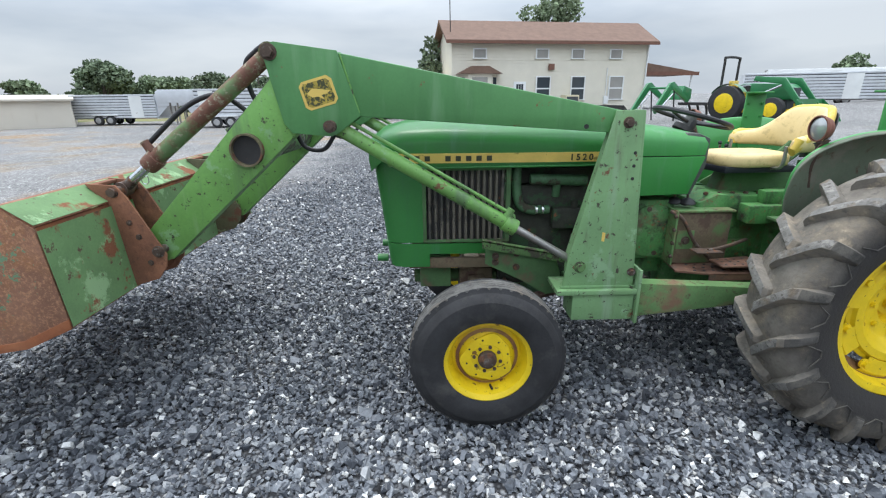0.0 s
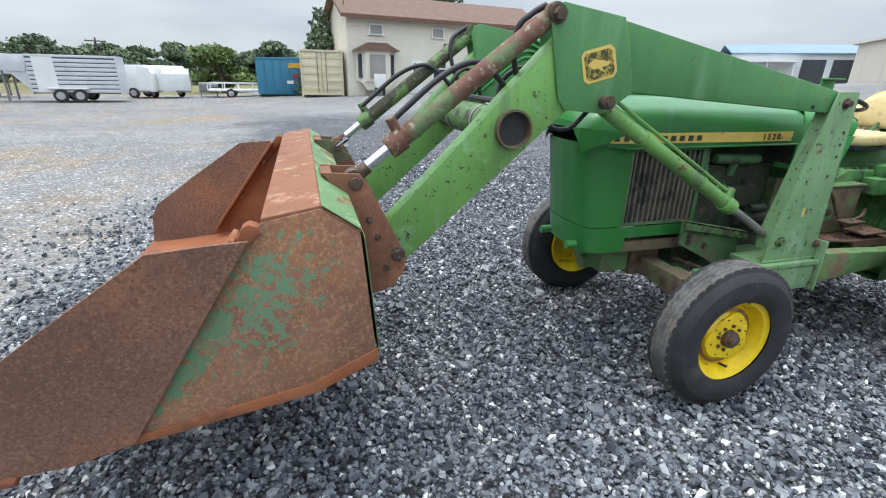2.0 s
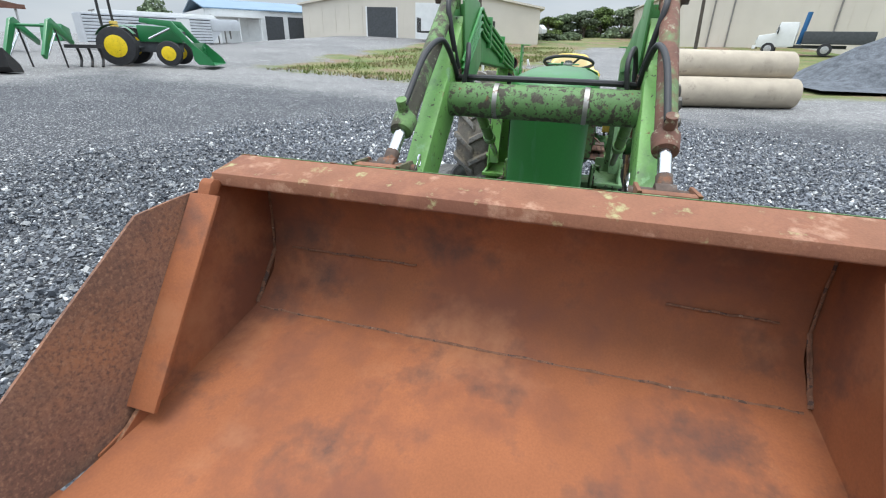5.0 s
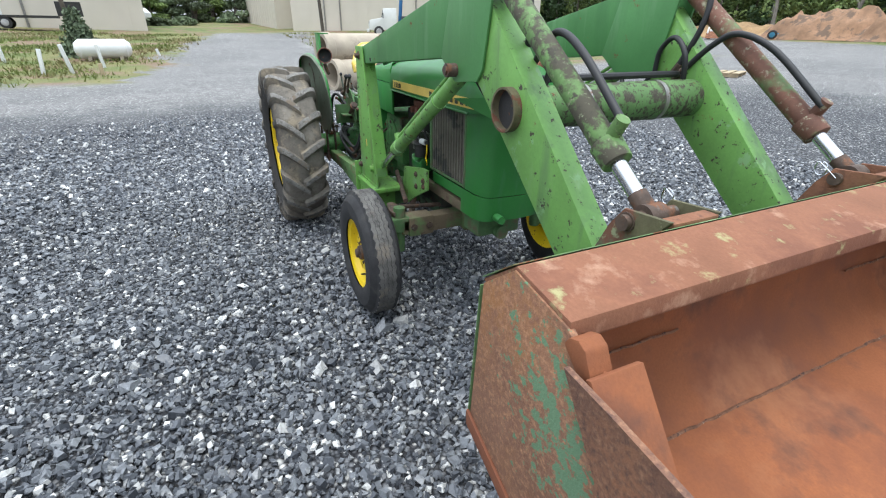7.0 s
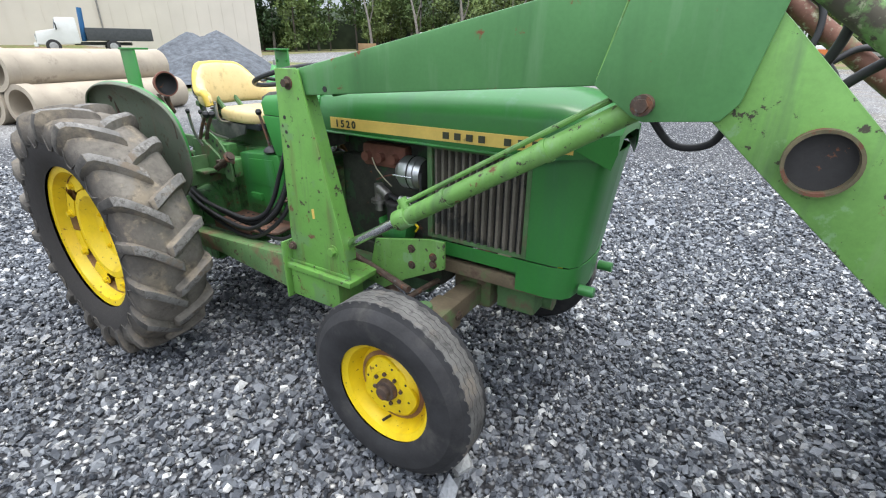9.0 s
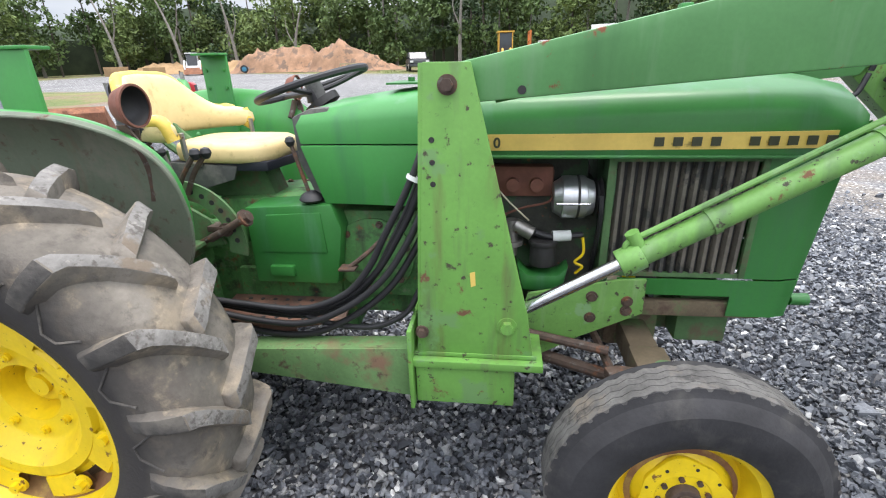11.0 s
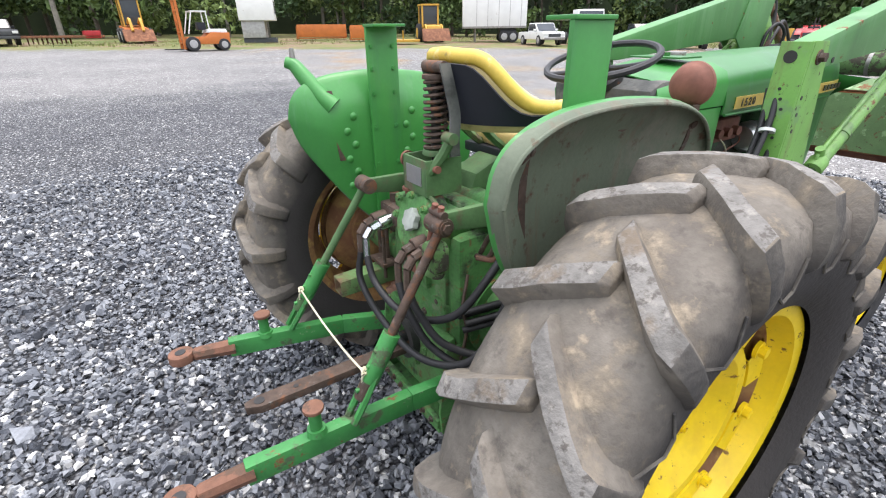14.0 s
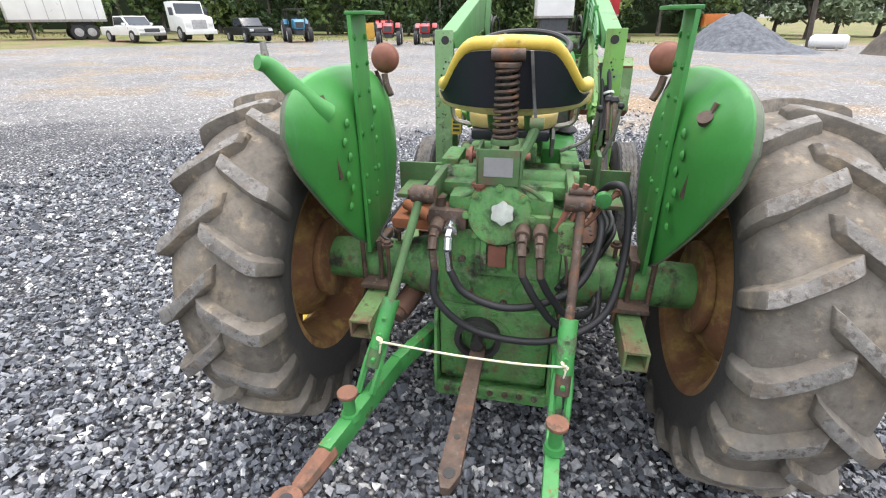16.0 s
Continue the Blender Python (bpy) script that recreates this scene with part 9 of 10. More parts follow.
ri = placed("disc_harrow", -3.0, 42.8, 190, "red and rusty disc harrow on the verge", "farm implement")
part("frame", box(-2.4, 2.4, -0.4, 0.4, 0.45, 0.6, 0.02), rust_dark, ri)
for k in range(10):
    part("disc", lathe([(0.0, 0.0), (0.2, 0.02), (0.32, 0.07)], (-0.4 + 0.26 * k, 0.0, 0.34), 16, "x"), rust_dark, ri)
part("hopper", box(-2.2, -1.2, -0.4, 0.4, 0.4, 0.9, 0.06), red_paint, ri)
ws = placed("office_trailer", 9.7, 40.2, 160, "small white shed trailer on blocks", "shed")
part("upper", box(-1.3, 1.3, -1.1, 1.1, 1.55, 3.2, 0.03), white_paint, ws)
part("lower", box(-0.5, 1.2, -0.9, 0.9, 0.35, 1.55, 0.03), hub_grey, ws)
part("window", box(-1.32, -1.3, -0.6, 0.3, 2.0, 2.9), glass_dark, ws)
part("window", box(-0.6, -0.2, -1.12, -1.1, 2.1, 2.8), glass_dark, ws)
part("skid", box(-1.2, 1.2, -0.8, 0.8, 0.0, 0.35), gap_dark, ws)
pal = placed("pallet", -7.7, 15.2, 25, "pale wooden pallet on the gravel", "pallet")
for k in range(7):
    part("board", box(-1.05 + 0.31 * k, -0.85 + 0.31 * k, -0.85, 0.85, 0.11, 0.14), timber, pal)
for k in range(3):
    part("bearer", box(-1.05, 1.0, -0.80 + 0.75 * k, -0.70 + 0.75 * k, 0.0, 0.11), timber, pal)
wg = placed("hay_wagon", -26.0, 51.0, 200, "blue running gear of a wagon", "wagon")
part("gear", plus(cyl((-1.6, 0, 0.5), (1.6, 0, 0.5), 0.07), box(-1.5, -1.3, -0.8, 0.8, 0.42, 0.55), box(1.3, 1.5, -0.8, 0.8, 0.42, 0.55)), light_blue, wg)
for s in (1, -1):
    for wx in (-1.4, 1.4):
        simple_wheel(wg, wx, s * 0.85, 0.42, 0.2, light_blue)
cr = placed("timber_frame", -14.0, 46.5, 170, "pale timber frame leaning by the earth piles", "timber")
part("frame", plus(box(-1.1, 1.1, -0.05, 0.05, 0.7, 0.82), box(-1.1, 1.1, -0.05, 0.05, 0.0, 0.1), *[box(-1.1 + 0.7 * k, -1.0 + 0.7 * k, -0.05, 0.05, 0.1, 0.7) for k in range(4)]), timber, cr)
il = placed("rusty_bucket", -9.4, 9.0, 120, "rusty brown loader bucket lying on the gravel", "bucket")
part("shell", solid(grid([[(x, y, z) for x, z in ((0.45, 0.05), (-0.15, 0.03), (-0.34, 0.20), (-0.36, 0.52), (-0.20, 0.66))] for y in (-0.8, 0.0, 0.8)]), 0.015), rust_dark, il, "", 30)
for v in (-0.8, 0.785):
    part("side_plate", prism([(0.45, 0.05), (-0.15, 0.03), (-0.34, 0.20), (-0.36, 0.52), (-0.20, 0.66), (0.05, 0.40)], v, v + 0.015, "xz", 0.002), rust_dark, il)
part("rib", box(-0.40, -0.355, -0.05, 0.05, 0.15, 0.60, 0.01), rust_dark, il)

tk = placed("gas_tank", -23.9, -5.6, 100, "white horizontal gas tank on the verge", "tank")
part("shell", plus(lathe([(0.0, -1.15), (0.25, -1.1), (0.42, -0.9), (0.42, 0.9), (0.25, 1.1), (0.0, 1.15)], (0, 0, 0.5), 24, "x")), white_paint, tk)
for u in (-0.7, 0.55):
    part("saddle", box(u, u + 0.15, -0.3, 0.3, 0.0, 0.2), concrete, tk)
tk2 = placed("gas_tank", 29.5, -15.0, 60, "white horizontal gas tank at the lot's edge", "tank")
part("shell", plus(lathe([(0.0, -0.9), (0.25, -0.85), (0.36, -0.7), (0.36, 0.7), (0.25, 0.85), (0.0, 0.9)], (0, 0, 0.42), 24, "x")), white_paint, tk2)
for u in (-0.5, 0.4):
    part("saddle", box(u, u + 0.1, -0.25, 0.25, 0.0, 0.15), concrete, tk2)
for i, (fx, fy, fh, lean) in enumerate(((-19.2, -6.1, 1.15, 8), (-18.6, -6.9, 1.0, -4), (-21.0, -5.3, 1.1, 5), (-18.2, -5.0, 0.5, 0), (-26.0, -3.4, 0.8, 14), (-22.5, -9.0, 1.2, 2))):
    fp = thing("fence_post", pose(fx, fy, -0.05, lean, lean * 0.6, 0), "weathered white fence post, leaning", "fence post", "old fence")
    part("post", box(-0.06, 0.06, -0.06, 0.06, 0.0, fh, 0.01), white_paint if i != 3 else timber, fp)


def utility_pole(x, y, h, label, arms=True, lean=0.0):
    t = thing("utility_pole", pose(x, y, terrain(x, y), lean, 0, 20), label, "utility pole")
    part("shaft", cyl((0, 0, -0.3), (0, 0, h), 0.14, 0.09, 10), bark, t)
    if arms:
        part("cross_arm", box(-1.1, 1.1, -0.06, 0.06, h - 0.5, h - 0.36), bark, t)
        for k in range(4):
            part("insulator", cyl((-0.95 + 0.63 * k, 0, h - 0.36), (-0.95 + 0.63 * k, 0, h - 0.18), 0.05, 0.03, 8), hub_grey, t)
    return t


utility_pole(27.8, -70.0, 5.3, "distant wooden utility pole with cross arm")
utility_pole(19.0, -70.0, 4.6, "distant wooden utility pole with cross arm")
utility_pole(-36.3, -8.9, 7.0, "grey utility pole by the workshop", False, 3)
utility_pole(-36.8, 7.6, 7.5, "grey utility pole before the storage hall", False, 3)
utility_pole(32.5, -15.4, 7.5, "leaning grey utility pole at the lot's edge", False, -8)


# ---- trees ----
def leaf_cloud(n, blobs, size, seed):
    """Leaf clumps (small bent quads) spread through rounded masses with gaps."""
    rg = np.random.default_rng(seed)
    wts = np.array([b[3] * b[4] * b[5] for b in blobs])
    pick = rg.choice(len(blobs), n, p=wts / wts.sum())
    bl = np.array(blobs)[pick]
    d = rg.normal(size=(n, 3))
    d /= np.linalg.norm(d, axis=1, keepdims=True)
    r = rg.uniform(0.45, 1.0, (n, 1)) ** 0.6 * rg.uniform(0.82, 1.12, (n, 1))
    c = bl[:, :3] + d * r * bl[:, 3:6]
    a = rg.normal(size=(n, 3))
    a /= np.linalg.norm(a, axis=1, keepdims=True)
    b = np.cross(a, rg.normal(size=(n, 3)))
    b /= np.linalg.norm(b, axis=1, keepdims=True)
    s = size * rg.uniform(0.5, 1.3, (n, 1))
    nrm = np.cross(a, b)
    v = np.stack([c - a * s, c - b * s * 0.6 + nrm * s * 0.25, c + a * s, c + b * s * 0.6 + nrm * s * 0.25], 1).reshape(-1, 3)
    f = np.arange(4 * n).reshape(n, 4)
    f = np.concatenate([f[:, [0, 1, 2]], f[:, [0, 2, 3]]])
    return v, f


def cloud_mesh(name, v, f, m):
    me = bpy.data.meshes.new(name)
    me.from_pydata(v.tolist(), [], f.tolist())
    me.materials.append(m)
    return me


# haze is put into the leaf colours: paler mid and dark green
hazy = {"leaves_mid": mat("haze_paled_leaves", (0.235, 0.30, 0.18), 0.7, var=0.3, scale=0.6, bump=0.0, island=0.4, spec=0.2), "leaves_dark": mat("haze_paled_dark_leaves", (0.18, 0.235, 0.145), 0.7, var=0.3, scale=0.6, bump=0.0, island=0.4, spec=0.2)}


def tree(x, y, h, r, label, m, seed, n=2600, size=0.22, trunk=0.25, low=0.25, conifer=False, name="tree", bark_m=bark):
    rg = random.Random(seed)
    t = placed(name, x, y, rg.uniform(0, 360), label, "tree" if h > 3 else "shrub")
    limbs = [pipe([(0, 0, -0.2), (0.05 * h * 0.1, 0, h * 0.3), (0.0, 0.03 * h * 0.1, h * 0.75)], trunk, 8, radii=(trunk, trunk * 0.35))]
    blobs = []
    if conifer:
        for k in range(9):
            q = k / 8
            blobs.append((0, 0, h * (low + (0.96 - low) * q), r * (1 - q * 0.78) + 0.1, r * (1 - q * 0.78) + 0.1, h * 0.09))
    else:
        for k in range(11):
            a, e = rg.uniform(0, math.tau), rg.uniform(0, 1)
            rr = r * rg.uniform(0.35, 0.8) * (1 - 0.35 * e)
            p = (rr * math.cos(a), rr * math.sin(a), h * (low + 0.1 + (0.78 - low) * e))
            blobs.append((*p, r * rg.uniform(0.3, 0.5), r * rg.uniform(0.3, 0.5), h * rg.uniform(0.08, 0.15)))
            limbs.append(pipe([(0, 0, h * rg.uniform(0.2, 0.5)), tuple(0.5 * c for c in p[:2]) + (p[2] * 0.8,), p], trunk * 0.3, 6, 4, radii=(trunk * 0.35, trunk * 0.1)))
        blobs.append((0, 0, h * 0.85, r * 0.45, r * 0.45, h * 0.14))
    # trees at any distance take the haze-paled colours
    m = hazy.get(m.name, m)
    part("trunk", plus(*limbs), bark_m, t)
    v, f = leaf_cloud(n, blobs, size, seed)
    ob = new("crown", cloud_mesh("crown", v, f, m))
    ob.parent = t
    return t


lm = leaf_mats
tree(35.5, -47.5, 5.6, 3.4, "broad dark green tree beyond the trailers", lm[1], 1, 3600, 0.25)
tree(41.0, -44.0, 3.6, 2.6, "rounded bright green tree beyond the lot", lm[0], 2, 2000, 0.25)
tree(47.0, -38.0, 3.4, 2.8, "low green tree beyond the barn", lm[0], 3, 2000, 0.25)
tree(26.5, -52.0, 4.6, 2.6, "thin sparse grey-green tree beyond the lot", lm[3], 4, 900, 0.22, low=0.35)
tree(22.0, -56.0, 3.4, 2.0, "sparse grey-green tree beyond the lot", lm[3], 5, 700, 0.2, low=0.35)
tree(9.9, -42.0, 3.6, 2.9, "bright green rounded tree behind the trailers", lm[2], 6, 2600, 0.22, low=0.1)
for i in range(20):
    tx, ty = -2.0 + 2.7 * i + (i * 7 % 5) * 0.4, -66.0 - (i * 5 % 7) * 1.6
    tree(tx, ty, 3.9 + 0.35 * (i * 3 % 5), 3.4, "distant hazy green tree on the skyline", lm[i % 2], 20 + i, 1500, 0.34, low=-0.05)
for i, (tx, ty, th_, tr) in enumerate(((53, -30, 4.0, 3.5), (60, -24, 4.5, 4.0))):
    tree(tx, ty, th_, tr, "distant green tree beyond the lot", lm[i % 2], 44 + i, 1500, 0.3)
tree(2.2, -31.4, 5.0, 1.9, "dense dark conifer beside the house", lm[1], 7, 5200, 0.16, low=0.03, conifer=True, name="conifer")
tree(-9.0, -43.5, 9.4, 4.2, "leafy green tree rising behind the house", lm[0], 8, 4600, 0.24)
tree(-40.0, -46.0, 4.6, 2.6, "round green tree beyond the white trailers", lm[0], 9, 1400, 0.25)
tree(-25.4, -6.7, 2.1, 0.9, "young spruce beside the gas tank", lm[1], 10, 1300, 0.14, low=0.02, conifer=True, name="conifer")
for i, (tx, ty, th_, tr) in enumerate(((-70, -12.5, 2.2, 2.2), (-72, -9.5, 2.8, 2.4), (-70, -6.5, 3.4, 2.4), (-73, -4.0, 4.0, 2.6), (-71, -1.5, 4.6, 2.6), (-74, 0.8, 5.2, 3.0), (-72, 3.6, 5.0, 2.8), (-76, 6.5, 5.6, 3.2), (-78, -14.5, 2.6, 2.6), (-62, -3.0, 1.0, 1.6), (-60, -5.5, 0.9, 1.5))):
    tree(tx, ty, th_ * 0.76, tr, "green tree beyond the field behind the workshop", lm[(0, 3, 2)[i % 3]], 40 + i, 2600, 0.24, low=-0.08)
cargo_trailer(-64.0, -9.8, 75, "white camper parked beyond the field", 3.4, 1.5, 0.9)
for i, (tx, ty, th_, tr) in enumerate(((48, -22, 5.0, 3.5), (56, -28, 5.5, 4.0), (62, -20, 5.0, 4.0))):
    tree(tx, ty, th_, tr, "dark green tree at the far edge of the lot", lm[1], 60 + i, 1800, 0.3)
for i, (tx, ty) in enumerate(((38.5, -14.2), (41, -13))):
    tree(tx, ty, 1.2, 1.6, "low bright green shrub behind the stone heap", lm[2], 70 + i, 800, 0.16, low=0.0, trunk=0.04, name="shrub")

# rough grass on the verges, as blades
rgg = np.random.default_rng(31)
spots = []
for n_, x0, x1, y0, y1 in ((26000, -44, -14, -14.0, -1.0), (2500, -46, -20, 5.5, 9.0), (9000, -30, 34, 35.5, 46.0), (3500, 33, 40, -14, 26)):
    p = np.stack([rgg.uniform(x0, x1, n_), rgg.uniform(y0, y1, n_)], 1)
    clump = np.sin(p[:, 0] * 0.9 + 3 * np.sin(p[:, 1] * 0.5)) + np.sin(p[:, 1] * 1.3 + p[:, 0] * 0.4) + rgg.normal(size=n_) * 0.9
    edge = p[:, 1] < np.interp(p[:, 0], (-40, -24, -17, -13), (-1.6, -3.2, -5.0, -7.4)) + rgg.normal(size=n_) * 0.5
    ok = (clump > 0.0) & ((y0 < 34) | (p[:, 1] + 0.52 * p[:, 0] > 37))
    spots.append(p[ok & edge] if y0 == -14.0 and x1 < 0 else p[ok])
spots = np.concatenate(spots)
gz = np.array([terrain(a, b) for a, b in spots])
ng = len(spots)
ang, hgt_g, wid = rgg.uniform(0, math.tau, ng), rgg.uniform(0.05, 0.22, ng), rgg.uniform(0.02, 0.06, ng)
base = np.stack([spots[:, 0], spots[:, 1], gz - 0.03], 1)
across = np.stack([np.cos(ang), np.sin(ang), np.zeros(ng)], 1) * wid[:, None]
tip = base + np.stack([rgg.normal(size=ng) * 0.08, rgg.normal(size=ng) * 0.08, hgt_g], 1)
blade_v = np.stack([base - across, base + across, tip], 1).reshape(-1, 3)
tagged(new("grass", cloud_mesh("grass", blade_v, np.arange(3 * ng).reshape(ng, 3), mat("verge_grass", (0.20, 0.245, 0.075), 0.7, var=0.3, scale=0.4, bump=0.0, island=0.3, spec=0.2, patches=(((0.27, 0.22, 0.125), 0.42, 0.35, 0.8),), blend=0.15))), "rough green and straw-coloured grass on the verges", "grass", kind="stuff")

# the woods: an edge of trees with depth, as one mass of leaves over bare trunks
rgw = np.random.default_rng(77)
edge_line = [(-70, 40), (-52, 55), (-36, 61), (-20, 60), (-6, 56), (6, 54), (16, 52), (26, 47), (36, 42), (42, 32), (46, 22), (48, 12), (50, 4), (53, -8), (57, -20)]
leaf_v, leaf_f, off = {0: [], 1: [], 2: [], 3: []}, {0: [], 1: [], 2: [], 3: []}, {0: 0, 1: 0, 2: 0, 3: 0}
trunks, pale = [], []
for (ax, ay), (bx, by) in zip(edge_line, edge_line[1:]):
    seg = math.hypot(bx - ax, by - ay)
    for k in range(int(seg / 1.75)):
        q = (k + rgw.uniform(0, 1)) / (seg / 1.75)
        back = rgw.choice([0.0, 0.5, 2.0, 4.5, 7.0])
        nx, ny = -(by - ay) / seg, (bx - ax) / seg
        px, py = ax + (bx - ax) * q + nx * back, ay + (by - ay) * q + ny * back
        gz = terrain(px, py)
        hgt, rad = rgw.uniform(8.5, 13.5), rgw.uniform(2.0, 3.4)
        if ax >= 42:
            hgt *= 0.8
        blobs = [(px + rgw.normal() * rad * 0.5, py + rgw.normal() * rad * 0.5, gz + hgt * rgw.uniform(0.14, 0.95), rad * rgw.uniform(0.4, 0.7), rad * rgw.uniform(0.4, 0.7), rgw.uniform(0.7, 1.6)) for _ in range(11)]
        if back < 1 and rgw.random() < 0.9:
            blobs += [(px + rgw.normal() * 1.5, py - 0.6, gz + rgw.uniform(0.5, 2.2), rgw.uniform(0.8, 1.5), 0.9, rgw.uniform(0.5, 1.0)) for _ in range(2)]
        key = int(rgw.choice([0, 1, 1, 2, 0] if ax > -8 else [0, 2, 2, 0, 1]))
        v, f = leaf_cloud(1150, blobs, 0.29, int(rgw.integers(1e6)))
        leaf_v[key].append(v)
        leaf_f[key].append(f + off[key])
        off[key] += len(v)
        lean = rgw.normal() * 0.5
        (pale if rgw.random() < 0.35 else trunks).append(pipe([(px, py, gz - 0.3), (px + lean * 0.4, py, gz + hgt * 0.4), (px + lean, py, gz + hgt * 0.85)], 0.2, 6, 3, radii=(rgw.uniform(0.12, 0.26), 0.06)))
for key, nm in ((0, "woodland_leaves"), (1, "woodland_shade_leaves"), (2, "woodland_bright_leaves")):
    ob = new(nm, cloud_mesh(nm, np.concatenate(leaf_v[key]), np.concatenate(leaf_f[key]), lm[key]))
    tagged(ob, "dense green woodland foliage behind the yard", "woods", kind="stuff")
for tx, ty, th_, ln in ((-47.0, 56.0, 9.0, -1.3), (-39.5, 57.5, 9.5, -1.6), (-32.0, 57.5, 9.0, -0.8), (-24.6, 57.8, 7.0, 1.1), (-3.6, 54.2, 10.0, 0.3)):
    g = terrain(tx, ty)
    pale.append(pipe([(tx, ty, g - 0.3), (tx + ln * 0.25, ty, g + th_ * 0.35), (tx + ln * 0.8, ty, g + th_ * 0.7), (tx + ln * 1.5, ty, g + th_)], 0.2, 7, 4, radii=(0.24, 0.07)))
    pale.append(pipe([(tx + ln * 0.3, ty, g + th_ * 0.4), (tx + ln * 0.3 - 0.8 * math.copysign(1, ln), ty, g + th_ * 0.62), (tx - ln * 0.5, ty, g + th_ * 0.85)], 0.1, 6, 3, radii=(0.10, 0.03)))
tagged(new("woodland_trunks", mesh_of("woodland_trunks", plus(*trunks), bark)), "dark tree trunks along the woods' edge", "woods", kind="stuff")
tagged(new("pale_woodland_trunks", mesh_of("pale_woodland_trunks", plus(*pale), pale_bark)), "pale grey tree trunks along the woods' edge", "woods", kind="stuff")
# a dark sheet behind the trees stands in for the shade between them
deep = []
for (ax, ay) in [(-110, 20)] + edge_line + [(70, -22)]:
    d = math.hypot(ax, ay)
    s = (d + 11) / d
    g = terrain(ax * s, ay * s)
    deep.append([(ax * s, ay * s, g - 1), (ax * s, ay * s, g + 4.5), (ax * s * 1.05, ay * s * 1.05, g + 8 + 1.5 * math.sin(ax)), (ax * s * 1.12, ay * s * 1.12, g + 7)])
tagged(new("woods_shade_sheet", mesh_of("woods_shade_sheet", grid(deep), woods_deep)), "dark sheet standing in for deep shade inside the woods", "woods", kind="structure")


# ---- loose stone near the tractor: real pebbles ----
def stone_material():
    m = bpy.data.materials.new("slate_gravel")
    m.use_nodes = True
    n, l = m.node_tree.nodes, m.node_tree.links
    bs = n["Principled BSDF"]
    g = n.new("ShaderNodeNewGeometry")
    r = n.new("ShaderNodeValToRGB")
    r.color_ramp.interpolation = "LINEAR"
    els = r.color_ramp.elements
    els[0].position, els[0].color = 0.0, (0.042, 0.047, 0.057, 1)
    els[1].position, els[1].color = 1.0, (0.74, 0.74, 0.72, 1)
    for p, c in ((0.45, (0.125, 0.135, 0.154, 1)), (0.78, (0.215, 0.229, 0.248, 1)), (0.90, (0.29, 0.297, 0.303, 1)), (0.935, (0.38, 0.38, 0.375, 1)), (0.965, (0.62, 0.62, 0.605, 1))):
        e = els.new(p)
        e.color = c
    l.new(g.outputs["Random Per Island"], r.inputs["Fac"])
    co = n.new("ShaderNodeTexCoord")
    t = n.new("ShaderNodeTexNoise")
    t.inputs["Scale"].default_value, t.inputs["Detail"].default_value = 70.0, 3.0
    l.new(co.outputs["Object"], t.inputs["Vector"])
    mx = n.new("ShaderNodeMix")
    mx.data_type, mx.blend_type = "RGBA", "MULTIPLY"
    mx.inputs["Factor"].default_value = 0.6
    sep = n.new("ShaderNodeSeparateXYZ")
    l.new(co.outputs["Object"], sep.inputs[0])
    # gravel tone is scaled from 0.94 to 1.20 towards +y and -x
    side_tone = []
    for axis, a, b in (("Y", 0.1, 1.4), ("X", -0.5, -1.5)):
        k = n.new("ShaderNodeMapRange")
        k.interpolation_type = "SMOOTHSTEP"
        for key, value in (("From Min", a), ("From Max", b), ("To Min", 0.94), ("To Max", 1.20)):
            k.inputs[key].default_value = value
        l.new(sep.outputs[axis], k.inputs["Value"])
        side_tone.append(k.outputs["Result"])
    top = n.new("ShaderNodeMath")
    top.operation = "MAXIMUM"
    l.new(side_tone[0], top.inputs[0])
    l.new(side_tone[1], top.inputs[1])
    toned = n.new("ShaderNodeVectorMath")
    toned.operation = "SCALE"
    l.new(r.outputs["Color"], toned.inputs[0])
    l.new(top.outputs[0], toned.inputs["Scale"])
    l.new(toned.outputs["Vector"], mx.inputs["A"])
    cr = n.new("ShaderNodeValToRGB")
    cr.color_ramp.elements[0].position, cr.color_ramp.elements[1].position = 0.3, 0.65
    cr.color_ramp.elements[0].color = (0.5, 0.5, 0.5, 1)
    l.new(t.outputs["Fac"], cr.inputs["Fac"])
    l.new(cr.outputs["Color"], mx.inputs["B"])
    # pale veins and dusty faces
    t2 = n.new("ShaderNodeTexNoise")
    t2.inputs["Scale"].default_value, t2.inputs["Detail"].default_value, t2.inputs["Roughness"].default_value = 38.0, 6.0, 0.7
    l.new(co.outputs["Object"], t2.inputs["Vector"])
    vr = n.new("ShaderNodeMapRange")
    vr.inputs["From Min"].default_value, vr.inputs["From Max"].default_value = 0.62, 0.70
    l.new(t2.outputs["Fac"], vr.inputs["Value"])
    mv = n.new("ShaderNodeMix")
    mv.data_type = "RGBA"
    mv.inputs["B"].default_value = (0.36, 0.365, 0.37, 1)
    l.new(vr.outputs["Result"], mv.inputs["Factor"])
    l.new(mx.outputs["Result"], mv.inputs["A"])
    l.new(mv.outputs["Result"], bs.inputs["Base Color"])
    bs.inputs["Roughness"].default_value = 0.42
    bmp = n.new("ShaderNodeBump")
    bmp.inputs["Strength"].default_value, bmp.inputs["Distance"].default_value = 0.6, 0.004
    l.new(t.outputs["Fac"], bmp.inputs["Height"])
    l.new(bmp.outputs["Normal"], bs.inputs["Normal"])
    return m


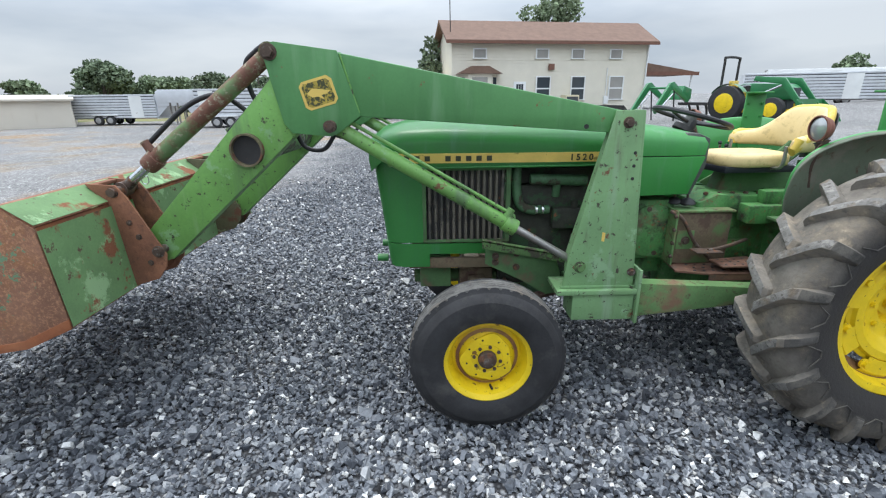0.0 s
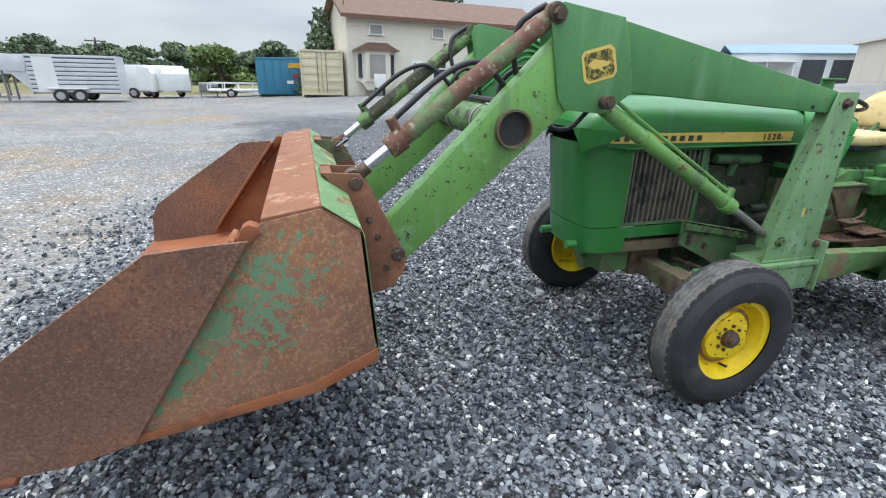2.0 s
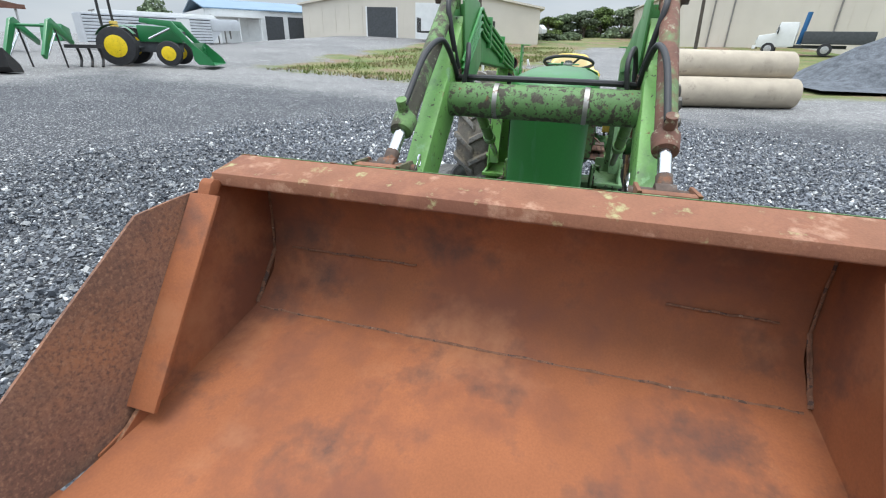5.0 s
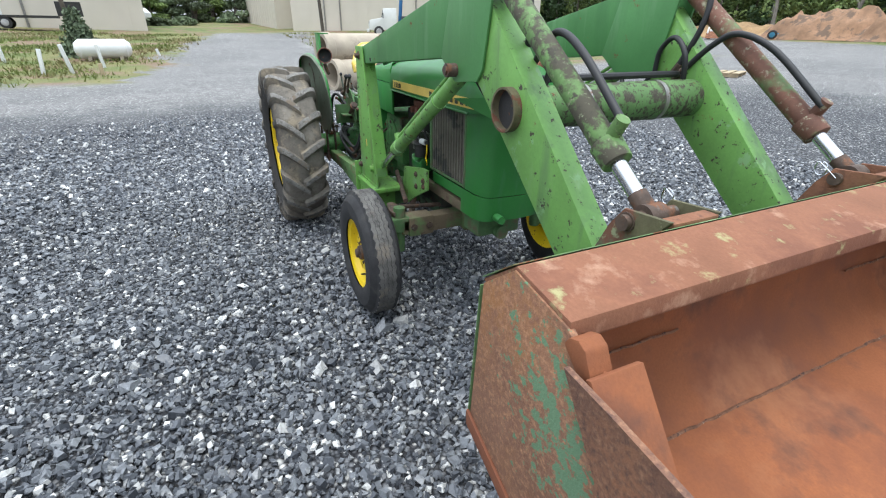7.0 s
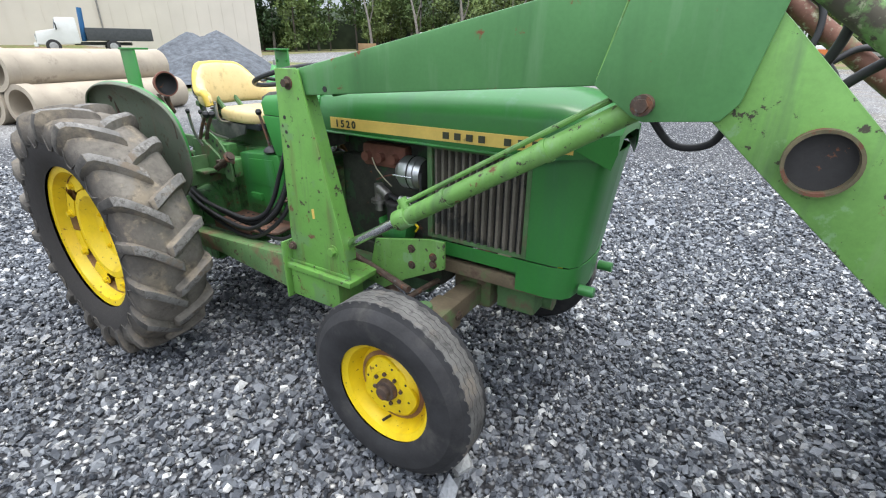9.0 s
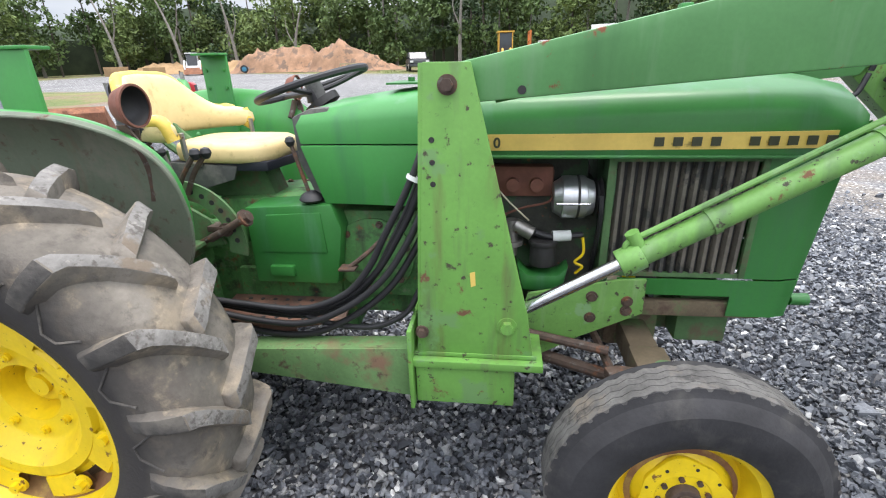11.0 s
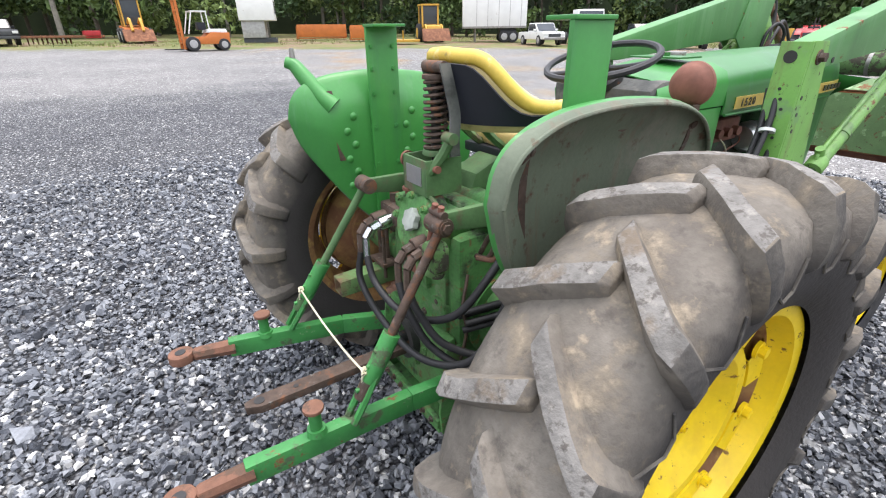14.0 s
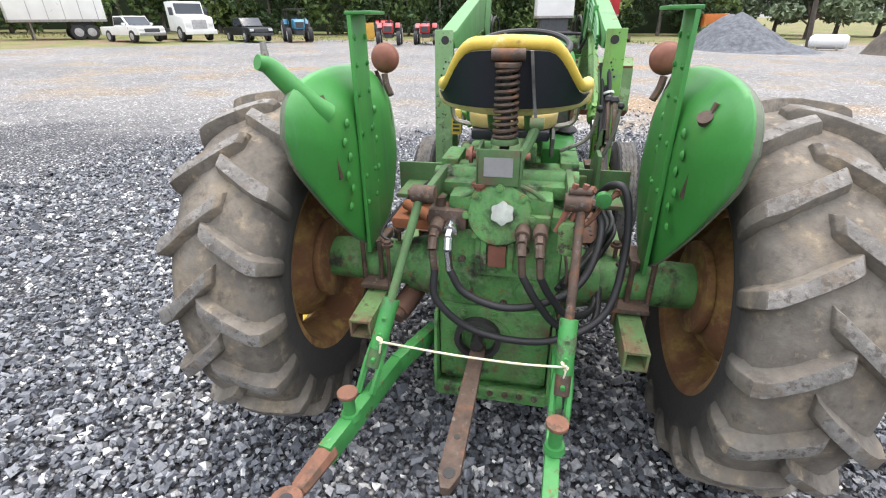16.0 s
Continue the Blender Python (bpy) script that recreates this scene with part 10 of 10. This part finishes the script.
def gravel(n, x0, x1, y0, y1, size, seed, keep):
    rg = np.random.default_rng(seed)
    p = np.stack([rg.uniform(x0, x1, n), rg.uniform(y0, y1, n)], 1)
    p = p[keep(p, rg)]
    n = len(p)
    s = size * rg.lognormal(0.0, 0.36, (n, 1, 1)) * np.concatenate([np.ones((n, 1, 1)), rg.uniform(0.55, 0.9, (n, 1, 1)), rg.uniform(0.32, 0.75, (n, 1, 1))], 2)
    corner = np.array([(a, b, c) for a in (-1, 1) for b in (-1, 1) for c in (-1, 1)], float)[None]
    shrink = np.where(corner[:, :, 2:] > 0, rg.uniform(0.30, 0.95, (n, 8, 1)), rg.uniform(0.75, 1.1, (n, 8, 1)))
    v = corner * np.concatenate([shrink, shrink, np.ones((n, 8, 1))], 2)
    v = (v + rg.uniform(-0.34, 0.34, (n, 8, 3))) * s * 0.56
    q = rg.normal(size=(n, 4)) * np.array([1, 0.35, 0.35, 1])
    q /= np.linalg.norm(q, axis=1, keepdims=True)
    w, x, y, z = q.T
    rot = np.stack([1 - 2 * (y * y + z * z), 2 * (x * y - z * w), 2 * (x * z + y * w), 2 * (x * y + z * w), 1 - 2 * (x * x + z * z), 2 * (y * z - x * w), 2 * (x * z - y * w), 2 * (y * z + x * w), 1 - 2 * (x * x + y * y)], 1).reshape(n, 3, 3)
    v = np.einsum("nij,nkj->nki", rot, v)
    v[:, :, 0] += p[:, None, 0]
    v[:, :, 1] += p[:, None, 1]
    v[:, :, 2] += rg.uniform(-0.009, 0.013, (n, 1))
    quad = np.array([(0, 1, 3, 2), (4, 6, 7, 5), (0, 4, 5, 1), (2, 3, 7, 6), (0, 2, 6, 4), (1, 5, 7, 3)])
    f = (np.arange(n)[:, None, None] * 8 + quad[None]).reshape(-1, 4)
    me = bpy.data.meshes.new("gravel")
    me.vertices.add(n * 8)
    me.vertices.foreach_set("co", v.reshape(-1))
    me.loops.add(f.size)
    me.loops.foreach_set("vertex_index", f.reshape(-1))
    me.polygons.add(len(f))
    me.polygons.foreach_set("loop_start", np.arange(0, f.size, 4))
    me.polygons.foreach_set("use_smooth", np.zeros(len(f), dtype=bool))
    me.update(calc_edges=True)
    me.validate()
    return me


def zone(p):
    """Below 1 on the ground that lies round the tractor."""
    return np.hypot((p[:, 0] - 1.7) / 3.9, (p[:, 1] + 0.1) / 2.9)


def keep_fine(p, rg):
    return zone(p) + 0.10 * rg.normal(size=len(p)) < 1


def keep_stones(p, rg):
    wob = np.sin(p[:, 0] * 1.3) * 0.5 + np.sin(p[:, 1] * 0.9 + 1) * 0.6 + rg.normal(size=len(p)) * 0.9
    front = p[:, 0] + wob < np.where(p[:, 1] > 0, 5.2 - 0.45 * np.abs(p[:, 1]), 6.0 - 0.35 * np.abs(p[:, 1] + 1))
    far = np.hypot((p[:, 0] - 1.5) / 8.2, p[:, 1] / 8.6) + 0.62 * rg.random(len(p)) ** 1.3 + 0.04 * wob < 1
    return front & far & (zone(p) + 0.10 * rg.normal(size=len(p)) > 1)


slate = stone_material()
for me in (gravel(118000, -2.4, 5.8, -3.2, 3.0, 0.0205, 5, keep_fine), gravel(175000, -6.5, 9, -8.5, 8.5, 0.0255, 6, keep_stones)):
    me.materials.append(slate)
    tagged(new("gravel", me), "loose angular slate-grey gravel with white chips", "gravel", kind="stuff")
